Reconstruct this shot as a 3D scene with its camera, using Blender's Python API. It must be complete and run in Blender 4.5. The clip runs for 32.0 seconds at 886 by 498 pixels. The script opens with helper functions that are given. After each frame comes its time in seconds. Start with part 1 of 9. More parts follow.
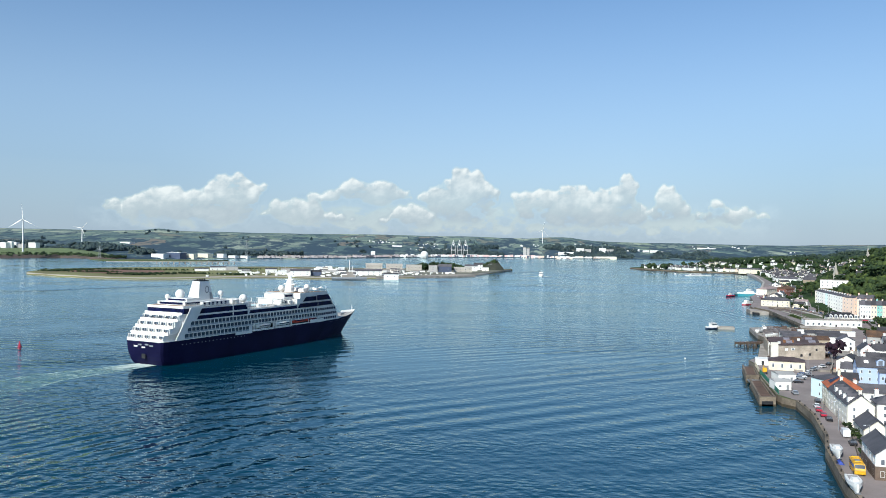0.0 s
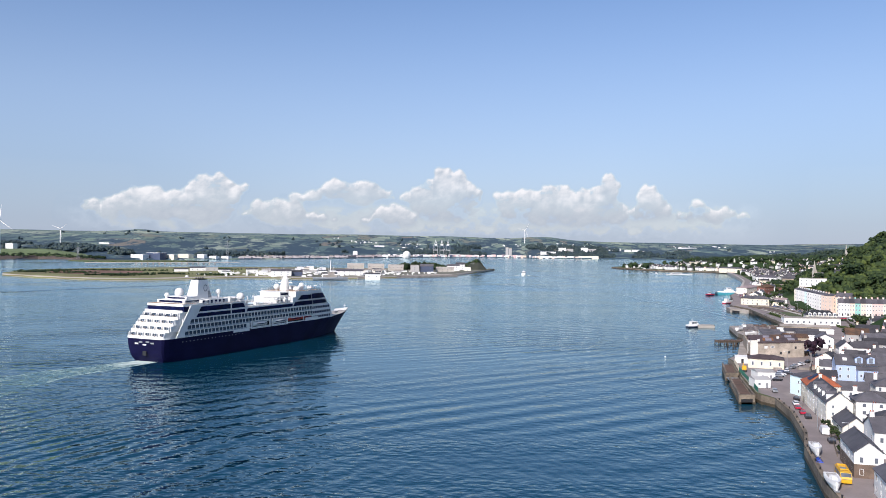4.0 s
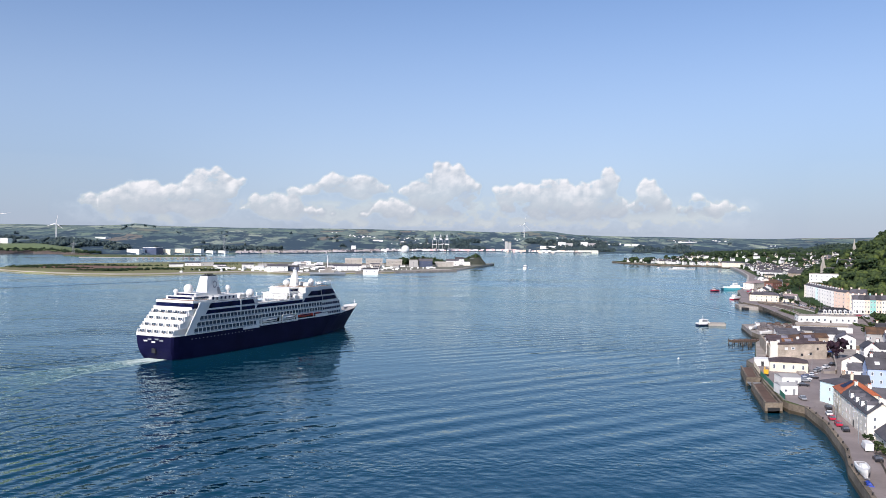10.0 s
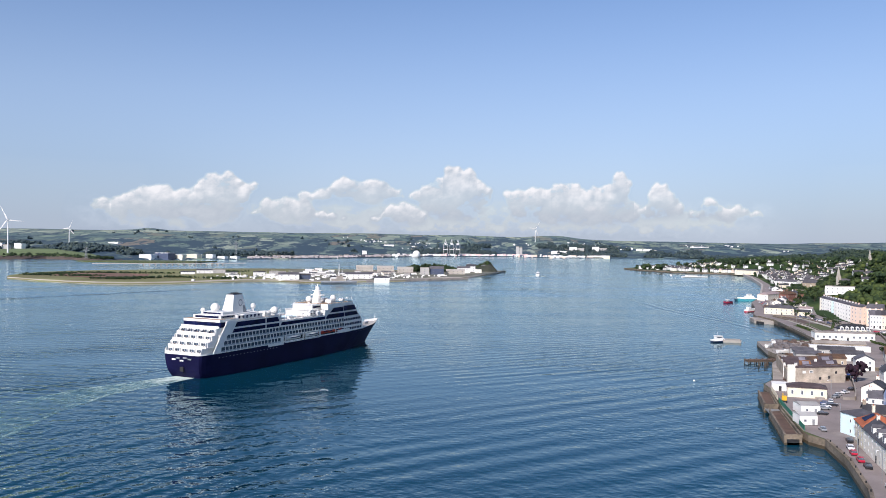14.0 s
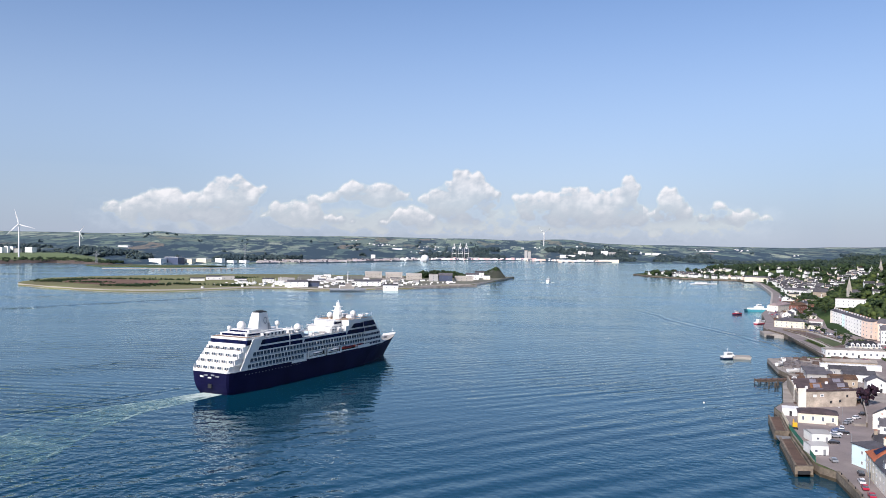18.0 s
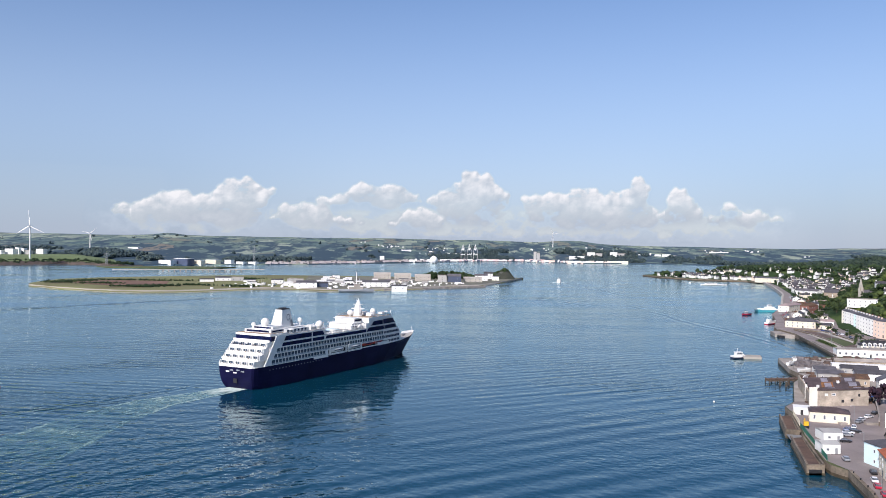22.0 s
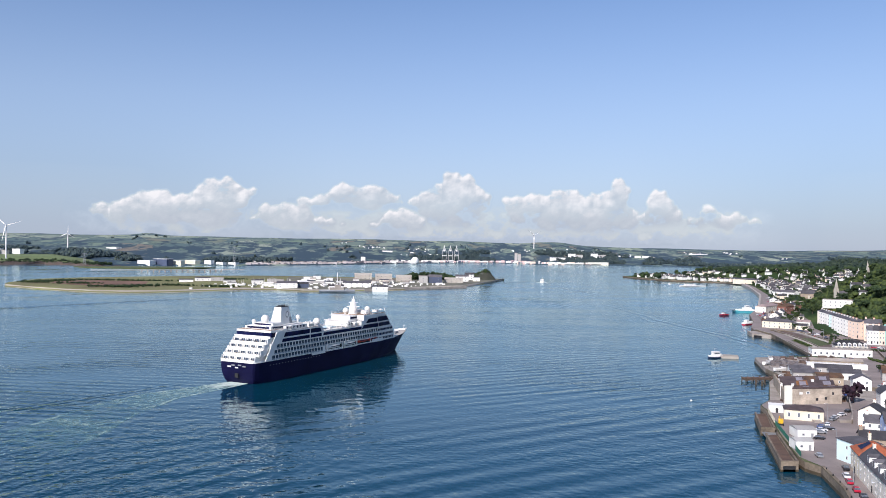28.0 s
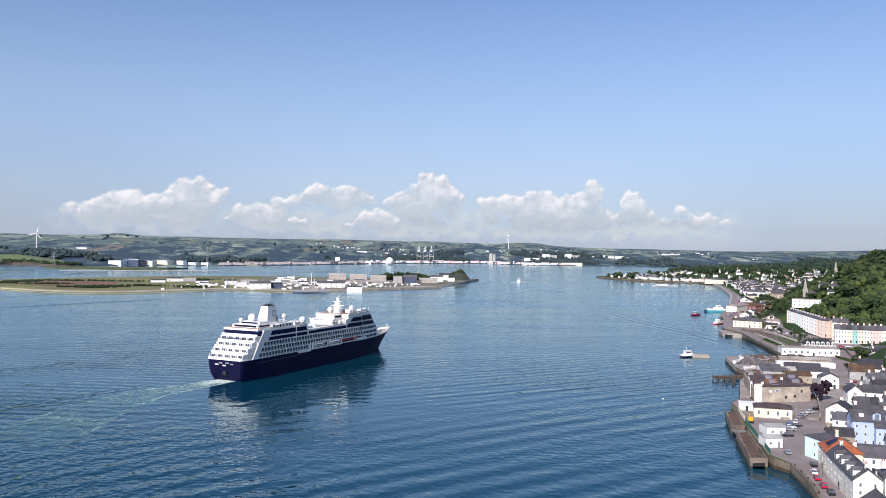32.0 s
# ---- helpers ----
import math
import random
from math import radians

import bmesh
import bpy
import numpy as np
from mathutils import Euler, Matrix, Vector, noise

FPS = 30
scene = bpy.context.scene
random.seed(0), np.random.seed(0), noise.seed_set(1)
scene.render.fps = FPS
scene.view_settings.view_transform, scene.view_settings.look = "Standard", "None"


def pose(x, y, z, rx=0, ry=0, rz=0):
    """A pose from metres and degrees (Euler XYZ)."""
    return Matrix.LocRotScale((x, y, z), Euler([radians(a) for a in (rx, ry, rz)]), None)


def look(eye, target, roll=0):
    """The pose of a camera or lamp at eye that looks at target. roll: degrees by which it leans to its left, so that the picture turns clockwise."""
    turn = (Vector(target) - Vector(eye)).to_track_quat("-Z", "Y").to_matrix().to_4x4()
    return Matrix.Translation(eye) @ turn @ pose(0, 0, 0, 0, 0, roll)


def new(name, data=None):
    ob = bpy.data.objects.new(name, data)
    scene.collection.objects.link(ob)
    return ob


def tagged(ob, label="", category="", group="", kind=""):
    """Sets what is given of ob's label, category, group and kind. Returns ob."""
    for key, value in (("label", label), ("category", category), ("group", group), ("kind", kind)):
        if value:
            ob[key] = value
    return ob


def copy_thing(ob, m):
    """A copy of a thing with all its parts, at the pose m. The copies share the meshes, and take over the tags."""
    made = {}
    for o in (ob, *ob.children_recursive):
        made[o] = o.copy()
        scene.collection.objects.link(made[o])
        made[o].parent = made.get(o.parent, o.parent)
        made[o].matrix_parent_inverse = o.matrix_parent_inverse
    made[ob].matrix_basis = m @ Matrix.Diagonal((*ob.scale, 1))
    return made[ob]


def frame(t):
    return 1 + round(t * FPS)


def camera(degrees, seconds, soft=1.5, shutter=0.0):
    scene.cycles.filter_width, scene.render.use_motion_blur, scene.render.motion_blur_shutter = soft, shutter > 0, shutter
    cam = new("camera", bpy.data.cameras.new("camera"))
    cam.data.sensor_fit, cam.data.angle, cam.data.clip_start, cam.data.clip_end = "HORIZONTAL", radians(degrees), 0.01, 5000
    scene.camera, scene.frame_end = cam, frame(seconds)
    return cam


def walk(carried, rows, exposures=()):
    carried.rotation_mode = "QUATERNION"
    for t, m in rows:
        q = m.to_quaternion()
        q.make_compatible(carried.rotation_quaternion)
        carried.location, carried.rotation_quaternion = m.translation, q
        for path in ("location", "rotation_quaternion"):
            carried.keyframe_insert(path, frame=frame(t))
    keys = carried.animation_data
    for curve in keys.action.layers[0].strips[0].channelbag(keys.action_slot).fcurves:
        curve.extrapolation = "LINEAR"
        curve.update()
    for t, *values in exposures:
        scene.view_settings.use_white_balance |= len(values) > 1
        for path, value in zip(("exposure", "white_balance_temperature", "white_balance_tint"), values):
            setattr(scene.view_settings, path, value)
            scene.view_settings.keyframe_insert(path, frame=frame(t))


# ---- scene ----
# The drone's path: seconds, place, then degrees of turn to the left, of tilt upwards and of lean.
PATH = [
    (0, 0.00, 0.00, 58.30, -0.000, -0.321, 0.64),
    (0.5, 0.41, -0.07, 58.05, -0.599, -0.306, 0.60),
    (1, 0.58, 0.20, 58.04, -0.999, -0.289, 0.62),
    (1.5, 0.85, 0.88, 57.96, -1.035, -0.294, 0.60),
    (2, 1.01, 1.28, 57.94, -1.080, -0.303, 0.59),
    (2.5, 1.23, 2.01, 57.81, -1.123, -0.301, 0.58),
    (3, 1.62, 2.43, 57.75, -1.137, -0.304, 0.52),
    (3.5, 1.72, 2.95, 57.64, -1.187, -0.304, 0.52),
    (5.5, 2.24, 4.13, 57.52, -1.320, -0.295, 0.45),
    (6, 2.38, 4.40, 57.53, -1.369, -0.362, 0.42),
    (6.5, 2.61, 5.47, 57.39, -1.384, -0.413, 0.47),
    (7, 2.69, 7.42, 57.19, -1.432, -0.464, 0.45),
    (7.5, 2.73, 10.32, 57.08, -1.467, -0.546, 0.43),
    (8, 2.27, 13.60, 57.35, -1.505, -0.622, 0.43),
    (8.5, 2.05, 17.09, 57.42, -1.498, -0.659, 0.45),
    (9, 1.94, 20.36, 57.70, -1.437, -0.705, 0.45),
    (9.5, 1.73, 23.88, 57.91, -1.388, -0.722, 0.46),
    (10, 1.57, 27.06, 58.09, -1.314, -0.714, 0.47),
    (10.5, 1.22, 29.84, 58.48, -1.241, -0.708, 0.49),
    (11, 1.06, 31.59, 58.76, -1.149, -0.671, 0.46),
    (11.5, 1.00, 31.99, 59.41, -1.021, -0.619, 0.46),
    (12, 1.17, 31.37, 60.70, -0.890, -0.618, 0.45),
    (12.5, 1.01, 31.00, 62.38, -0.818, -0.580, 0.51),
    (13, 1.07, 30.69, 64.07, -0.721, -0.551, 0.50),
    (13.5, 0.76, 30.50, 64.99, -0.654, -0.528, 0.53),
    (14, 0.63, 30.25, 66.49, -0.546, -0.497, 0.51),
    (14.5, 0.35, 30.12, 68.38, -0.481, -0.488, 0.54),
    (16.5, 0.15, 29.63, 75.89, -0.161, -0.405, 0.56),
    (17, 0.01, 29.55, 76.51, -0.097, -0.395, 0.57),
    (17.5, 0.01, 29.80, 76.54, -0.029, -0.386, 0.59),
    (18, -0.04, 29.84, 75.98, 0.049, -0.375, 0.60),
    (18.5, 0.28, 29.88, 75.53, 0.135, -0.374, 0.59),
    (19, 0.31, 30.06, 75.22, 0.193, -0.372, 0.59),
    (19.5, 0.43, 30.29, 75.02, 0.260, -0.351, 0.57),
    (20, 0.52, 30.50, 74.86, 0.325, -0.351, 0.59),
    (20.5, 0.57, 30.67, 74.73, 0.401, -0.346, 0.60),
    (21, 0.72, 30.83, 74.54, 0.520, -0.300, 0.59),
    (21.5, 0.80, 31.12, 74.36, 0.622, -0.269, 0.55),
    (22, 0.57, 31.28, 74.23, 0.692, -0.255, 0.55),
    (22.5, 0.69, 31.22, 74.02, 0.824, -0.238, 0.55),
    (23, 0.57, 31.00, 73.99, 0.931, -0.240, 0.55),
    (23.5, 0.54, 31.20, 73.97, 1.032, -0.231, 0.54),
    (24, 0.48, 31.06, 73.89, 1.127, -0.229, 0.53),
    (24.5, 0.38, 30.89, 73.78, 1.221, -0.219, 0.51),
    (25, 0.51, 30.95, 73.73, 1.333, -0.218, 0.51),
    (25.5, 0.49, 30.98, 73.44, 1.393, -0.217, 0.54),
    (27.5, 0.90, 30.09, 73.37, 0.570, -0.225, 0.63),
    (28, 1.12, 30.01, 73.37, -0.631, -0.153, 0.71),
    (28.5, 1.07, 30.00, 73.21, -1.398, -0.122, 0.73),
    (29, 1.17, 29.84, 73.30, -1.877, -0.143, 0.72),
    (29.5, 1.39, 30.04, 73.30, -2.196, -0.153, 0.78),
    (30, 1.40, 29.96, 73.21, -2.423, -0.132, 0.77),
    (30.5, 1.38, 30.09, 73.06, -2.452, -0.109, 0.75),
    (31, 1.47, 30.21, 73.04, -2.441, -0.109, 0.74),
    (31.5, 1.52, 30.29, 73.02, -2.442, -0.105, 0.75),
    (32, 1.47, 29.94, 73.08, -2.419, -0.100, 0.74),
]


def heading(x, y, z, turn, tilt, lean):
    a, b = radians(turn), radians(tilt)
    way = Vector((-math.sin(a) * math.cos(b), math.cos(a) * math.cos(b), math.sin(b)))
    return look((x, y, z), Vector((x, y, z)) + way * 100, lean)


cam = camera(57.56, 32.0, soft=0.9)
walk(cam, [(t, heading(*row)) for t, *row in PATH], [(0, 0.19, 5950, 4), (1, 0.19, 5950, 7), (2.5, 0.19, 6080, 14), (6, 0.19, 6150, 17), (26, 0.19, 6150, 17), (32, 0.19, 6150, 18)])

# ---- world, sun, exposure ----
SUN_TO = Vector((-0.49, -0.872, 0.0)).normalized()
SUN_ELEV = radians(35)
world = bpy.data.worlds.new("sky")
scene.world = world
world.use_nodes = True
wn = world.node_tree
sky = wn.nodes.new("ShaderNodeTexSky")
sky.sky_type = "NISHITA"
sky.sun_disc = False
sky.sun_elevation = SUN_ELEV
sky.sun_rotation = math.atan2(SUN_TO.x, SUN_TO.y)
sky.altitude = 20
sky.air_density, sky.dust_density, sky.ozone_density = 0.9, 0.3, 3.0
wn.nodes["Background"].inputs[1].default_value = 0.112
wn.links.new(sky.outputs[0], wn.nodes["Background"].inputs[0])

sun = new("sun", bpy.data.lights.new("sun", "SUN"))
sun.data.energy, sun.data.angle, sun.data.color = 4.8, radians(0.53), (1.0, 0.93, 0.83)
sun.matrix_world = look((0, 0, 300), Vector((0, 0, 300)) - (SUN_TO * math.cos(SUN_ELEV) + Vector((0, 0, math.sin(SUN_ELEV)))))


# ---- materials ----
def node_mat(name):
    m = bpy.data.materials.new(name)
    m.use_nodes = True
    return m, m.node_tree.nodes, m.node_tree.links, m.node_tree.nodes["Principled BSDF"]


def ramp(nodes, stops):
    r = nodes.new("ShaderNodeValToRGB")
    r.color_ramp.elements[0].position, r.color_ramp.elements[0].color = stops[0][0], (*stops[0][1], 1)
    r.color_ramp.elements[1].position, r.color_ramp.elements[1].color = stops[-1][0], (*stops[-1][1], 1)
    for pos, col in stops[1:-1]:
        e = r.color_ramp.elements.new(pos)
        e.color = (*col, 1)
    return r


def noise_tex(nodes, links, scale, detail=4.0, coord="Object", rough=0.55):
    tc = nodes.new("ShaderNodeTexCoord")
    n = nodes.new("ShaderNodeTexNoise")
    n.inputs["Scale"].default_value, n.inputs["Detail"].default_value, n.inputs["Roughness"].default_value = scale, detail, rough
    links.new(tc.outputs[coord], n.inputs["Vector"])
    return n


def shift(col, k):
    return tuple(max(0.0, min(1.0, c * k)) for c in col)


def surface(name, col, rough=0.7, metal=0.0, scale=0.6, fine=6.0, var=0.25, bump=0.15, each=0.0, dark=None):
    """A plain surface: broad stains, fine grain, a little relief, and a shade of its own for each object."""
    m, nodes, links, b = node_mat(name)
    broad, grain = noise_tex(nodes, links, scale), noise_tex(nodes, links, fine, 3.0)
    r = ramp(nodes, [(0.3, dark or shift(col, 1 - var)), (0.7, shift(col, 1 + var * 0.4))])
    links.new(broad.outputs["Fac"], r.inputs[0])
    mix = nodes.new("ShaderNodeMix")
    mix.data_type, mix.blend_type = "RGBA", "MULTIPLY"
    mix.inputs[0].default_value = 0.5
    g = ramp(nodes, [(0.25, (1 - var,) * 3), (0.75, (1.0, 1.0, 1.0))])
    links.new(grain.outputs["Fac"], g.inputs[0])
    links.new(r.outputs[0], mix.inputs[6])
    links.new(g.outputs[0], mix.inputs[7])
    out = mix.outputs[2]
    if each:
        info, hsv, mr = nodes.new("ShaderNodeObjectInfo"), nodes.new("ShaderNodeHueSaturation"), nodes.new("ShaderNodeMapRange")
        mr.inputs[3].default_value, mr.inputs[4].default_value = 1 - each, 1 + each
        links.new(info.outputs["Random"], mr.inputs[0])
        links.new(mr.outputs[0], hsv.inputs["Value"])
        links.new(out, hsv.inputs["Color"])
        out = hsv.outputs[0]
    links.new(out, b.inputs["Base Color"])
    b.inputs["Roughness"].default_value, b.inputs["Metallic"].default_value = rough, metal
    if bump:
        bp = nodes.new("ShaderNodeBump")
        bp.inputs["Strength"].default_value, bp.inputs["Distance"].default_value = bump, 0.03
        links.new(grain.outputs["Fac"], bp.inputs["Height"])
        links.new(bp.outputs[0], b.inputs["Normal"])
    return m


def water_mat():
    m, nodes, links, b = node_mat("sea_water")
    tc = nodes.new("ShaderNodeTexCoord")

    def mapped(sx, sy, rz):
        mp = nodes.new("ShaderNodeMapping")
        mp.inputs["Scale"].default_value = (sx, sy, 1)
        mp.inputs["Rotation"].default_value = (0, 0, radians(rz))
        links.new(tc.outputs["Object"], mp.inputs[0])
        return mp

    def noise(mp, scale, detail, rough=0.55):
        n = nodes.new("ShaderNodeTexNoise")
        n.inputs["Scale"].default_value, n.inputs["Detail"].default_value, n.inputs["Roughness"].default_value = scale, detail, rough
        links.new(mp.outputs[0], n.inputs["Vector"])
        return n

    chop = noise(mapped(1.0, 1.15, 14), 0.36, 1.6, 0.45)
    cross = noise(mapped(1.25, 1.0, 38), 0.22, 1.2, 0.45)
    ripple = noise(mapped(1.0, 1.6, -25), 0.85, 2, 0.5)
    swell = noise(mapped(0.75, 1.0, -14), 0.08, 1.5)
    calm = noise(mapped(0.35, 1.0, 4), 0.006, 3)

    def math_node(op, a, c):
        n = nodes.new("ShaderNodeMath")
        n.operation = op
        for k, v in enumerate((a, c)):
            if isinstance(v, (int, float)):
                n.inputs[k].default_value = v
            else:
                links.new(v, n.inputs[k])
        return n.outputs[0]

    def train(length, turn, distort, centre, reach):
        """A train of long waves of that length round a place on the water, its crests turned by some degrees."""
        w = nodes.new("ShaderNodeTexWave")
        w.bands_direction = "Y"
        w.inputs["Scale"].default_value, w.inputs["Distortion"].default_value = 0.314 / length, distort
        w.inputs["Detail"].default_value, w.inputs["Detail Scale"].default_value = 1.5, 0.012 * length
        links.new(mapped(1, 1, turn).outputs[0], w.inputs["Vector"])
        far = nodes.new("ShaderNodeVectorMath")
        far.operation = "DISTANCE"
        far.inputs[1].default_value = (*centre, 0)
        links.new(tc.outputs["Object"], far.inputs[0])
        fade = nodes.new("ShaderNodeMapRange")
        fade.inputs[1].default_value, fade.inputs[2].default_value = reach * 0.25, reach
        fade.inputs[3].default_value, fade.inputs[4].default_value = 1.0, 0.0
        links.new(far.outputs["Value"], fade.inputs[0])
        broken = ramp(nodes, [(0.35, (0, 0, 0)), (0.6, (1, 1, 1))])
        links.new(noise(mapped(0.6, 1, turn), 0.02, 2).outputs["Fac"], broken.inputs[0])
        return math_node("MULTIPLY", math_node("MULTIPLY", w.outputs["Fac"], fade.outputs[0]), broken.outputs[0])

    away = nodes.new("ShaderNodeVectorMath")
    away.operation = "LENGTH"
    links.new(tc.outputs["Object"], away.inputs[0])
    sheltered = nodes.new("ShaderNodeMapRange")
    sheltered.inputs[1].default_value, sheltered.inputs[2].default_value, sheltered.inputs[3].default_value, sheltered.inputs[4].default_value = 230, 620, 0.52, 0.36
    links.new(away.outputs["Value"], sheltered.inputs[0])
    # the water that the ship has crossed is rougher
    crossed = nodes.new("ShaderNodeVectorMath")
    crossed.operation = "DISTANCE"
    crossed.inputs[1].default_value = (-225, 200, 0)
    links.new(tc.outputs["Object"], crossed.inputs[0])
    rough_patch = nodes.new("ShaderNodeMapRange")
    rough_patch.inputs[1].default_value, rough_patch.inputs[2].default_value, rough_patch.inputs[3].default_value, rough_patch.inputs[4].default_value = 90, 265, 0.95, 0.0
    links.new(crossed.outputs["Value"], rough_patch.inputs[0])
    # and the water in the lee of its side is smoother
    lee = nodes.new("ShaderNodeVectorMath")
    lee.operation = "DISTANCE"
    lee.inputs[1].default_value = (-70, 345, 0)
    links.new(tc.outputs["Object"], lee.inputs[0])
    calm_patch = nodes.new("ShaderNodeMapRange")
    calm_patch.inputs[1].default_value, calm_patch.inputs[2].default_value, calm_patch.inputs[3].default_value, calm_patch.inputs[4].default_value = 80, 210, -0.28, 0.0
    links.new(lee.outputs["Value"], calm_patch.inputs[0])
    gusts = ramp(nodes, [(0.4, (0.2,) * 3), (0.6, (1.0,) * 3)])
    links.new(noise(mapped(0.25, 1.0, 3), 0.02, 5, 0.65).outputs["Fac"], gusts.inputs[0])

    def ridge(a, b, wave, tall):
        """A few crests in line, as the wash of a passing boat leaves them, from one place on the water to another."""
        mp = nodes.new("ShaderNodeMapping")
        mp.vector_type = "TEXTURE"
        mp.inputs["Location"].default_value = (*a, 0)
        mp.inputs["Rotation"].default_value = (0, 0, math.atan2(b[1] - a[1], b[0] - a[0]))
        links.new(tc.outputs["Object"], mp.inputs[0])
        sep = nodes.new("ShaderNodeSeparateXYZ")
        links.new(mp.outputs[0], sep.inputs[0])
        bend = math_node("MULTIPLY", math_node("SUBTRACT", noise(mp, 0.006, 2).outputs["Fac"], 0.5), wave * 3)
        y = math_node("ADD", sep.outputs[1], bend)
        crest = math_node("COSINE", math_node("MULTIPLY", y, 6.283 / wave), 0)
        near = math_node("MAXIMUM", math_node("SUBTRACT", 1.0, math_node("ABSOLUTE", math_node("DIVIDE", y, wave * 1.4), 0)), 0.0)
        length = math.hypot(b[0] - a[0], b[1] - a[1])
        half = math_node("ABSOLUTE", math_node("SUBTRACT", math_node("DIVIDE", sep.outputs[0], length), 0.5), 0)
        ends = nodes.new("ShaderNodeMapRange")
        ends.inputs[1].default_value, ends.inputs[2].default_value, ends.inputs[3].default_value, ends.inputs[4].default_value = 0.35, 0.52, 1.0, 0.0
        links.new(half, ends.inputs[0])
        return math_node("MULTIPLY", math_node("MULTIPLY", crest, math_node("MULTIPLY", near, ends.outputs[0])), tall)

    height = math_node("ADD", math_node("MULTIPLY", math_node("MULTIPLY", chop.outputs["Fac"], 0.70), gusts.outputs[0]), math_node("MULTIPLY", swell.outputs["Fac"], 0.6))
    height = math_node("ADD", height, math_node("MULTIPLY", cross.outputs["Fac"], 0.55))
    height = math_node("ADD", height, math_node("MULTIPLY", ripple.outputs["Fac"], 0.045))
    for length, turn, distort, centre, reach, tall in ((14, -33, 2.6, (50, 330), 220, 0.55), (9, -26, 1.8, (90, 470), 170, 0.34), (6.5, -60, 1.5, (-100, 225), 130, 0.24), (5.5, 22, 1.2, (150, 470), 110, 0.16), (9, 8, 2.2, (-200, 500), 230, 0.45)):
        height = math_node("ADD", height, math_node("MULTIPLY", train(length, turn, distort, centre, reach), tall * 1.5))
    for start, end, wave, tall in (((226, 1730), (266, 1230), 14, 1.7), ((222, 1100), (256, 610), 11, 0.8), ((60, 1540), (222, 1810), 14, 1.7), ((-490, 880), (-310, 1130), 12, 1.4), ((-540, 1080), (-450, 1300), 11, 1.0), ((182, 1020), (120, 1220), 12, 1.0),
                                   ((30, 1150), (200, 1130), 11, 0.9), ((-300, 480), (-160, 520), 5, 0.22), ((-250, 330), (-130, 420), 4.5, 0.2), ((-125, 460), (-191, 370), 6, 0.34), ((-194, 532), (-253, 479), 6, 0.26)):
        height = math_node("ADD", height, ridge(start, end, wave, tall))
    bp = nodes.new("ShaderNodeBump")
    bp.inputs["Distance"].default_value = 1.0
    links.new(math_node("ADD", math_node("ADD", sheltered.outputs[0], calm_patch.outputs[0]), rough_patch.outputs[0]), bp.inputs["Strength"])
    links.new(height, bp.inputs["Height"])
    links.new(bp.outputs[0], b.inputs["Normal"])
    tone = ramp(nodes, [(0.35, (0.001, 0.031, 0.054)), (0.65, (0.002, 0.044, 0.077))])
    links.new(calm.outputs["Fac"], tone.inputs[0])
    links.new(tone.outputs[0], b.inputs["Base Color"])
    # wind ruffles the open reach more than the sheltered water near the town
    open_water = nodes.new("ShaderNodeMapRange")
    open_water.inputs[1].default_value, open_water.inputs[2].default_value, open_water.inputs[3].default_value, open_water.inputs[4].default_value = 250, 1100, 0.03, 0.16
    links.new(away.outputs["Value"], open_water.inputs[0])
    links.new(math_node("MULTIPLY", open_water.outputs[0], math_node("ADD", math_node("MULTIPLY", gusts.outputs[0], 1.25), 0.15)), b.inputs["Roughness"])
    # the sky in the water by Fresnel over the deep blue-green body
    fresnel, gloss, body, both = (nodes.new("ShaderNode" + k) for k in ("Fresnel", "BsdfGlossy", "BsdfDiffuse", "MixShader"))
    fresnel.inputs["IOR"].default_value = 1.5
    gloss.inputs["Color"].default_value = (0.84, 0.98, 1.0, 1)
    links.new(tone.outputs[0], body.inputs["Color"])
    for k in b.inputs["Roughness"].links:
        links.new(k.from_socket, gloss.inputs["Roughness"])
    for n in (fresnel, gloss, body):
        links.new(bp.outputs[0], n.inputs["Normal"])
    links.new(fresnel.outputs[0], both.inputs[0])
    links.new(body.outputs[0], both.inputs[1])
    links.new(gloss.outputs[0], both.inputs[2])
    links.new(both.outputs[0], nodes["Material Output"].inputs[0])
    nodes.remove(b)
    return m


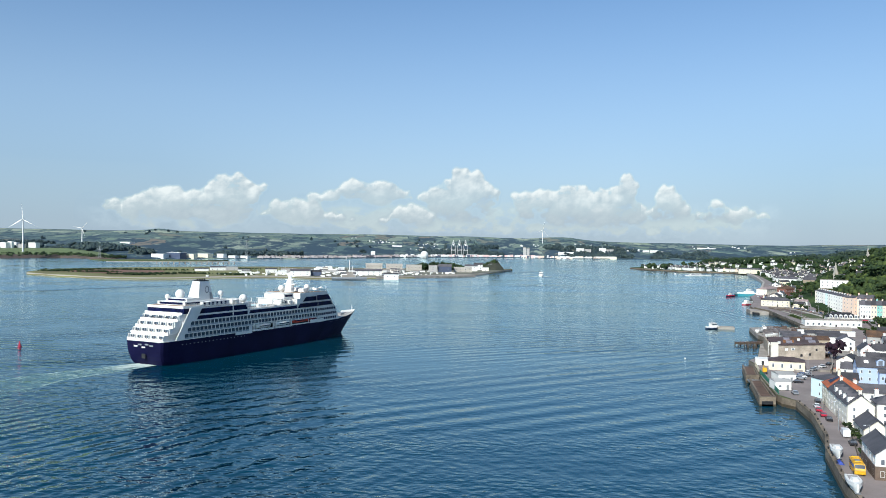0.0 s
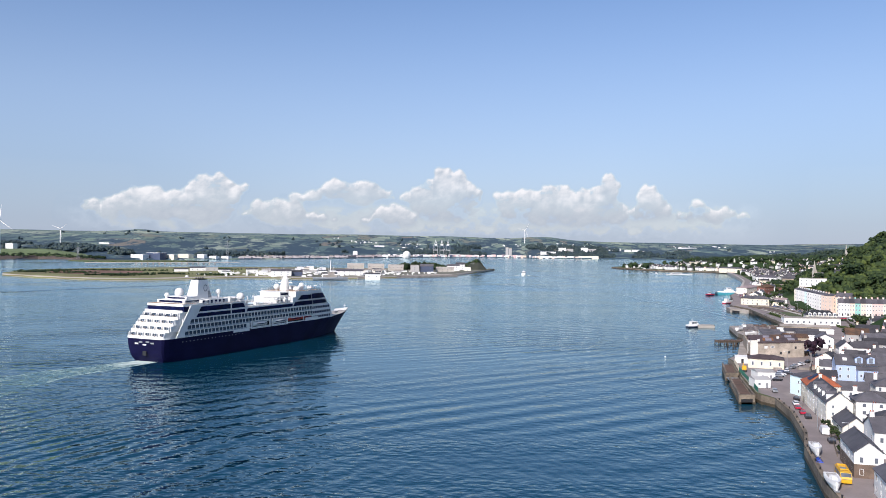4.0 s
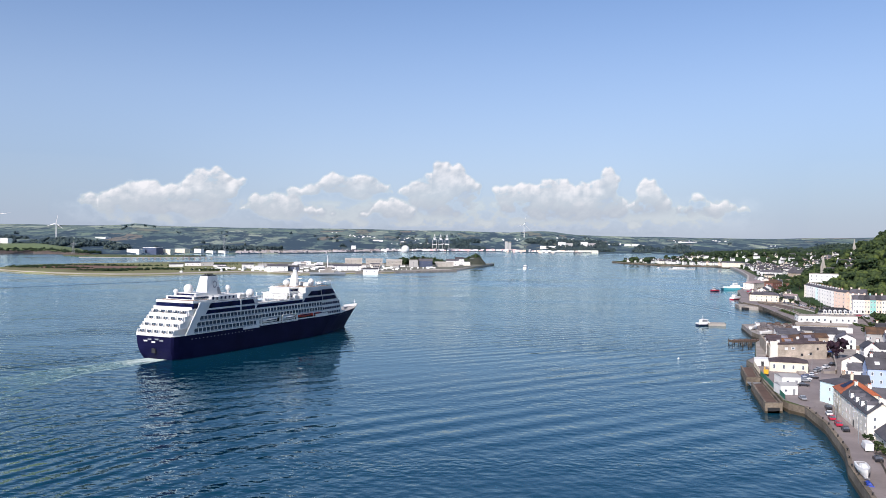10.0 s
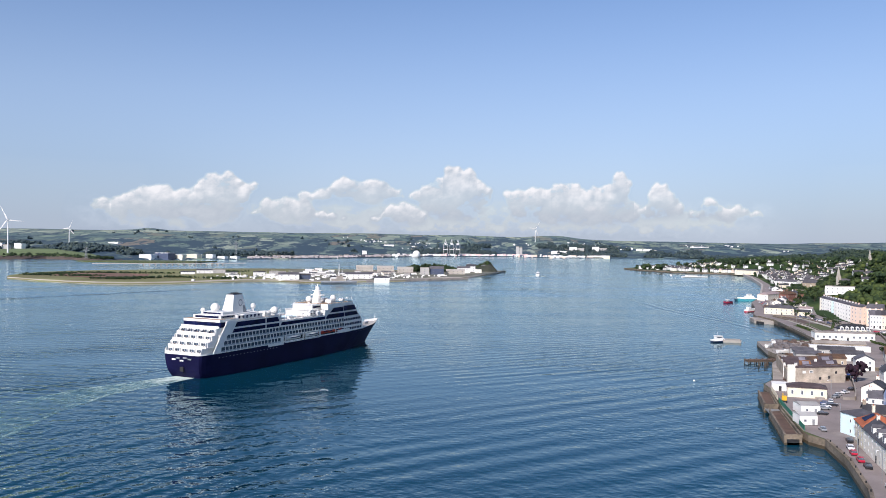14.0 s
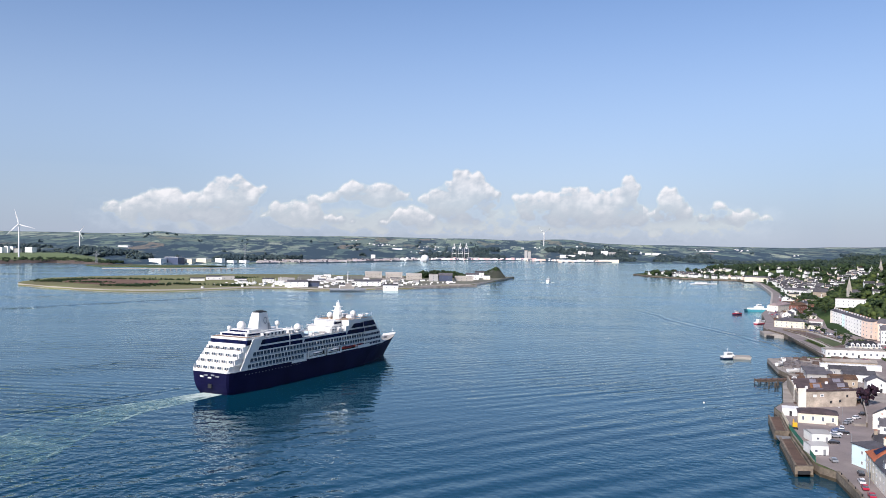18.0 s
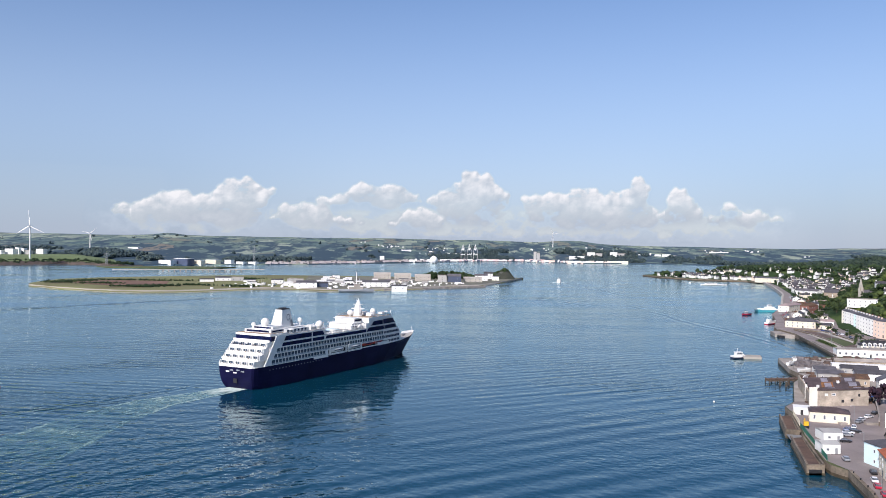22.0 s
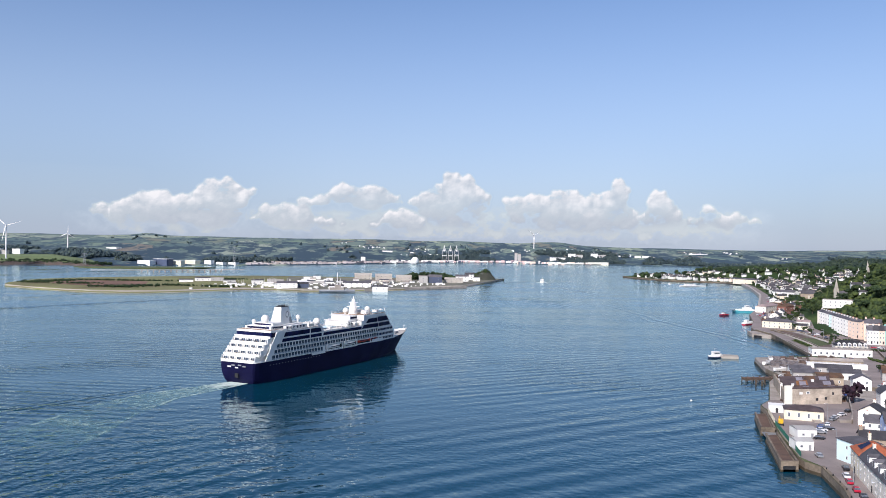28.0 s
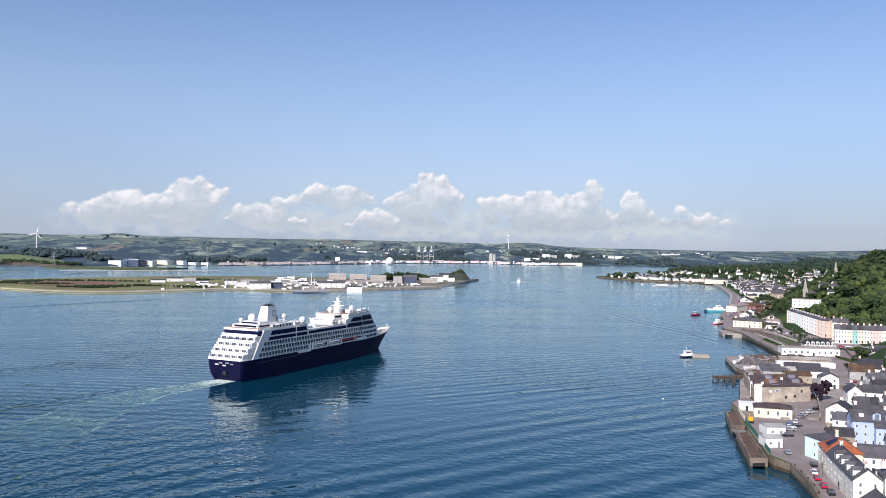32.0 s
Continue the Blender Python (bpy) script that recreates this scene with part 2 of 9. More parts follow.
def foam_mat(name, scale, cover, stretch=1.0):
    """Churned white water, torn by noise; the attribute cover says how dense."""
    m, nodes, links, b = node_mat(name)
    tc, mp = nodes.new("ShaderNodeTexCoord"), nodes.new("ShaderNodeMapping")
    mp.inputs["Scale"].default_value = (1 / stretch, 1, 1)
    links.new(tc.outputs["Object"], mp.inputs[0])
    n = nodes.new("ShaderNodeTexNoise")
    n.inputs["Scale"].default_value, n.inputs["Detail"].default_value, n.inputs["Roughness"].default_value = scale, 7, 0.72
    n.inputs["Distortion"].default_value = 0.8
    links.new(mp.outputs[0], n.inputs["Vector"])
    at = nodes.new("ShaderNodeAttribute")
    at.attribute_name = "cover"
    add = nodes.new("ShaderNodeMath")
    add.operation = "MULTIPLY_ADD"
    add.inputs[1].default_value, add.inputs[2].default_value = cover, -0.36
    links.new(at.outputs["Fac"], add.inputs[0])
    add2 = nodes.new("ShaderNodeMath")
    add2.operation = "ADD"
    links.new(add.outputs[0], add2.inputs[0])
    links.new(n.outputs["Fac"], add2.inputs[1])
    r = ramp(nodes, [(0.42, (0, 0, 0)), (0.62, (0.45,) * 3), (0.86, (0.95,) * 3)])
    links.new(add2.outputs[0], r.inputs[0])
    links.new(r.outputs[0], b.inputs["Alpha"])
    c = ramp(nodes, [(0.5, (0.16, 0.36, 0.34)), (0.8, (0.62, 0.72, 0.66))])
    links.new(add2.outputs[0], c.inputs[0])
    links.new(c.outputs[0], b.inputs["Base Color"])
    b.inputs["Roughness"].default_value = 0.8
    return m


def fields_mat(name, greens, woods, scale, glow=0.0, cover=0.50):
    """Fields of several greens with hedges and woods."""
    m, nodes, links, b = node_mat(name)
    tc = nodes.new("ShaderNodeTexCoord")
    mp = nodes.new("ShaderNodeMapping")
    mp.inputs["Scale"].default_value = (0.8, 0.34, 1.0)
    links.new(tc.outputs["Object"], mp.inputs[0])
    warp = nodes.new("ShaderNodeTexNoise")
    warp.inputs["Scale"].default_value = scale * 0.7
    links.new(mp.outputs[0], warp.inputs["Vector"])
    addv = nodes.new("ShaderNodeMix")
    addv.data_type, addv.blend_type = "RGBA", "LINEAR_LIGHT"
    addv.inputs[0].default_value = 60
    addv.clamp_factor = False
    links.new(mp.outputs[0], addv.inputs[6])
    links.new(warp.outputs["Color"], addv.inputs[7])
    vor = nodes.new("ShaderNodeTexVoronoi")
    vor.inputs["Scale"].default_value = scale
    links.new(addv.outputs[2], vor.inputs["Vector"])
    sep = nodes.new("ShaderNodeSeparateColor")
    links.new(vor.outputs["Color"], sep.inputs[0])
    r = ramp(nodes, [(i / (len(greens) - 1), g) for i, g in enumerate(greens)])
    links.new(sep.outputs[0], r.inputs[0])
    wood = nodes.new("ShaderNodeTexNoise")
    wood.inputs["Scale"].default_value, wood.inputs["Detail"].default_value = scale * 1.1, 8
    wood.inputs["Roughness"].default_value = 0.65
    links.new(mp.outputs[0], wood.inputs["Vector"])
    wr = ramp(nodes, [(cover, (0, 0, 0)), (cover + 0.06, (1, 1, 1))])
    spot, lower = nodes.new("ShaderNodeSeparateXYZ"), nodes.new("ShaderNodeMapRange")
    links.new(tc.outputs["Object"], spot.inputs[0])
    links.new(spot.outputs[2], lower.inputs[0])
    lower.inputs[1].default_value, lower.inputs[2].default_value, lower.inputs[3].default_value, lower.inputs[4].default_value = 20, 105, 0.07, -0.05
    grown = nodes.new("ShaderNodeMath")
    grown.operation = "ADD"
    links.new(wood.outputs["Fac"], grown.inputs[0])
    links.new(lower.outputs[0], grown.inputs[1])
    links.new(grown.outputs[0], wr.inputs[0])
    edge = nodes.new("ShaderNodeTexVoronoi")
    edge.feature = "DISTANCE_TO_EDGE"
    edge.inputs["Scale"].default_value = scale
    links.new(addv.outputs[2], edge.inputs["Vector"])
    hedge = ramp(nodes, [(0.015, (1, 1, 1)), (0.035, (0, 0, 0))])
    links.new(edge.outputs["Distance"], hedge.inputs[0])
    both = nodes.new("ShaderNodeMath")
    both.operation = "MAXIMUM"
    links.new(hedge.outputs[0], both.inputs[0])
    links.new(wr.outputs[0], both.inputs[1])
    mix = nodes.new("ShaderNodeMix")
    mix.data_type = "RGBA"
    links.new(both.outputs[0], mix.inputs[0])
    links.new(r.outputs[0], mix.inputs[6])
    mix.inputs[7].default_value = (*woods, 1)
    links.new(mix.outputs[2], b.inputs["Base Color"])
    b.inputs["Roughness"].default_value = 0.95
    b.inputs["Specular IOR Level"].default_value = 0.1
    # Blue air haze as emission; every caller leaves it at 0.
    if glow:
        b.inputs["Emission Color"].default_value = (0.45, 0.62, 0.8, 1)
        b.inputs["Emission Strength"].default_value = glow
    return m


def leaf_mat(name, lo, hi, fine=0.5):
    """Foliage: each clump and each object has its own green."""
    m, nodes, links, b = node_mat(name)
    geo, n = nodes.new("ShaderNodeNewGeometry"), noise_tex(nodes, links, fine, 5, rough=0.7)
    add = nodes.new("ShaderNodeMath")
    add.operation = "MULTIPLY_ADD"
    add.inputs[1].default_value = 0.55
    sub = nodes.new("ShaderNodeMath")
    sub.operation = "MULTIPLY"
    sub.inputs[1].default_value = 0.7
    links.new(n.outputs["Fac"], sub.inputs[0])
    links.new(geo.outputs["Random Per Island"], add.inputs[0])
    links.new(sub.outputs[0], add.inputs[2])
    stand, info, mixed = noise_tex(nodes, links, 0.03, 3), nodes.new("ShaderNodeObjectInfo"), nodes.new("ShaderNodeMath")
    mixed.operation = "MULTIPLY_ADD"
    mixed.inputs[1].default_value = 0.8
    links.new(stand.outputs["Fac"], mixed.inputs[0])
    links.new(add.outputs[0], mixed.inputs[2])
    own = nodes.new("ShaderNodeMath")
    own.operation = "MULTIPLY_ADD"
    own.inputs[1].default_value = 0.3
    links.new(info.outputs["Random"], own.inputs[0])
    links.new(mixed.outputs[0], own.inputs[2])
    scaled = nodes.new("ShaderNodeMath")
    scaled.operation = "MULTIPLY"
    scaled.inputs[1].default_value = 0.50
    links.new(own.outputs[0], scaled.inputs[0])
    r = ramp(nodes, [(0.36, lo), (0.60, shift(hi, 0.62)), (0.80, (hi[0] * 1.5, hi[1] * 1.25, hi[2] * 0.9))])
    links.new(scaled.outputs[0], r.inputs[0])
    links.new(r.outputs[0], b.inputs["Base Color"])
    b.inputs["Roughness"].default_value = 0.75
    b.inputs["Specular IOR Level"].default_value = 0.25
    bp = nodes.new("ShaderNodeBump")
    bp.inputs["Strength"].default_value, bp.inputs["Distance"].default_value = 0.9, 0.6
    links.new(n.outputs["Fac"], bp.inputs["Height"])
    links.new(bp.outputs[0], b.inputs["Normal"])
    return m


def glass_mat(name, col=(0.02, 0.03, 0.045), rough=0.08):
    m, nodes, links, b = node_mat(name)
    n = noise_tex(nodes, links, 0.35, 2)
    r = ramp(nodes, [(0.35, shift(col, 0.6)), (0.65, shift(col, 1.6))])
    links.new(n.outputs["Fac"], r.inputs[0])
    links.new(r.outputs[0], b.inputs["Base Color"])
    b.inputs["Roughness"].default_value = rough
    return m


WATER = water_mat()
HULL = surface("navy_hull_paint", (0.009, 0.009, 0.042), 0.5, 0, 0.08, 1.5, 0.35, 0.05)
SHIP_WHITE = surface("white_ship_paint", (0.80, 0.785, 0.745), 0.45, 0, 0.10, 1.2, 0.10, 0.03)
HULL.node_tree.nodes["Principled BSDF"].inputs["Specular IOR Level"].default_value = 0.06
DECK = surface("grey_teak_deck", (0.46, 0.43, 0.39), 0.8, 0, 0.4, 3, 0.2)
GLASS = glass_mat("dark_ship_glass", (0.006, 0.009, 0.04), 0.3)
GLASS.node_tree.nodes["Principled BSDF"].inputs["Specular IOR Level"].default_value = 0.06
SMOKED = surface("smoked_balcony_glass", (0.40, 0.45, 0.48), 0.2, 0, 0.4, 2, 0.2, 0.0)
BALCONY_GLASS = glass_mat("balcony_glass", (0.050, 0.066, 0.092), 0.2)
TEAK = surface("teak_deck", (0.36, 0.25, 0.16), 0.8, 0, 0.3, 3, 0.25)
PANE = glass_mat("window_pane", (0.13, 0.145, 0.17), 0.12)
DARK = surface("dark_recess", (0.03, 0.03, 0.035), 0.7, var=0.3)
RED_BOAT = surface("red_orange_boat", (0.62, 0.07, 0.04), 0.45, var=0.15)
GREY = surface("grey_metal", (0.32, 0.33, 0.34), 0.5, 0.3, var=0.2)
BLACK = surface("black_rubber", (0.02, 0.02, 0.022), 0.6, var=0.3)
SLATE = surface("slate_roof", (0.098, 0.092, 0.100), 0.65, 0, 0.25, 5, 0.4, 0.4, each=0.45)
RUST_ROOF = surface("rusted_sheet_roof", (0.17, 0.09, 0.045), 0.8, 0, 0.25, 4, 0.5, 0.3, dark=(0.06, 0.04, 0.03))
PURPLE_ROOF = surface("dark_patched_roof", (0.105, 0.075, 0.075), 0.75, 0, 0.3, 4, 0.5, 0.3)
ORANGE_RUST = surface("orange_rust_sheet", (0.30, 0.13, 0.045), 0.8, 0, 0.3, 4, 0.5, 0.3)
PINK_ROOF = surface("faded_pink_roof", (0.40, 0.31, 0.29), 0.75, 0, 0.3, 4, 0.3, 0.3)
BRICK_RED = surface("red_brown_brick", (0.27, 0.12, 0.09), 0.9, 0, 0.3, 4, 0.3, 0.3)
TERRACOTTA = surface("terracotta_tile_roof", (0.42, 0.12, 0.05), 0.75, 0, 0.5, 5, 0.3, 0.4)
STONE = surface("rubble_limestone", (0.42, 0.345, 0.26), 0.9, 0, 0.12, 1.6, 0.45, 0.6)
BROWN_STONE = surface("brown_stone", (0.19, 0.135, 0.10), 0.9, 0, 0.4, 2.5, 0.4, 0.6)
QUAY = surface("quay_stone", (0.25, 0.20, 0.145), 0.9, 0, 0.15, 1.2, 0.6, 0.5)
WEED = surface("weed_covered_stone", (0.075, 0.055, 0.03), 0.85, 0, 0.3, 2, 0.4, 0.5)
TARMAC = surface("tarmac", (0.28, 0.235, 0.22), 0.9, 0, 0.08, 1.5, 0.25, 0.2)
BALLAST = surface("rusty_ballast", (0.15, 0.105, 0.085), 0.95, 0, 0.2, 1.0, 0.4, 0.4)
CONCRETE = surface("concrete", (0.39, 0.345, 0.30), 0.9, 0, 0.1, 1.2, 0.4, 0.2)
BROWN_DECK = surface("brown_weathered_deck", (0.14, 0.085, 0.06), 0.9, 0, 0.2, 1.5, 0.4, 0.3)
LIGHT_STONE = surface("pale_grey_stone", (0.50, 0.46, 0.40), 0.9, 0, 0.1, 1.0, 0.25, 0.3)
HEATH = surface("heath_and_grass", (0.21, 0.225, 0.08), 0.95, 0, 0.007, 0.06, 0.35, 0.3, dark=(0.14, 0.12, 0.05))
CAPE_GRASS = surface("cape_grass", (0.15, 0.20, 0.08), 0.95, 0, 0.004, 0.05, 0.3, 0.2)
CLIFF = surface("red_brown_cliff", (0.105, 0.078, 0.065), 0.95, 0, 0.02, 0.15, 0.5, 0.5)
YARD_GROUND = surface("worn_yard_ground", (0.20, 0.195, 0.14), 0.95, 0, 0.02, 0.2, 0.45, 0.2)
BLUFF = surface("scrubby_rock", (0.045, 0.047, 0.034), 0.95, 0, 0.05, 0.25, 0.6, 0.6, dark=(0.03, 0.04, 0.025))
HEATHER = surface("brown_heather", (0.21, 0.115, 0.075), 0.95, 0, 0.02, 0.1, 0.35, 0.3)
GRASS = surface("grass", (0.10, 0.115, 0.045), 0.95, 0, 0.02, 0.3, 0.45, 0.3, dark=(0.05, 0.075, 0.02))
SAND = surface("pale_shingle", (0.40, 0.36, 0.31), 0.95, 0, 0.03, 0.5, 0.2)
LEAF = leaf_mat("tree_foliage", (0.010, 0.024, 0.009), (0.058, 0.092, 0.030), 0.6)
LEAF_DARK = leaf_mat("dark_foliage", (0.010, 0.022, 0.012), (0.035, 0.065, 0.025), 0.3)
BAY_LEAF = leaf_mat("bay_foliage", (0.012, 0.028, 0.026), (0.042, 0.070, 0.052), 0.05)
LEAF_COPPER = leaf_mat("copper_foliage", (0.010, 0.006, 0.012), (0.035, 0.018, 0.035), 0.5)
GREY_GEAR = surface("weathered_grey_gear", (0.24, 0.22, 0.22), 0.8, 0, 0.4, 2, 0.6, 0.2, dark=(0.10, 0.08, 0.075))
CLOUDED = surface("clouded_roof_glass", (0.30, 0.28, 0.31), 0.4, 0, 0.5, 3, 0.35, 0.05)
BARK = surface("bark", (0.09, 0.065, 0.045), 0.9)
# Distance haze is painted into these field and wood colours, paled and blued.
FAR_HILL_HAZED = fields_mat("hazed_far_fields", [(0.095, 0.145, 0.15), (0.14, 0.19, 0.165), (0.085, 0.135, 0.145), (0.21, 0.26, 0.21), (0.11, 0.16, 0.155), (0.33, 0.37, 0.29), (0.15, 0.21, 0.165), (0.20, 0.18, 0.15)], (0.048, 0.078, 0.105), 0.016, 0.0, 0.49)
HILL = fields_mat("near_hillside", [(0.06, 0.095, 0.03), (0.09, 0.125, 0.04), (0.12, 0.13, 0.06)], (0.03, 0.055, 0.02), 0.012)

WALLS = {
    "white": surface("white_render", (0.80, 0.79, 0.75), 0.85, 0, 0.2, 3, 0.1, 0.15, each=0.05),
    "cream": surface("cream_render", (0.80, 0.72, 0.55), 0.85, 0, 0.2, 3, 0.12, 0.15, each=0.06),
    "pale": surface("pale_ivory_render", (0.85, 0.80, 0.68), 0.85, 0, 0.2, 3, 0.12, 0.15, each=0.06),
    "blue": surface("pale_blue_render", (0.46, 0.56, 0.76), 0.85, 0, 0.2, 3, 0.1, 0.15),
    "aqua": surface("pale_aqua_render", (0.72, 0.88, 0.88), 0.85, 0, 0.2, 3, 0.1, 0.15),
    "grey": surface("grey_render", (0.42, 0.41, 0.39), 0.85, 0, 0.2, 3, 0.15, 0.15, each=0.1),
    "pink": surface("pink_render", (0.80, 0.57, 0.52), 0.85, 0, 0.2, 3, 0.1, 0.15),
    "peach": surface("peach_render", (0.80, 0.63, 0.51), 0.85, 0, 0.2, 3, 0.1, 0.15),
    "green": surface("sea_green_render", (0.28, 0.56, 0.50), 0.85, 0, 0.2, 3, 0.1, 0.15),
    "stone": STONE,
    "brick": BRICK_RED,
    "ashlar": LIGHT_STONE,
}


# ---- mesh tools ----
class Geo:
    """A mesh in the making: vertices and faces."""

    def __init__(self):
        self.v, self.f = [], []

    def add(self, verts, faces):
        n = len(self.v)
        self.v += [tuple(p) for p in verts]
        self.f += [tuple(n + i for i in q) for q in faces]
        return self

    def box(self, x0, x1, y0, y1, z0, z1):
        return self.add([(x0, y0, z0), (x1, y0, z0), (x1, y1, z0), (x0, y1, z0), (x0, y0, z1), (x1, y0, z1), (x1, y1, z1), (x0, y1, z1)],
                        [(3, 2, 1, 0), (4, 5, 6, 7), (0, 1, 5, 4), (1, 2, 6, 5), (2, 3, 7, 6), (3, 0, 4, 7)])

    def prism(self, poly, z0, z1):
        """An upright prism over an anticlockwise outline."""
        n = len(poly)
        return self.add([(x, y, z0) for x, y in poly] + [(x, y, z1) for x, y in poly],
                        [tuple(range(n - 1, -1, -1)), tuple(range(n, 2 * n))] + [(i, (i + 1) % n, n + (i + 1) % n, n + i) for i in range(n)])

    def side(self, poly, y0, y1):
        """A plate over an outline in x and z, from y0 to y1."""
        n = len(poly)
        return self.add([(x, y0, z) for x, z in poly] + [(x, y1, z) for x, z in poly],
                        [tuple(range(n)), tuple(range(2 * n - 1, n - 1, -1))] + [(i, n + i, n + (i + 1) % n, (i + 1) % n) for i in range(n)])

    def tube(self, a, b, r0, r1=None, n=8):
        a, b, r1 = Vector(a), Vector(b), r0 if r1 is None else r1
        q = (b - a).to_track_quat("Z", "Y")
        ring = [Vector((math.cos(2 * math.pi * i / n), math.sin(2 * math.pi * i / n), 0)) for i in range(n)]
        return self.add([a + q @ (p * r0) for p in ring] + [b + q @ (p * r1) for p in ring],
                        [tuple(range(n - 1, -1, -1)), tuple(range(n, 2 * n))] + [(i, (i + 1) % n, n + (i + 1) % n, n + i) for i in range(n)])

    def ball(self, c, r, n=12, m=7, sz=1.0):
        v, f = [], []
        for j in range(m + 1):
            a = math.pi * j / m
            for i in range(n):
                b = 2 * math.pi * i / n
                v.append((c[0] + r * math.sin(a) * math.cos(b), c[1] + r * math.sin(a) * math.sin(b), c[2] + r * sz * math.cos(a)))
        for j in range(m):
            for i in range(n):
                f.append((j * n + i, (j + 1) * n + i, (j + 1) * n + (i + 1) % n, j * n + (i + 1) % n))
        return self.add(v, f)

    def mesh(self, name, mat, smooth=False):
        me = bpy.data.meshes.new(name)
        me.from_pydata(self.v, [], self.f)
        me.materials.append(mat)
        if smooth:
            me.polygons.foreach_set("use_smooth", [True] * len(me.polygons))
        me.update()
        return me

    def make(self, name, mat, parent=None, label="", smooth=False):
        ob = new(name, self.mesh(name, mat, smooth))
        if parent:
            ob.parent = parent
        return tagged(ob, label)


def part(name, geo, mat, parent, label="", smooth=False):
    return geo.make(name, mat, parent, label, smooth)


def piece(name, me, parent, x=0, y=0, z=0, rz=0, label=""):
    """A part on a shared mesh."""
    ob = new(name, me)
    ob.parent = parent
    ob.location, ob.rotation_euler = (x, y, z), (0, 0, rz)
    return tagged(ob, label)


def thing(name, m, label, category, group="", kind=""):
    ob = new(name)
    ob.matrix_world = m
    return tagged(ob, label, category, group, kind)


def lerp(x, table):
    """Straight lines through (x, value) pairs."""
    xs, ys = zip(*table)
    return float(np.interp(x, xs, ys))


def grid_mesh(name, cols, rows, place, mat, keep=None):
    """A sheet of cols by rows points."""
    v = [place(i, j) for j in range(rows) for i in range(cols)]
    f = [(j * cols + i, j * cols + i + 1, (j + 1) * cols + i + 1, (j + 1) * cols + i) for j in range(rows - 1) for i in range(cols - 1)]
    me = bpy.data.meshes.new(name)
    me.from_pydata(v, [], f)
    me.materials.append(mat)
    me.polygons.foreach_set("use_smooth", [True] * len(me.polygons))
    me.update()
    return new(name, me)


# ---- water, land, hills, clouds ----
sea = Geo().add([(5000 * math.cos(a), 5000 * math.sin(a), 0) for a in (2 * math.pi * i / 64 for i in range(64))], [tuple(range(64))]).make("water", WATER)
tagged(sea, "rippled blue harbour water under a clear sky", "water", kind="structure")

QZ = 3.4
SHORE = [(-700, -40), (-300, 10), (-80, 44), (60, 62), (150, 86), (188, 94.6), (222, 106), (237, 113), (267, 123), (291, 128), (297, 125.4), (303, 125.8), (340, 135), (379, 147.5), (394, 150), (407, 159.5)]
SHORE += [(459, 181), (481, 195), (482, 197), (507, 199), (508, 202), (552, 218), (560, 226), (566, 254), (600, 265), (648, 276), (700, 283), (735, 284), (760, 290), (825, 318)]
SHORE += [(909, 347), (1031, 408), (1075, 426), (1263, 504), (1307, 521), (1546, 600), (1720, 651), (1800, 645), (1840, 600), (1876, 547), (1985, 510), (2117, 491), (2160, 520)]
SHORE += [(2220, 620), (2341, 772), (2500, 1000), (2800, 1250)]


def shore_x(y):
    return lerp(y, SHORE)


def hill_z(x, y):
    """Ground of the town and of the hill behind it."""
    u = x - shore_x(y)
    top = lerp(y, [(0, 60), (500, 66), (900, 68), (1050, 58), (1250, 44), (1500, 30), (1900, 22), (2200, 20), (2600, 40)])
    near = lerp(y, [(0, 95), (450, 90), (620, 84), (760, 62), (1000, 62), (1400, 110), (1750, 100), (2100, 110), (2400, 90)])
    rise = lerp((u - near) / 150, [(0, 0), (0.2, 0.24), (0.7, 0.82), (1.2, 1.0), (2.5, 1.08), (8, 1.25)])
    bumps = noise.noise(Vector((x * 0.006, y * 0.006, 3))) * 7 * min(1, max(0, (u - near) / 120))
    return QZ + top * rise + bumps


US = [0, 3, 8, 14, 22, 32, 44, 58, 72, 86, 100, 115, 130, 150, 170, 195, 225, 260, 300, 350, 420, 520, 700, 1000, 1400]
YS = sorted(set([y for y, _ in SHORE] + list(range(60, 800, 14)) + list(range(800, 2800, 28))))


def land_place(i, j):
    y, u = YS[j], US[i]
    x = shore_x(y) + u
    return (x, y, hill_z(x, y))


ground = grid_mesh("ground", len(US), len(YS), land_place, HILL)
tagged(ground, "green hillside rising behind the harbour town", "hillside", kind="structure")

# the quay wall along the shore, with weed at its foot
wall_v, wall_f = [], []
for y, x in SHORE:
    wall_v += [(x, y, -1.5), (x, y, 1.1), (x, y, QZ + 0.02)]
nw = len(SHORE)
lower = Geo().add(wall_v, [(3 * i, 3 * i + 3, 3 * i + 4, 3 * i + 1) for i in range(nw - 1)])
upper = Geo().add(wall_v, [(3 * i + 1, 3 * i + 4, 3 * i + 5, 3 * i + 2) for i in range(nw - 1)])
quay_wall = tagged(upper.make("quay_wall", QUAY), "weathered stone quay wall along the shore", "quay wall", kind="structure")
part("weed_band", lower, WEED, quay_wall, "dark wet weed at the waterline")


def strip(name, a, b, z, mat, label, category, thick=0.0):
    """A flat band of ground between two lines of (x, y)."""
    n = len(a)
    g = Geo().add([(x, y, z) for x, y in a] + [(x, y, z) for x, y in b], [(i, n + i, n + i + 1, i + 1) for i in range(n - 1)])
    return tagged(g.make(name, mat), label, category, kind="structure")


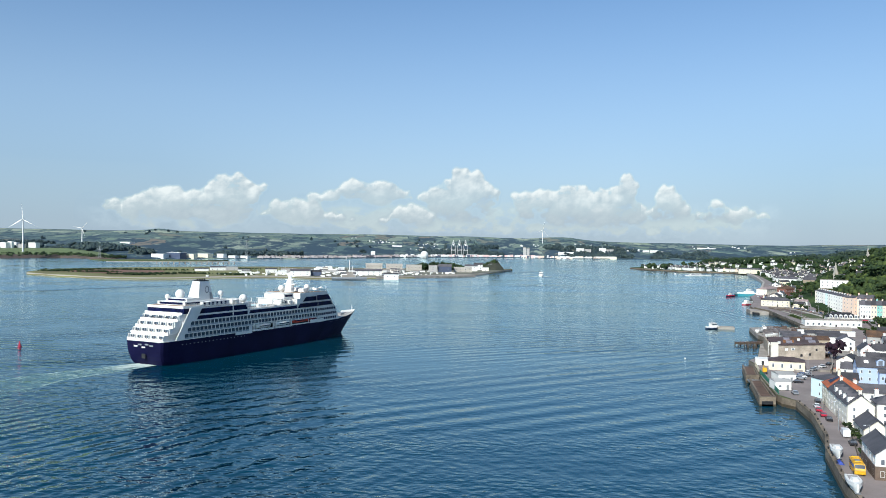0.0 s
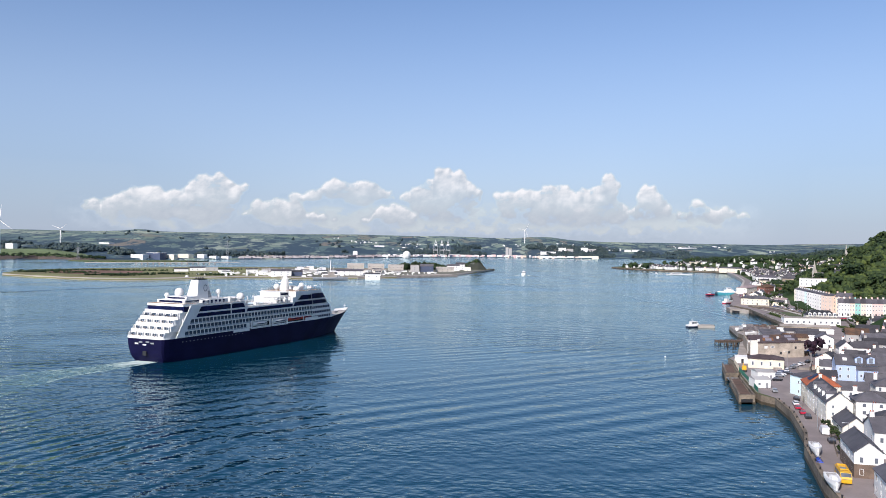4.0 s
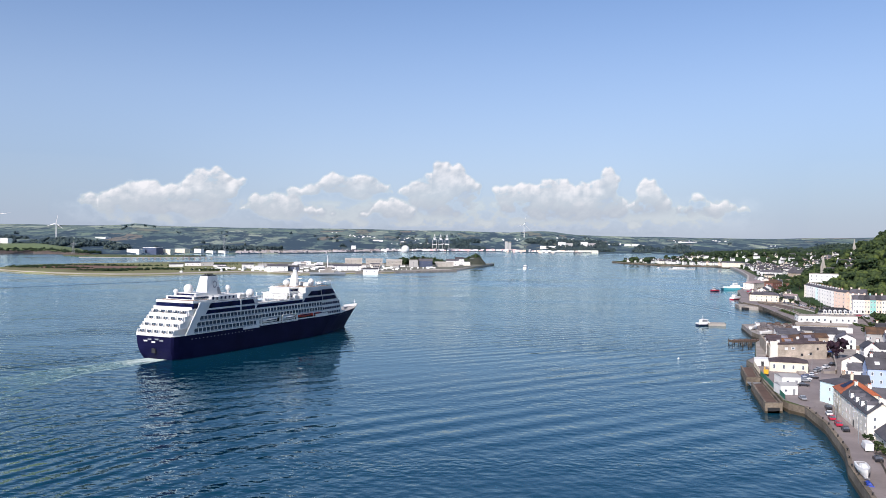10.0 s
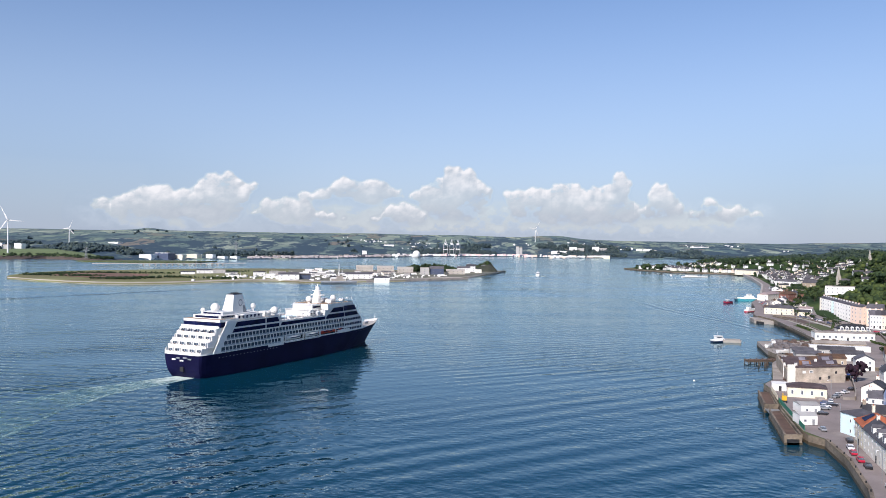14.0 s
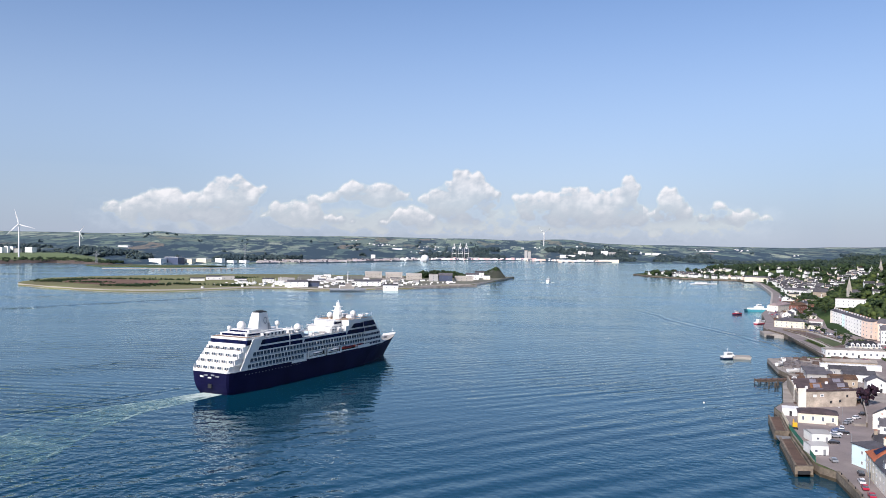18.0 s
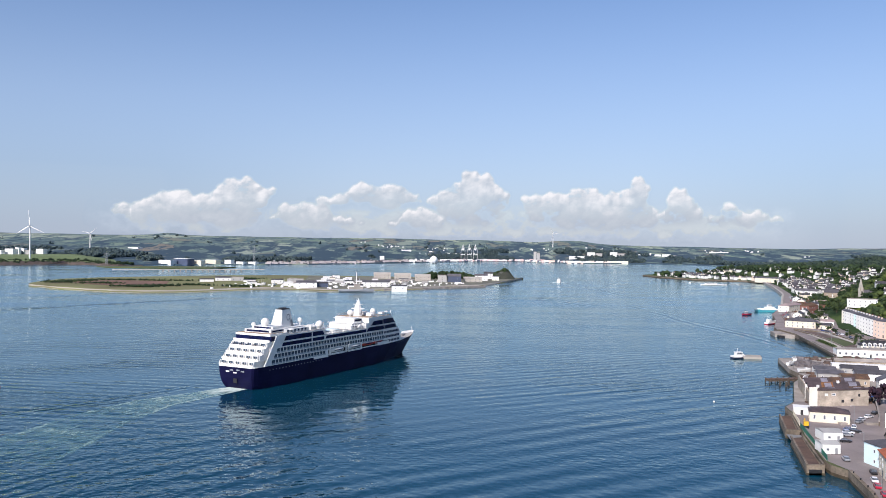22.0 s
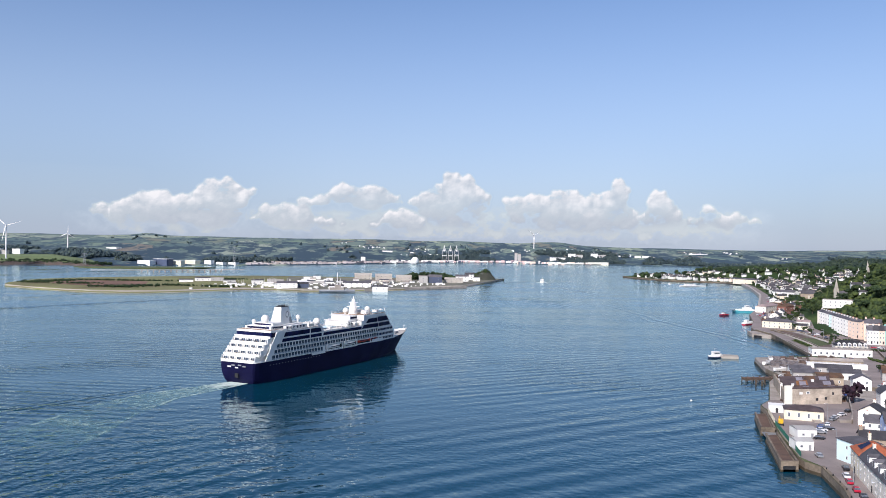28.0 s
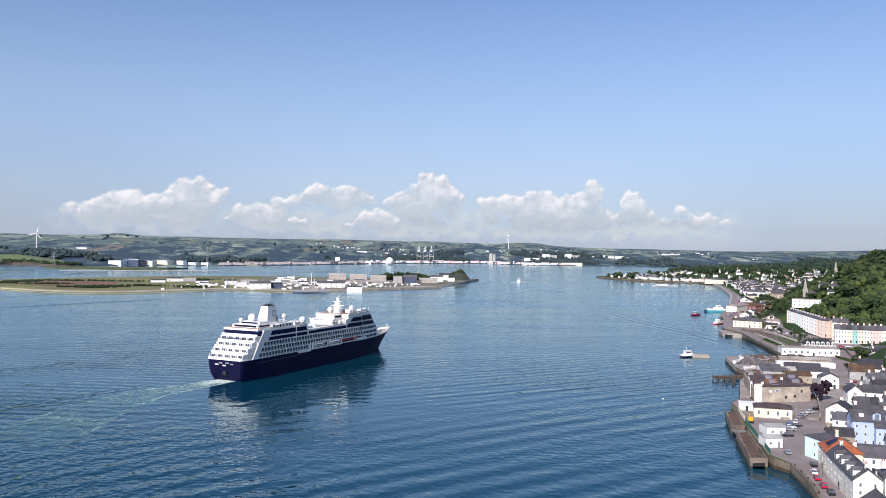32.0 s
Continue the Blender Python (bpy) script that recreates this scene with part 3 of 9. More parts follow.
ys = [y for y, _ in SHORE if y <= 291]
strip("road", [(shore_x(y) + 1.2, y) for y in ys], [(shore_x(y) + lerp(y, [(60, 22), (200, 13), (260, 9), (291, 12)]), y) for y in ys], QZ + 0.03, TARMAC, "grey-brown tarmac quay road with parked cars", "road")
strip("kerb", [(shore_x(y), y) for y in ys], [(shore_x(y) + 1.2, y) for y in ys], QZ + 0.16, QUAY, "pale stone coping along the quay edge", "kerb")
ys = [291, 303, 320, 340, 360, 379, 394, 407]
strip("yard", [(shore_x(y) + 0.4, y) for y in ys], [(shore_x(y) + lerp(y, [(291, 12), (340, 36), (407, 60)]), y) for y in ys], QZ + 0.035, TARMAC, "grey tarmac yard beside the pier", "yard")
ys = [407, 430, 459, 481, 482, 507, 508, 530, 552, 560]
strip("dock_apron", [(shore_x(y) + 0.2, y) for y in ys], [(shore_x(y) + lerp(y, [(407, 52), (480, 52), (560, 60)]), y) for y in ys], QZ + 0.03, CONCRETE, "stained concrete dock apron", "dock")
ys = [566, 600, 648, 700, 735, 760, 825, 909, 1031, 1075, 1263, 1307, 1546, 1720]
strip("promenade", [(shore_x(y) + 0.2, y) for y in ys], [(shore_x(y) + lerp(y, [(566, 62), (650, 58), (760, 44), (960, 30), (1040, 13), (1720, 9)]), y) for y in ys], QZ + 0.03, TARMAC, "pale paved waterfront promenade", "promenade")
strip("street", [(shore_x(y) + lerp(y, [(566, 44), (760, 40), (960, 18), (1040, 5), (1720, 3)]), y) for y in ys], [(shore_x(y) + lerp(y, [(566, 54), (760, 52), (960, 27), (1040, 12), (1720, 8.5)]), y) for y in ys], QZ + 0.07, TARMAC, "grey tarmac waterfront street", "road")
bay_ys = [1031 + 18 * k for k in range(39)]
bay_wall = Geo()
for y0, y1 in zip(bay_ys, bay_ys[1:]):
    x0, x1 = shore_x(y0), shore_x(y1)
    bay_wall.prism([(x0 - 2.5, y0), (x0 + 0.4, y0), (x1 + 0.4, y1), (x1 - 2.5, y1)], -1, QZ + 1.1)
tagged(bay_wall.make("bay_wall", LIGHT_STONE), "pale stone sea wall curving round the bay", "sea wall", kind="structure")
# the railway: ballast and pale platforms along the waterfront
for u0, u1, y0, y1, z, mat, name, label, cat in ((16, 26, 600, 735, 0.09, BALLAST, "railway_track", "brown ballast of the railway beside the promenade", "railway"), (27, 31, 596, 720, 0.55, LIGHT_STONE, "platform", "long pale railway platform", "platform"), (10, 13, 600, 700, 0.5, LIGHT_STONE, "platform", "long pale railway platform", "platform"),
                                                 (22, 33, 800, 1500, 0.09, BALLAST, "railway_track", "brown ballast of the railway round the bay", "railway"), (35, 38, 820, 1010, 0.6, LIGHT_STONE, "platform", "long pale railway platform", "platform")):
    ys = [y0 + (y1 - y0) * k / 12 for k in range(13)]
    strip(name, [(shore_x(y) + u0, y) for y in ys], [(shore_x(y) + u1, y) for y in ys], QZ + z, mat, label, cat)
ys = [60, 150, 188, 222, 237, 267, 291, 303, 340, 379, 407, 459, 482, 508, 552, 566, 600, 648, 700, 735, 760, 825, 909, 1031, 1075, 1263, 1307, 1546]
strip("town_ground", [(shore_x(y) + lerp(y, [(60, 22), (200, 13), (260, 9), (291, 12), (340, 30), (600, 44)]), y) for y in ys], [(shore_x(y) + lerp(y, [(60, 96), (600, 100), (700, 84), (760, 72), (1000, 50), (1100, 42), (1546, 30)]), y) for y in ys], QZ + 0.02, TARMAC, "tarmac lanes and yards between the houses", "ground")

# the low island: beach, grass and made ground
ISLE_FRONT = [(-702, 1360), (-617, 1288), (-551, 1241), (-497, 1215), (-451, 1207), (-412, 1217), (-378, 1245), (-310, 1318), (-248, 1325), (-202, 1290), (-149, 1304), (-97, 1339), (-51, 1373), (-4, 1455), (49, 1490), (101, 1640), (155, 1823)]
ISLE_BACK = [(-708, 1372), (-745, 1452), (-768, 1600), (-716, 1700), (-650, 1760), (-600, 1800), (-540, 1850), (-420, 1900), (-330, 1900), (-250, 1890), (-180, 1880), (-110, 1870), (-50, 1860), (10, 1860), (60, 1860), (120, 1850), (158, 1828)]
ROWS = [0, 0.012, 0.04, 0.1, 0.25, 0.5, 0.75, 0.95, 1.0]


def isle_place(i, j):
    k = ROWS[i]
    (x0, y0), (x1, y1) = ISLE_FRONT[j], ISLE_BACK[j]
    z = lerp(k, [(0, -0.6), (0.012, 1.4), (0.04, 3.3), (0.25, 3.9), (0.75, 4.1), (0.95, 2.6), (1, -0.6)])
    return (x0 + (x1 - x0) * k, y0 + (y1 - y0) * k, z)


island = grid_mesh("island", len(ROWS), len(ISLE_FRONT), isle_place, HEATH)
tagged(island, "low grassy island with a shingle shore", "island", kind="structure")
n = len(ISLE_FRONT)
beach = Geo().add([(x, y, -0.3) for x, y in ISLE_FRONT] + [(x + (bx - x) * 0.032, y + (by - y) * 0.032, 3.4) for (x, y), (bx, by) in zip(ISLE_FRONT, ISLE_BACK)],
                  [(i, i + 1, n + i + 1, n + i) for i in range(n - 1)])
tagged(beach.make("beach", SAND), "pale shingle beach and sea wall round the island", "beach", kind="structure")
part("apron", Geo().add([(x + (bx - x) * k, y + (by - y) * k, lerp(k, [(0.03, 3.4), (0.25, 4.1), (0.8, 4.3)])) for k in (0.035, 0.25, 0.8) for (x, y), (bx, by) in list(zip(ISLE_FRONT, ISLE_BACK))[8:]],
                      [(r * 9 + i, r * 9 + i + 1, (r + 1) * 9 + i + 1, (r + 1) * 9 + i) for r in range(2) for i in range(8)]), YARD_GROUND, island, "worn made ground of the naval yard")

# the far mainland, from its shore to the ridge
FAR_SHORE = [(-60, 2300), (-40, 2500), (-30, 2850), (-25.5, 2950), (-22.5, 2720), (-19.5, 2830), (-13.5, 2850), (-7.5, 3060), (-2.5, 3450), (4.7, 3800), (8.6, 3540), (12.1, 3700), (16, 3650), (22, 3300), (30, 3200), (60, 3000)]
RIDGE = [(-60, 120), (-29.5, 119), (-21.9, 116), (-20.6, 119), (-19.4, 131), (-18.2, 118), (-11.5, 115), (-4.9, 115), (-1.2, 107), (2, 107), (6, 99), (7.6, 108), (8.8, 108), (10.2, 92), (12.5, 83), (15.6, 79), (20, 75), (23, 71), (26, 80), (32, 90), (60, 90)]
FA = [a * 0.5 for a in range(-120, 121)]
FR = [0, 0.004, 0.03, 0.07, 0.12, 0.2, 0.3, 0.4, 0.5, 0.6, 0.7, 0.8, 0.9, 1.0]


def far_place(i, j):
    a, k = FA[j], FR[i]
    r0 = lerp(a, FAR_SHORE)
    r = r0 + (4780 - r0) * k
    x, y = r * math.sin(radians(a)), r * math.cos(radians(a)) + 15
    low = lerp(a, [(-60, 26), (-30, 30), (-24, 26), (-20, 16), (-8, 10), (4, 8), (60, 10)])
    ridge = lerp(a, RIDGE)
    z = lerp(k, [(0, -1), (0.004, 3.5), (0.07, low * 0.55), (0.2, low), (0.45, 0.45 * ridge), (0.8, 0.86 * ridge), (1, ridge)])
    z += noise.noise(Vector((x * 0.0016, y * 0.0022, 0))) * 18 * min(1, k * 2.2) * (1 - 0.7 * k) + noise.noise(Vector((x * 0.006, y * 0.006, 5))) * 5 * min(1, k * 2) * (1 - 0.6 * k)
    return (x, y, z)


far_land = grid_mesh("far_hills", len(FR), len(FA), far_place, FAR_HILL_HAZED)
tagged(far_land, "distant patchwork of green fields, hedges and woods, paled with painted haze", "hills", kind="structure")

# the cape: a red-brown cliff under a green field
CA = [-36 + 0.5 * k for k in range(31)]


def cape_place(i, j):
    a = CA[j]
    r0, edge = lerp(a, FAR_SHORE), min(1.0, (j + 0.5) / 3, (30.5 - j) / 9)
    r, z = ((r0 - 4, -1), (r0 + 6, 5 * edge + 1), (r0 + 22, 9 * edge + 2), (r0 + 100, 20 * edge + 4), (r0 + 210, 26 * edge + 5), (r0 + 300, 8))[i]
    return (r * math.sin(radians(a)), r * math.cos(radians(a)) + 15, z + noise.noise(Vector((a * 0.9, i * 1.3, 2))) * 2 * (i > 0))


cape = grid_mesh("cape", 6, len(CA), cape_place, CAPE_GRASS)
tagged(cape, "green grassy cape on the far shore above a low cliff", "cape", kind="structure")
part("cliff", Geo().add([cape_place(i, j)[:2] + (cape_place(i, j)[2] + 0.5,) for i in range(3) for j in range(len(CA))], [(i * 31 + j, i * 31 + j + 1, (i + 1) * 31 + j + 1, (i + 1) * 31 + j) for i in range(2) for j in range(30)]), CLIFF, cape, "low red-brown cliff")

# clouds on a far backdrop: heaps of round puffs, given as degrees to the right, degrees up, radius
CLOUDS = {
    "first": [(-22.5, 2.28, 0.48), (-20.8, 2.18, 0.99), (-19.4, 2.85, 0.86), (-18.6, 2.61, 0.94), (-17.5, 2.48, 0.96), (-19.4, 1.9, 1.15), (-21.2, 1.79, 0.85), (-15.3, 3.53, 0.98), (-14.4, 3.6, 0.95), (-16.1, 3.25, 0.6), (-13.6, 3.46, 0.65), (-12.6, 3.72, 0.38), (-15.0, 2.61, 1.06), (-14.0, 2.63, 0.99), (-15.9, 1.97, 1.05), (-14.5, 1.84, 0.91)],
    "second": [(-11.5, 2.17, 0.81), (-10.7, 2.06, 0.93), (-9.4, 2.08, 0.86), (-10.2, 1.75, 0.78), (-12.1, 1.69, 0.54), (-8.0, 1.87, 0.43), (-7.2, 1.76, 0.32), (-6.4, 1.65, 0.2)],
    "third": [(-6.5, 3.68, 0.87), (-7.2, 3.47, 0.48), (-5.6, 3.49, 0.76), (-4.2, 3.63, 0.8), (-3.6, 3.48, 0.68), (-2.6, 3.29, 0.44), (-8.0, 3.14, 0.55), (-9.2, 3.04, 0.47), (-5.2, 3.1, 0.72)],
    "fourth": [(1.6, 4.09, 1.16), (0.6, 3.64, 1.08), (-0.4, 3.32, 0.8), (-1.2, 3.15, 0.56), (2.5, 3.66, 0.84), (3.2, 3.42, 0.8), (1.9, 2.85, 1.28), (0.4, 2.68, 1.04)],
    "fifth": [(-2.4, 1.93, 0.84), (-3.2, 1.76, 0.68), (-1.6, 1.82, 0.76), (-4.3, 1.55, 0.36)],
    "sixth": [(5.1, 3.43, 0.36), (5.8, 2.96, 0.83), (6.9, 3.2, 0.75), (7.5, 3.32, 0.51), (8.7, 3.36, 0.86), (9.7, 3.59, 0.66), (11.2, 3.28, 0.69), (11.0, 2.85, 0.77), (12.2, 3.39, 0.76), (12.8, 4.67, 0.42), (13.1, 4.17, 0.49), (12.9, 3.62, 0.57), (6.4, 2.56, 1.03), (8.4, 2.33, 1.1), (10.3, 2.34, 1.08), (11.9, 2.26, 1.15), (13.4, 2.26, 0.83)],
    "seventh": [(15.6, 3.41, 0.7), (15.1, 3.34, 0.48), (16.1, 3.1, 0.63), (15.7, 2.64, 0.78), (16.7, 2.49, 0.48), (14.7, 2.18, 0.52)],
    "eighth": [(18.8, 2.78, 0.43), (18.6, 2.37, 0.39), (19.4, 2.4, 0.35), (20.5, 2.4, 0.35), (19.8, 2.02, 0.46), (20.8, 1.95, 0.52), (21.8, 1.87, 0.38), (17.7, 2.03, 0.36)],
}


def value_noise(a, e, fx, fy, rng, octaves=5, fall=0.55):
    """Smooth random heaps on the sheet, about 0, in steps that halve."""
    total = np.zeros_like(a)
    for octave in range(octaves):
        kx, ky = fx * 2 ** octave, fy * 2 ** octave
        table = rng.random((int(20 * ky) + 4, int(86 * kx) + 4))
        gx, gy = (np.clip(a, -40, 44) + 40) * kx, (e + 0.6) * ky
        ix, iy = gx.astype(int), gy.astype(int)
        tx, ty = gx - ix, gy - iy
        tx, ty = tx * tx * (3 - 2 * tx), ty * ty * (3 - 2 * ty)
        val = (table[iy, ix] * (1 - tx) + table[iy, ix + 1] * tx) * (1 - ty) + (table[iy + 1, ix] * (1 - tx) + table[iy + 1, ix + 1] * tx) * ty
        total += (val - 0.5) * fall ** octave
    return total


def softened(z, n):
    for axis in (0, 1):
        z = sum(np.roll(z, k, axis) for k in range(-n, n + 1)) / (2 * n + 1)
    return z


def cloud_sheet():
    r = 4880
    line = np.concatenate([np.linspace(-178, -41, 40), np.linspace(-40, -25.2, 90), np.linspace(-25, 25, 1200), np.linspace(25.2, 44, 110), np.linspace(45, 178, 40)])
    lift = np.concatenate([np.linspace(-0.6, 6.2, 164), np.linspace(6.3, 18.5, 26)])
    rows, cols = len(lift), len(line)
    a, e = line[None, :] * np.ones((rows, 1)), lift[:, None] * np.ones((1, cols))
    rng = np.random.default_rng(4)
    fbm = value_noise(a, e, 0.9, 1.3, rng, 6, 0.58)
    wx, wy, fray = value_noise(a, e, 2.2, 2.8, rng), value_noise(a, e, 2.2, 2.8, rng), value_noise(a, e, 5, 6, rng, 3)
    # the puffs stand on a wrinkled sheet, so that their rims billow
    pa, pe = a + 0.22 * wx, e + 0.18 * wy
    alpha, light = np.zeros_like(a), np.zeros_like(a)
    sun_way = np.array((-0.40, 0.60, 0.69))
    for puffs in CLOUDS.values():
        base = min(q[1] - 0.7 * q[2] for q in puffs)
        balls = []
        for x, y, s in puffs:
            balls.append((x, y, s, 0.0))
            for k in range(11):
                t, d, q = radians(-25 + 230 * rng.random()), 0.55 + 0.4 * rng.random(), s * (0.24 + 0.22 * rng.random())
                bx, by = x + math.cos(t) * d * s, y + math.sin(t) * d * s * 0.92
                balls.append((bx, by, q, s * (0.2 + 0.5 * rng.random())))
                for _ in range(3):
                    t2 = radians(-30 + 240 * rng.random())
                    balls.append((bx + math.cos(t2) * q * 0.8, by + math.sin(t2) * q * 0.8, q * (0.3 + 0.25 * rng.random()), s * (0.3 + 0.5 * rng.random())))
        i0, i1 = np.searchsorted(line, min(q[0] - q[2] for q in puffs) - 0.8), np.searchsorted(line, max(q[0] + q[2] for q in puffs) + 0.8)
        sa, se = pa[:, i0:i1], pe[:, i0:i1]
        depth = np.full_like(sa, -1.0)
        for x, y, s, z in balls:
            d2 = ((sa - x) / 1.08) ** 2 + (se - y) ** 2
            depth = np.where(d2 < s * s, np.maximum(depth, z + np.sqrt(np.maximum(s * s - d2, 0))), depth)
        body = (depth > -0.5).astype(float)
        smooth = softened(softened(np.maximum(depth, 0), 3), 2) + 0.03 * fray[:, i0:i1]
        gy, gx = np.gradient(smooth, lift, line[i0:i1])
        length = np.sqrt(gx * gx + gy * gy + 1)
        facing = np.clip((-gx * sun_way[0] - gy * sun_way[1] + sun_way[2]) / length, 0, 1)
        crisp = np.clip(softened(softened(body, 3), 3) * 1.55 - 0.33 + 0.26 * fray[:, i0:i1], 0, 1)
        vague = np.clip(softened(softened(body, 8), 7) * 1.7 - 0.34 + 0.9 * fbm[:, i0:i1], 0, 1)
        crest = np.max(np.where(body > 0, se, -9), axis=0)[None, :]
        high = np.clip((se - base) / np.maximum(crest - base, 0.5), 0, 1)
        low = np.clip((se - base + 0.25 + 0.5 * fbm[:, i0:i1]) / 0.75, 0, 1)
        lit = 0.40 + 0.60 * np.clip(0.06 + 0.22 * facing + 0.84 * high ** 1.8 * (0.4 + 0.6 * facing) + 0.45 * fbm[:, i0:i1], 0, 1)
        firm = np.clip(2.1 * high - 0.62 + 1.5 * fbm[:, i0:i1], 0, 1)
        edge = (crisp * firm + vague * (1 - firm) * (0.62 + 0.36 * low)) * (0.84 + 0.16 * high)
        light[:, i0:i1] = np.where(edge > 0.02, light[:, i0:i1] * (1 - edge) + lit * edge, light[:, i0:i1])
        alpha[:, i0:i1] = np.maximum(alpha[:, i0:i1], edge * 0.97)
    # grey flat bases run together under the heaps
    floor = np.clip(1.15 - np.abs(e - 1.75 - 0.2 * wy) / 1.15, 0, 1) * np.clip((a + 12) / 5, 0, 1) * np.clip((23 - a) / 4, 0, 1) + np.clip(1.15 - np.abs(e - 1.9 - 0.2 * wy) / 1.1, 0, 1) * np.clip(1.3 - np.abs(a + 17) / 6, 0, 1)
    floor = np.clip(floor * (0.72 + 1.1 * fbm), 0, 0.85) * (1 - alpha)
    light, alpha = np.where(alpha + floor > 0.01, (light * alpha + (0.47 + 0.25 * fbm) * floor) / (alpha + floor + 1e-6), light), np.maximum(alpha, alpha + floor)
    # the grey shelf under the third heap
    shelf = np.clip(1.2 - np.hypot((a + 6.0) / 4.6, (e - 3.12 - 0.25 * wy) / 0.3) + 0.7 * fbm, 0, 0.75) * (alpha < 0.3)
    light, alpha = np.where(shelf > 0.02, 0.41 * shelf + light * (1 - shelf), light), np.maximum(alpha, shelf)
    haze = np.interp(e, [-1, 1.5, 3, 5, 9, 14, 18.4], [0.85, 0.8, 0.72, 0.6, 0.4, 0.16, 0])
    band = np.clip(1.5 - np.abs(e - 1.3 - 0.5 * fbm) / 1.0, 0, 1) * np.clip((21 - np.abs(a - 3)) / 9, 0, 1) * (0.9 + 1.0 * fbm)
    band = np.clip(band, 0, 0.85)
    mist = 0.30 - 0.3 * band - 0.19 * np.clip((np.abs(a - 3) - 10) / 13, 0, 1) * (1 - np.clip(band * 4, 0, 1)) * np.clip((10 - e) / 5, 0, 1)
    light = np.where(alpha > 0.001, light * np.clip(alpha * 1.6, 0, 1) + mist * np.clip(1 - alpha * 1.6, 0, 1), mist)
    alpha = np.maximum(alpha, np.maximum(haze, band))
    ar, er = np.radians(a), np.radians(e)
    pts = np.stack([r * np.sin(ar), r * np.cos(ar) + 15, 62 + r * np.tan(er)], -1).reshape(-1, 3)
    f = [(j * cols + i, j * cols + i + 1, (j + 1) * cols + i + 1, (j + 1) * cols + i) for j in range(rows - 1) for i in range(cols - 1)]
    me = bpy.data.meshes.new("cloud_backdrop")
    me.from_pydata(pts.tolist(), [], f)
    for key, val in (("alpha", alpha), ("light", light)):
        me.attributes.new(key, "FLOAT", "POINT").data.foreach_set("value", val.reshape(-1).astype(np.float32))
    m = bpy.data.materials.new("cloud_air")
    m.use_nodes = True
    nodes, links = m.node_tree.nodes, m.node_tree.links
    nodes.clear()
    out, mix, tr, em = (nodes.new("ShaderNode" + k) for k in ("OutputMaterial", "MixShader", "BsdfTransparent", "Emission"))
    fa, fl = nodes.new("ShaderNodeAttribute"), nodes.new("ShaderNodeAttribute")
    fa.attribute_name, fl.attribute_name = "alpha", "light"
    rp = ramp(nodes, [(0.0, (0.46, 0.505, 0.555)), (0.12, (0.36, 0.44, 0.56)), (0.3, (0.44, 0.52, 0.63)), (0.42, (0.50, 0.552, 0.59)), (0.6, (0.575, 0.624, 0.645)), (0.8, (0.755, 0.775, 0.765)), (1.0, (0.98, 0.96, 0.91))])
    links.new(fl.outputs["Fac"], rp.inputs[0])
    links.new(rp.outputs[0], em.inputs[0])
    em.inputs[1].default_value = 0.86
    links.new(fa.outputs["Fac"], mix.inputs[0])
    links.new(tr.outputs[0], mix.inputs[1])
    links.new(em.outputs[0], mix.inputs[2])
    links.new(mix.outputs[0], out.inputs[0])
    me.materials.append(m)
    me.polygons.foreach_set("use_smooth", [True] * len(me.polygons))
    me.update()
    ob = new("backdrop", me)
    ob.visible_shadow = False
    return tagged(ob, "white cumulus clouds in a row over distant haze", "clouds", kind="structure")


cloud_sheet()


# ---- the cruise ship ----
SHIP_ROWS = [
    (0, -140.20, 378.66, 63.29),
    (2, -136.42, 385.68, 63.32),
    (5.5, -129.83, 396.75, 63.34),
    (7.5, -127.43, 402.57, 63.22),
    (9.5, -126.12, 408.08, 63.03),
    (11.5, -124.16, 412.93, 62.92),
    (13.5, -121.41, 417.12, 62.94),
    (17, -116.67, 425.68, 62.98),
    (19, -113.90, 431.80, 62.87),
    (21, -110.98, 437.54, 62.66),
    (23, -108.57, 443.34, 62.54),
    (25, -106.20, 448.88, 62.52),
    (28.5, -101.44, 457.03, 62.41),
    (30.5, -98.55, 462.42, 62.29),
    (32, -96.61, 466.52, 62.22),
]
SHIP = [(t, pose(x, y, 0, 0, 0, turn)) for t, x, y, turn in SHIP_ROWS]


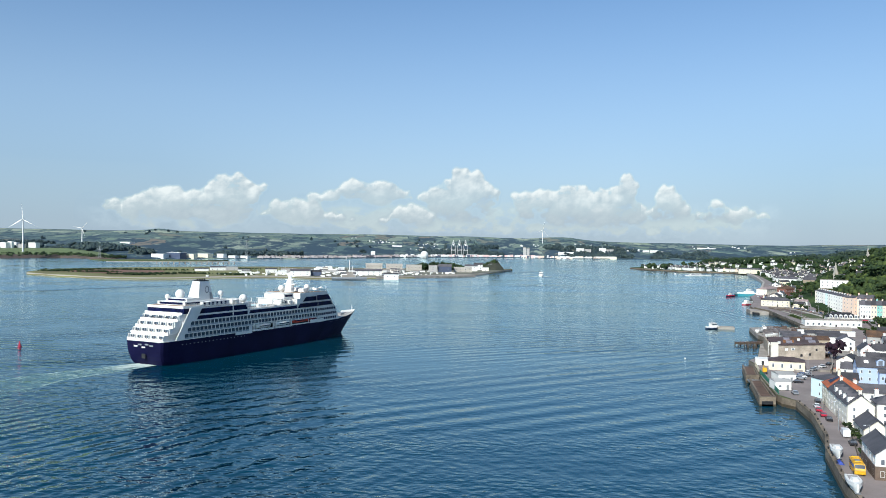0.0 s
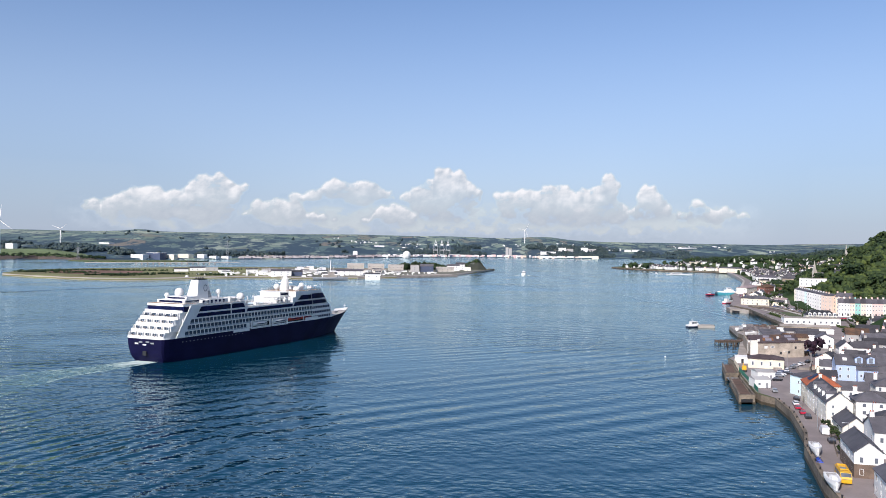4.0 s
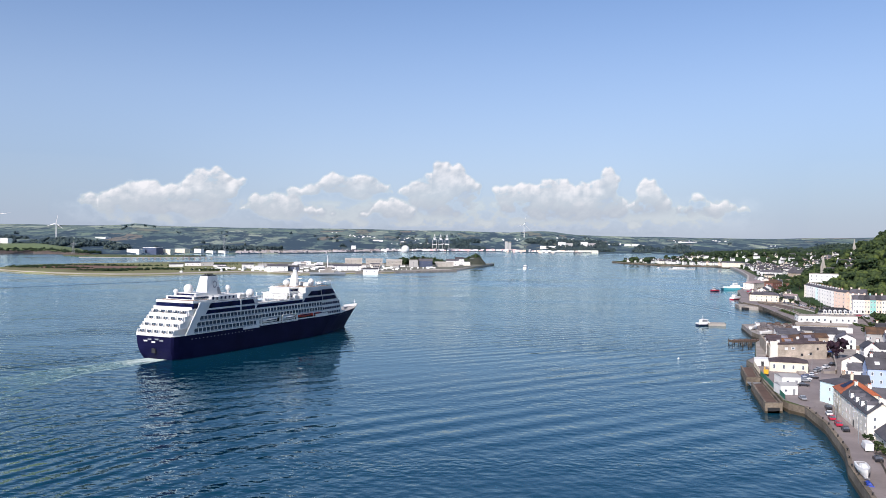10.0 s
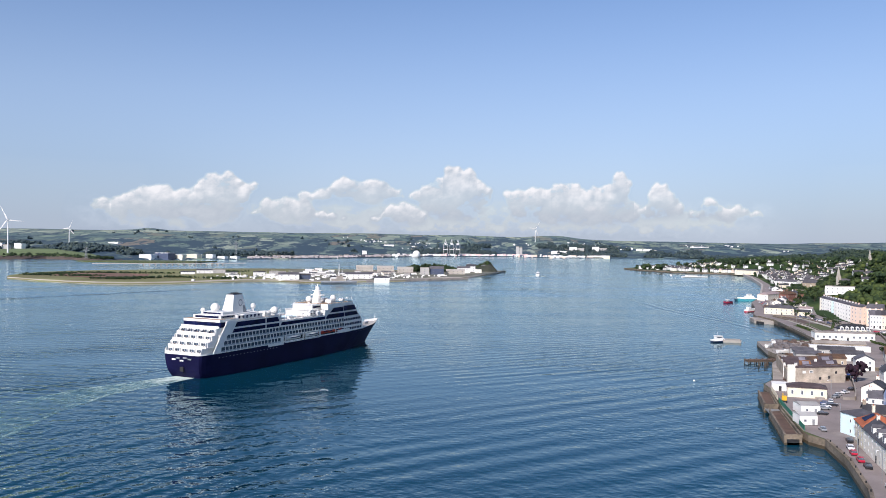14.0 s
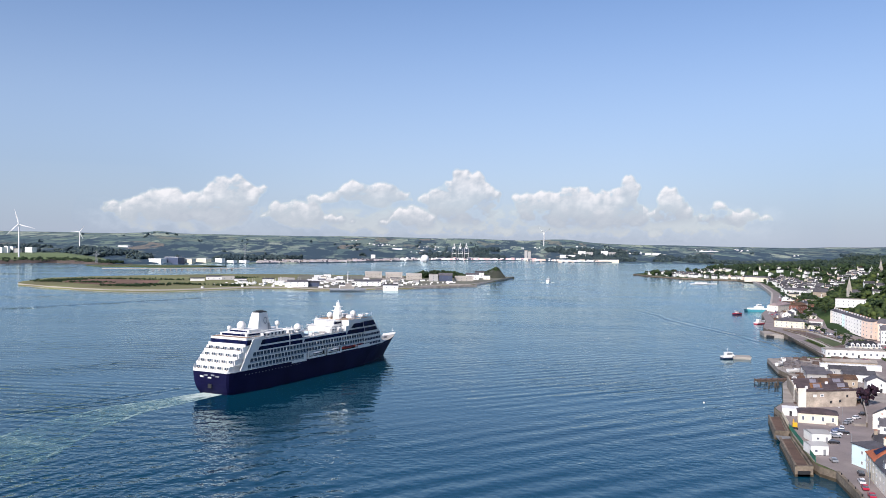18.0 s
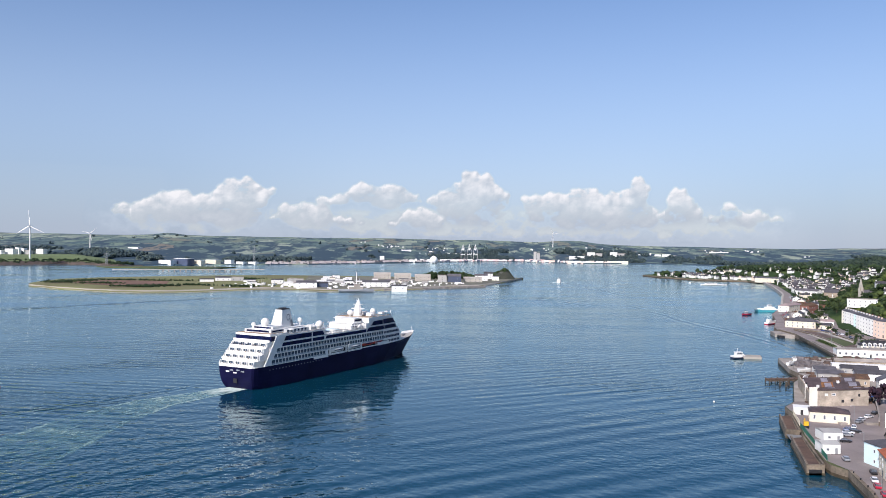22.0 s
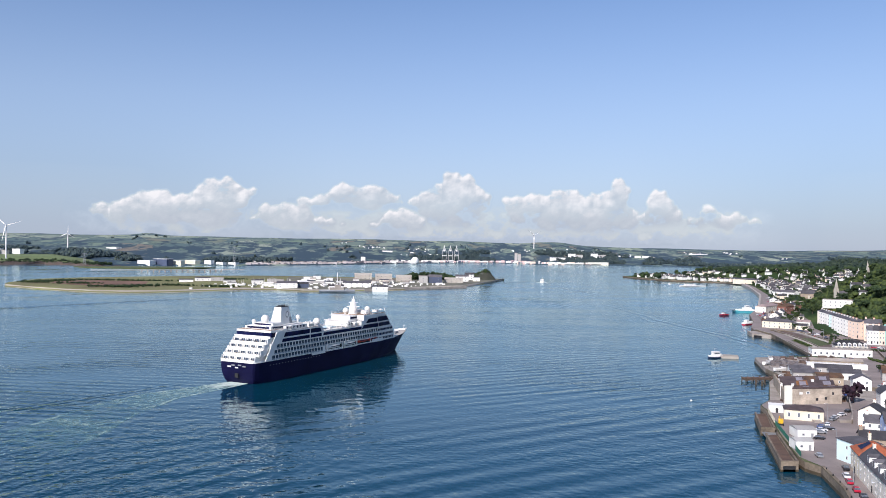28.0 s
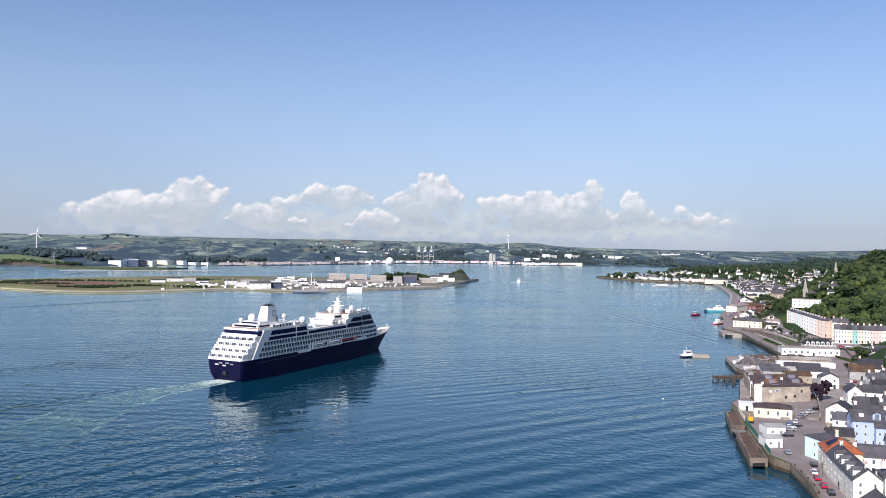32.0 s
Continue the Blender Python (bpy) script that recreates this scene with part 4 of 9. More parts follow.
def cruise_ship():
    ship = thing("cruise_ship", SHIP[0][1], "large cruise ship with navy hull, white decks and white funnel", "cruise ship")
    BW = [(0, 0.66), (0.03, 0.86), (0.1, 0.98), (0.62, 1.0), (0.75, 0.86), (0.86, 0.56), (0.94, 0.26), (1, 0.012)]
    BD = [(0, 0.86), (0.006, 0.94), (0.02, 0.985), (0.06, 1.0), (0.70, 1.0), (0.8, 0.9), (0.88, 0.68), (0.94, 0.42), (0.98, 0.17), (1, 0.012)]
    st = [0, 0.006, 0.02, 0.04, 0.08, 0.15, 0.3, 0.45, 0.6, 0.68, 0.75, 0.8, 0.85, 0.89, 0.92, 0.95, 0.97, 0.985, 0.995, 1.0]

    def top(s):
        return lerp(s, [(0, 11.4), (0.75, 11.4), (0.9, 12.0), (1, 12.8)])

    def half(s, k):
        return 12.7 * (lerp(s, BW) * (1 - k) + lerp(s, BD) * k)

    def ring(z0, z1, levels, grow=0.0):
        g, m = Geo(), len(levels)
        for sign in (-1, 1):
            pts = []
            for s in st:
                for lv in levels:
                    z = z0 + (z1(s) - z0) * lv
                    k = max(0.0, min(1.0, z / 12.0))
                    aft = max(0.0, 1 - s / 0.06)
                    x = s * (165 + 14.8 * max(0, z / 12.8) ** 1.15) + 3.0 * aft * (1 - k) ** 3
                    k = k * (1 - aft) + aft * k ** 0.35
                    pts.append((x, sign * (half(s, k) + grow), z))
            f = [(i * m + j, (i + 1) * m + j, (i + 1) * m + j + 1, i * m + j + 1) for i in range(len(st) - 1) for j in range(m - 1)]
            g.add(pts, f if sign < 0 else [q[::-1] for q in f])
        return g, m

    g, m = ring(-2.5, top, [0, 0.16, 0.2, 0.26, 0.35, 0.48, 0.62, 0.8, 1.0])
    n = len(st) * m
    g.add([], [])
    for j in range(m - 1):
        g.f.append((j, j + 1, n + j + 1, n + j))
    hull = part("hull", g, HULL, ship, "navy blue steel hull", smooth=False)
    part("main_deck", Geo().add([(s * 165 + s * 14.8 * (top(s) / 12.8) ** 1.15, sg * half(s, 1) * 0.99, top(s) - 0.15) for sg in (-1, 1) for s in st],
                                [(i, i + 1, len(st) + i + 1, len(st) + i) for i in range(len(st) - 1)]), DECK, ship)
    g = Geo()
    for i in range(len(st) - 8):
        for sg in (-1, 1):
            a, b = st[i], st[i + 1]
            xa, xb = a * 178.5, b * 178.5
            g.add([(xa, sg * (half(a, 1) + 0.06), top(a) - 0.1), (xb, sg * (half(b, 1) + 0.06), top(b) - 0.1), (xb, sg * (half(b, 1) + 0.06), top(b) + 0.5), (xa, sg * (half(a, 1) + 0.06), top(a) + 0.5)], [(0, 1, 2, 3) if sg < 0 else (3, 2, 1, 0)])
    g.box(-0.08, 0.1, -half(0, 1), half(0, 1), 11.2, 11.9)
    part("white_strake", g, SHIP_WHITE, ship, "white line above the hull")
    g, _ = ring(12.3, lambda s: top(s) + 1.5, [0, 1], 0.03)
    cut = [i for i, s in enumerate(st) if s >= 0.95]
    keep = Geo()
    for sg in (0, 1):
        for i in cut[:-1]:
            q = [sg * len(st) * 2 + k for k in (i * 2, (i + 1) * 2, (i + 1) * 2 + 1, i * 2 + 1)]
            keep.add([g.v[k] for k in q], [(0, 1, 2, 3)])
    part("bow_bulwark", keep, SHIP_WHITE, ship, "white raised bulwark at the bow")
    part("bow_mast", Geo().tube((177.5, 0, 13), (177.5, 0, 17.5), 0.16, 0.08).box(177.2, 177.8, -0.6, 0.6, 15.8, 16), SHIP_WHITE, ship)
    # transom fittings
    for y, z in ((-5, 9.3), (0, 8.4), (5, 8.8), (-2, 9.8), (2.4, 9.6)):
        part("transom_opening", Geo().box(-0.12, 0.05, y - 1.1, y + 1.1, z - 0.35, z + 0.35), SHIP_WHITE if z < 9 else GREY, ship)
    part("stern_ramp_door", Geo().box(-0.14, 0.05, -1.3, 1.0, 3.2, 5.4), BLACK, ship)
    # three cabin decks
    def block(x0, x1, z0, z1, b0=12.7, b1=12.7, rake=0.0):
        return Geo().add([(x0, -b0, z0), (x1, -b1, z0), (x1, b1, z0), (x0, b0, z0), (x0, -b0, z1), (x1 - rake, -b1, z1), (x1 - rake, b1, z1), (x0, b0, z1)],
                         [(3, 2, 1, 0), (4, 5, 6, 7), (0, 1, 5, 4), (1, 2, 6, 5), (2, 3, 7, 6), (3, 0, 4, 7)])

    part("cabin_block", block(12, 62, 11.3, 20.2), SHIP_WHITE, ship, "white cabin decks with dark windows")
    part("cabin_block", block(62, 121, 15.2, 20.2), SHIP_WHITE, ship)
    part("cabin_block", block(121, 146, 11.3, 20.2, 12.7, 11.0, 4.0), SHIP_WHITE, ship)
    # The recess is coloured near black to hold the boat deck's shade.
    part("boat_deck_recess", Geo().box(62, 121, -10.2, 10.2, 11.3, 15.2), DARK, ship, "boat deck behind the tenders, its shade put into a dark colour")
    for x in (62.2, 80.6, 96.2, 112.5, 120.6):
        for y in (-12.6, 12.3):
            part("davit_post", Geo().box(x - 0.25, x + 0.25, y, y + 0.3, 11.2, 15.3), SHIP_WHITE, ship)
    win = Geo().box(-1.2, 1.2, -0.07, 0.05, -1.02, 1.16).mesh("window", BALCONY_GLASS)
    rail_me = Geo().box(-1.24, 1.24, -0.3, -0.24, -1.2, -0.5).mesh("balcony_rail", SMOKED)
    fin = Geo().box(-0.11, 0.11, -0.34, 0.05, -1.3, 1.3).mesh("balcony_divider", SHIP_WHITE)
    slim = Geo().box(-0.62, 0.62, -0.09, 0.05, -0.7, 0.7).mesh("window", GLASS)
    for k, z in enumerate((12.9, 15.7, 18.6)):
        x = 13.6 + (z - 11.4) * 0.66
        while x < 142:
            if not (k == 0 and 60 < x < 122):
                y = -12.7 if x < 121 else -12.7 + (x - 121) / 25 * 1.7
                piece("window", win if x < 120 else slim, ship, x, y - 0.02, z)
                if x < 120:
                    piece("balcony_rail", rail_me, ship, x, y, z)
                    piece("balcony_divider", fin, ship, x + 1.36, y, z)
            x += 2.72 if x < 120 else 2.1
    for z in (14.25, 17.15, 20.1):
        g = Geo().box(13 + (z - 11.4) * 0.65, 121, -12.95, -12.6, z - 0.16, z + 0.12).box(13, 121, 12.6, 12.95, z - 0.16, z + 0.12)
        part("deck_ledge", g, SHIP_WHITE, ship)
    for z in (12.9, 15.7, 18.6):
        part("window_row", Geo().box(16, 140 if z > 14 else 60, 12.7, 12.76, z - 0.8, z + 0.8), GLASS, ship)
    # public decks: two dark glass bands
    part("lounge_block", block(17, 58, 20.2, 26.2), SHIP_WHITE, ship)
    part("glass_band", Geo().side([(21.2, 20.5), (58.2, 20.5), (58.2, 22.3), (22.4, 22.3)], -12.82, -12.6), GLASS, ship, "long band of dark glass")
    part("glass_band", Geo().side([(23, 23.2), (58.2, 23.2), (56.8, 25.6), (24.6, 25.6)], -12.82, -12.6), GLASS, ship, "long band of dark glass")
    part("mullion", Geo().box(46.6, 47.3, -12.95, -12.6, 20.3, 26.2), SHIP_WHITE, ship)
    part("glass_band", Geo().box(20, 58, 12.6, 12.82, 20.6, 25.6), GLASS, ship)
    part("pool_deck_block", block(58, 101, 20.2, 23.0), SHIP_WHITE, ship)
    part("glass_band", Geo().side([(59.5, 20.7), (101, 20.7), (101, 22.4), (60.5, 22.4)], -12.82, -12.6), GLASS, ship)
    part("glass_band", Geo().box(59, 101, 12.6, 12.82, 20.7, 22.4), GLASS, ship)
    part("pool_deck", Geo().box(58, 101, -12.3, 12.3, 23.0, 23.1), DECK, ship, "brown sun deck round the pool")
    part("pool", Geo().box(74, 86, -4, 4, 23.1, 23.5), WALLS["aqua"], ship)
    part("forward_block", block(101, 140, 20.2, 26.0, 12.7, 11.4, 4.5), SHIP_WHITE, ship)
    part("forward_top", block(104, 134.5, 26.0, 29.2, 12.6, 11.6, 3.0), SHIP_WHITE, ship)
    part("glass_band", Geo().side([(101.4, 20.8), (121, 20.8), (121, 23.2), (104, 23.2)], -12.84, -12.55), GLASS, ship)
    g = Geo().add([(121.5, -12.86, 20.9), (138, -11.8, 20.9), (136, -11.85, 23.2), (121.5, -12.86, 23.2)], [(0, 1, 2, 3)])
    part("glass_band", g, GLASS, ship)
    g = Geo().add([(106, -12.86, 24.2), (119.6, -12.86, 24.2), (119.6, -12.86, 26.8), (109.5, -12.86, 26.8)], [(0, 1, 2, 3)])
    g.add([(120.4, -12.86, 24.2), (135.8, -11.9, 24.2), (133.2, -11.9, 27.2), (120.4, -12.7, 27.2)], [(0, 1, 2, 3)])
    part("glass_band", g, GLASS, ship, "observation lounge glass")
    part("bridge_window", Geo().add([(140.2, -11, 17.4), (140.2, 11, 17.4), (139.4, 11, 19.4), (139.4, -11, 19.4)], [(0, 1, 2, 3)]), GLASS, ship)
    part("roof_deck", Geo().box(104, 131, -11.6, 11.6, 29.2, 29.3), TEAK, ship)
    part("deck_overhang", Geo().box(91.4, 106.6, -9.3, 9.3, 26.3, 26.55).box(95.4, 108.6, -7.8, 7.8, 28.9, 29.15), SHIP_WHITE, ship)
    part("roof_deck", Geo().box(24, 57.5, -12.4, 12.4, 26.2, 26.35), DECK, ship)
    # the slanting white fascia and the terraces of the stern
    for y in (-12.98, 12.62):
        part("slanting_fascia", Geo().side([(7.4, 11.5), (11.6, 11.5), (22.6, 26.6), (17.2, 26.6)], y, y + 0.36), SHIP_WHITE, ship, "white slanting stern fascia")
    bw = Geo().box(-0.1, 0.06, -1.25, -0.1, -0.35, 0.85).box(-0.1, 0.06, 0.15, 1.3, -0.35, 0.85).mesh("window", BALCONY_GLASS)
    for k in range(5):
        z, x = 11.4 + 2.95 * k, 0.4 + 2.9 * k
        w = 11.2 if k == 0 else 12.2
        part("terrace", Geo().box(x, 26, -w, w, z, z + 0.35).box(x, x + 0.25, -w, w, z + 0.35, z + 1.15)
             .side([(x, z + 0.35), (x + 5, z + 0.35), (x + 5, z + 1.6), (x, z + 1.15)], w - 0.2, w + 0.1), SHIP_WHITE, ship, "white stern terrace with parapet")
        part("terrace_wall", Geo().box(x + 1.5, 26, -w + 0.3, w - 0.3, z + 0.35, z + 2.95), SHIP_WHITE if k < 4 else GLASS, ship)
        if k < 4:
            for y in (-9.2, -4.6, 0, 4.6, 9.2):
                piece("window", bw, ship, x + 1.48, y, z + 1.6)
                part("terrace_chair", Geo().box(x + 0.5, x + 1.0, y - 0.9, y - 0.3, z + 0.35, z + 1.3), TEAK, ship)
            for y in (-11.4, -6.9, -2.3, 2.3, 6.9, 11.4):
                part("balcony_divider", Geo().side([(x + 0.2, z + 0.3), (x + 1.5, z + 0.3), (x + 1.5, z + 2.95), (x + 1.1, z + 2.95), (x + 0.2, z + 1.2)], y - 0.1, y + 0.1), SHIP_WHITE, ship)
    for x, z in ((13.3, 23.9), (10.6, 21.1)):
        part("glass_band", Geo().box(x, x + 0.3, -11.0, 11.0, z, z + (1.6 if x > 12 else 0.9)), GLASS, ship, "dark glass across the stern")
    part("stern_roof", Geo().prism([(13.2, -11.8), (26, -12.6), (26, 12.6), (13.2, 11.8)], 26.1, 27.3), SHIP_WHITE, ship)
    part("terrace_deck", Geo().box(13.4, 25.8, -11.4, 11.4, 27.3, 27.36), TEAK, ship, "teak deck on the stern roof")
    part("stern_window", Geo().box(16.9, 17.05, -7.6, 7.6, 27.7, 28.7).box(20.4, 20.55, -6, 6, 29.3, 30.1), GLASS, ship)
    part("stern_house", Geo().box(17, 31, -9, 9, 27.3, 29.0).box(20.5, 30, -7, 7, 29, 30.4), SHIP_WHITE, ship)
    part("side_house", Geo().box(27, 46, -11.2, -8.5, 26.3, 28.6), SHIP_WHITE, ship)
    for x in range(28, 46, 3):
        piece("window", slim, ship, x, -11.24, 27.6)
    # funnel
    g = Geo()
    lo, hi = [(31.4, -3.8), (43.6, -3.0), (43.6, 3.0), (31.4, 3.8)], [(33.8, -2.4), (41.0, -1.9), (41.0, 1.9), (33.8, 2.4)]
    g.add([(*p, 28) for p in lo] + [(*p, 38.2) for p in hi], [(3, 2, 1, 0), (4, 5, 6, 7), (0, 1, 5, 4), (1, 2, 6, 5), (2, 3, 7, 6), (3, 0, 4, 7)])
    part("funnel", g, SHIP_WHITE, ship, "white tapered funnel")
    part("funnel_rim", Geo().box(34.1, 40.7, -2.0, 2.0, 38.2, 38.7), BLACK, ship, "black funnel rim")
    part("funnel_emblem", Geo().add([(38.4 + 1.5 * math.cos(a) * q, -2.98, 34 + 1.9 * math.sin(a) * q) for q in (1, 0.7) for a in (i * math.pi / 8 for i in range(16))],
                                    [(i, (i + 1) % 16, 16 + (i + 1) % 16, 16 + i) for i in range(16)]), GREY, ship, "grey ring emblem")
    for x in (35, 36.8, 38.4, 40):
        part("exhaust_pipe", Geo().tube((x, 0, 38.2), (x - 0.4, 0, 39.4), 0.4), BLACK, ship)
    part("funnel_house", Geo().box(30, 50, -6, 6, 26.3, 28.8), SHIP_WHITE, ship)
    # domes on pedestals
    for x, y, z, r, foot in ((22.8, 0, 32.4, 2.3, 30.2), (48.8, -2.5, 31.6, 1.5, 28.8), (62.5, -6, 28.3, 2.2, 23), (124.6, -2, 31.6, 1.8, 29.2), (106.5, 3, 31.5, 1.9, 29), (20.5, 6, 31, 1.2, 29)):
        part("radar_dome", Geo().ball((x, y, z), r, 16, 10), SHIP_WHITE, ship, "white satellite dome", smooth=True)
        part("dome_pedestal", Geo().tube((x, y, foot - 0.3), (x, y, z - r * 0.6), r * 0.42, r * 0.5, 10), SHIP_WHITE, ship)
    # bridge house, mast and sun deck screens
    part("deck_house", Geo().box(92, 106, -8.5, 8.5, 23.1, 26.4).box(96, 108, -7, 7, 26.4, 29.0), SHIP_WHITE, ship)
    part("mast", Geo().tube((110.0, 0, 29), (110.8, 0, 36), 3.2, 1.9, 10).tube((110.8, 0, 36), (111, 0, 39), 1.3, 1.0).tube((111, 0, 39), (111, 0, 40.6), 0.3, 0.2)
         .box(108, 111.5, -2.8, 2.8, 31.2, 31.6).box(109.4, 112.4, -4.2, 4.2, 33.6, 33.9).box(110, 112.2, -3.0, 3.0, 36.4, 36.7).tube((109.2, 0, 37), (109.2, 0, 39.6), 0.12).tube((112.4, 0, 34), (112.4, 0, 37.5), 0.12), SHIP_WHITE, ship, "white radar mast")
    # Dark strips added in place of the shadows that layer the deck house.
    part("house_dark_band", Geo().box(93, 105, -8.62, -8.45, 24.1, 25.4).box(97, 107, -7.12, -6.95, 27.2, 28.3), GLASS, ship, "dark bands for the shadowed layers of the deck house")
    part("house_dark_band", Geo().box(18, 30.5, -9.1, -8.95, 27.8, 28.6), GLASS, ship)
    # Added grey panel: shade of the funnel's starboard face, put into colour.
    part("funnel_shade_panel", Geo().add([(40.2, -3.3, 28.9), (43.2, -3.1, 28.9), (42.2, -2.72, 32.5), (40.4, -2.84, 32.5)], [(0, 1, 2, 3)]), GREY, ship, "grey panel for the shade on the funnel's side")
    for y, z in ((-3.4, 33.9), (3.4, 33.9), (0, 36.7)):
        part("radar_scanner", Geo().box(111.0, 111.6, y - 1.2, y + 1.2, z, z + 0.3), SHIP_WHITE, ship)
    part("windscreen", Geo().box(112, 130, -12.5, -12.42, 29.9, 30.5).box(112, 130, 12.42, 12.5, 29.9, 30.5), WALLS["aqua"], ship, "pale glazed wind screen")
    for x in range(106, 132, 5):
        part("deck_lamp_post", Geo().box(x - 0.1, x + 0.1, -11.6, -11.4, 29.3, 32).box(x - 0.3, x + 0.3, -11.7, -11.3, 32, 32.2), SHIP_WHITE, ship)
    for x, y, w, d, h in ((34, -9.5, 4, 3, 2.2), (52, -8, 5, 4, 2.4), (56, 6, 3, 4, 2), (116, -6, 5, 4, 2.0), (122, 4, 4, 5, 1.8), (127, -7, 2.5, 3, 1.4), (72, -9, 3, 2, 1.4), (98, -9.5, 3, 2.4, 2.2)):
        z = 26.35 if x < 58 else 23.1 if x < 101 else 29.35
        part("deck_locker", Geo().box(x - w / 2, x + w / 2, y - d / 2, y + d / 2, z, z + h).box(x - w / 2 - 0.2, x + w / 2 + 0.2, y - d / 2 - 0.2, y + d / 2 + 0.2, z + h, z + h + 0.15), SHIP_WHITE, ship)
    for x, y, z in ((50, -11.6, 26.4), (54, -11.6, 26.4), (30, -11.9, 26.4), (108, -11.8, 29.4), (118, -11.8, 29.4), (126, -11.4, 29.4), (80, -11.9, 23.2), (95, -11.9, 23.2)):
        part("parasol", Geo().tube((x, y, z), (x, y, z + 2.3), 0.08).tube((x, y, z + 2.1), (x, y, z + 2.8), 1.5, 0.1, 10), SHIP_WHITE, ship)
    rail = Geo()
    for x0, x1, y, z in ((58, 101, -12.5, 23.1), (24, 58, -12.4, 26.4), (104, 131, -12.3, 29.3), (12, 30, -9.2, 29.0), (104, 131, 12.2, 29.3), (14, 26, -12.2, 27.3), (58, 101, 12.3, 23.1), (146, 172, -9.0, 12.0)):
        if x0 == 146:
            continue
        x = x0
        while x <= x1:
            rail.box(x - 0.04, x + 0.04, y - 0.04, y + 0.04, z, z + 1.1)
            x += 1.5
        rail.box(x0, x1, y - 0.05, y + 0.05, z + 1.05, z + 1.15).box(x0, x1, y - 0.03, y + 0.03, z + 0.5, z + 0.56)
    part("railing", rail, SHIP_WHITE, ship)
    for y in (-11.8, 11.4):
        for x in range(60, 101, 5):
            part("deck_lamp_post", Geo().box(x - 0.1, x + 0.1, y, y + 0.2, 23, 26.2).box(x - 0.3, x + 0.3, y - 0.1, y + 0.3, 26.2, 26.5), SHIP_WHITE, ship)
    part("pool_bar", Geo().box(64, 70, -5, 5, 23.1, 25.6).box(63, 71, -6, 6, 25.6, 25.9), SHIP_WHITE, ship)
    part("sun_screen", Geo().box(86, 94, -11.6, -9.5, 25.2, 25.4).box(88, 88.3, -10.7, -10.4, 23, 25.2).box(92, 92.3, -10.7, -10.4, 23, 25.2), SHIP_WHITE, ship)
    # tenders
    for x0, x1 in ((63, 79.6), (81.4, 95.4)):
        part("davit_frame", Geo().box(x0, x1, -13.5, -13.0, 14.9, 15.3).box(x0, x1, -13.2, -12.7, 10.9, 11.25).box(x0, x0 + 0.5, -13.5, -12.7, 11, 15.2).box(x1 - 0.5, x1, -13.5, -12.7, 11, 15.2), SHIP_WHITE, ship, "white davit frame round a tender")

    def tender(x, mat, label):
        out, tall, mid = (-12.2, 1.15, 13.1) if mat is SHIP_WHITE else (-11.2, 1.0, 13.3)
        pts, f, n = [], [], 9
        for i in range(n):
            s = i / (n - 1)
            w = 1.75 * math.sin(math.pi * min(max(s, 0.04), 0.96)) ** 0.5
            for y, z in ((0.25, -0.9), (1, -0.2), (1, 0.5), (0.8, 1.0), (0.3, 1.2)):
                pts.append((x - 6.2 + 12.4 * s, out - w * y, z * tall + mid))
            for y, z in ((0.3, 1.2), (0.8, 1.0), (1, 0.5), (1, -0.2), (0.25, -0.9)):
                pts.append((x - 6.2 + 12.4 * s, out + w * y, z * tall + mid))
        for i in range(n - 1):
            for j in range(10):
                f.append((i * 10 + j, (i + 1) * 10 + j, (i + 1) * 10 + (j + 1) % 10, i * 10 + (j + 1) % 10))
        boat = part("tender", Geo().add(pts, f), mat, ship, label, smooth=True)
        part("tender_window", Geo().box(x - 4.2, x + 4.2, out - 1.84, out - 1.6, mid + 0.05, mid + 0.5), GLASS, boat)
        part("tender_keel", Geo().box(x - 4.6, x + 4.6, out - 0.6, out + 0.6, mid - tall * 0.95, mid - tall * 0.6), HULL if mat is SHIP_WHITE else mat, boat)
    tender(71, SHIP_WHITE, "white covered tender boat")
    tender(88, SHIP_WHITE, "white covered tender boat")
    tender(103.6, RED_BOAT, "red lifeboat in its davits")
    tender(116.5, RED_BOAT, "red lifeboat in its davits")
    part("side_panel", Geo().box(49, 62, -12.95, -12.65, 10.2, 11.3).box(49, 49.4, -12.95, -12.65, 11.3, 12.4).box(61.6, 62, -12.95, -12.65, 11.3, 12.4), SHIP_WHITE, ship, "white embarkation panel")
    part("side_panel", Geo().box(114, 127, -12.9, -12.6, 11.2, 13.2), SHIP_WHITE, ship)
    ports = Geo().box(-0.3, 0.3, -0.06, 0.05, -0.2, 0.2).mesh("porthole", GREY)
    for i in range(18):
        piece("porthole", ports, ship, 12 + i * 2.6, -12.62, 9.2)
    for i in range(9):
        s = 0.775 + i * 0.015
        piece("porthole", ports, ship, s * 176, -half(s, 0.85) - 0.06, 10.4)
    part("bollard", Geo().tube((160, -3, 12), (160, -3, 12.9), 0.4).tube((160, 3, 12), (160, 3, 12.9), 0.4), GREY, ship)
    part("windlass", Geo().box(162, 166, -2, 2, 12, 13.2), GREY, ship)
    chairs = Geo().box(-0.9, 0.9, -0.3, 0.3, 0, 0.35).mesh("sun_lounger", SHIP_WHITE)
    for i in range(26):
        piece("sun_lounger", chairs, ship, 61 + i * 1.15, -10.6 - (i % 2) * 0.0, 23.1, 1.57)
    return ship


ship = cruise_ship()


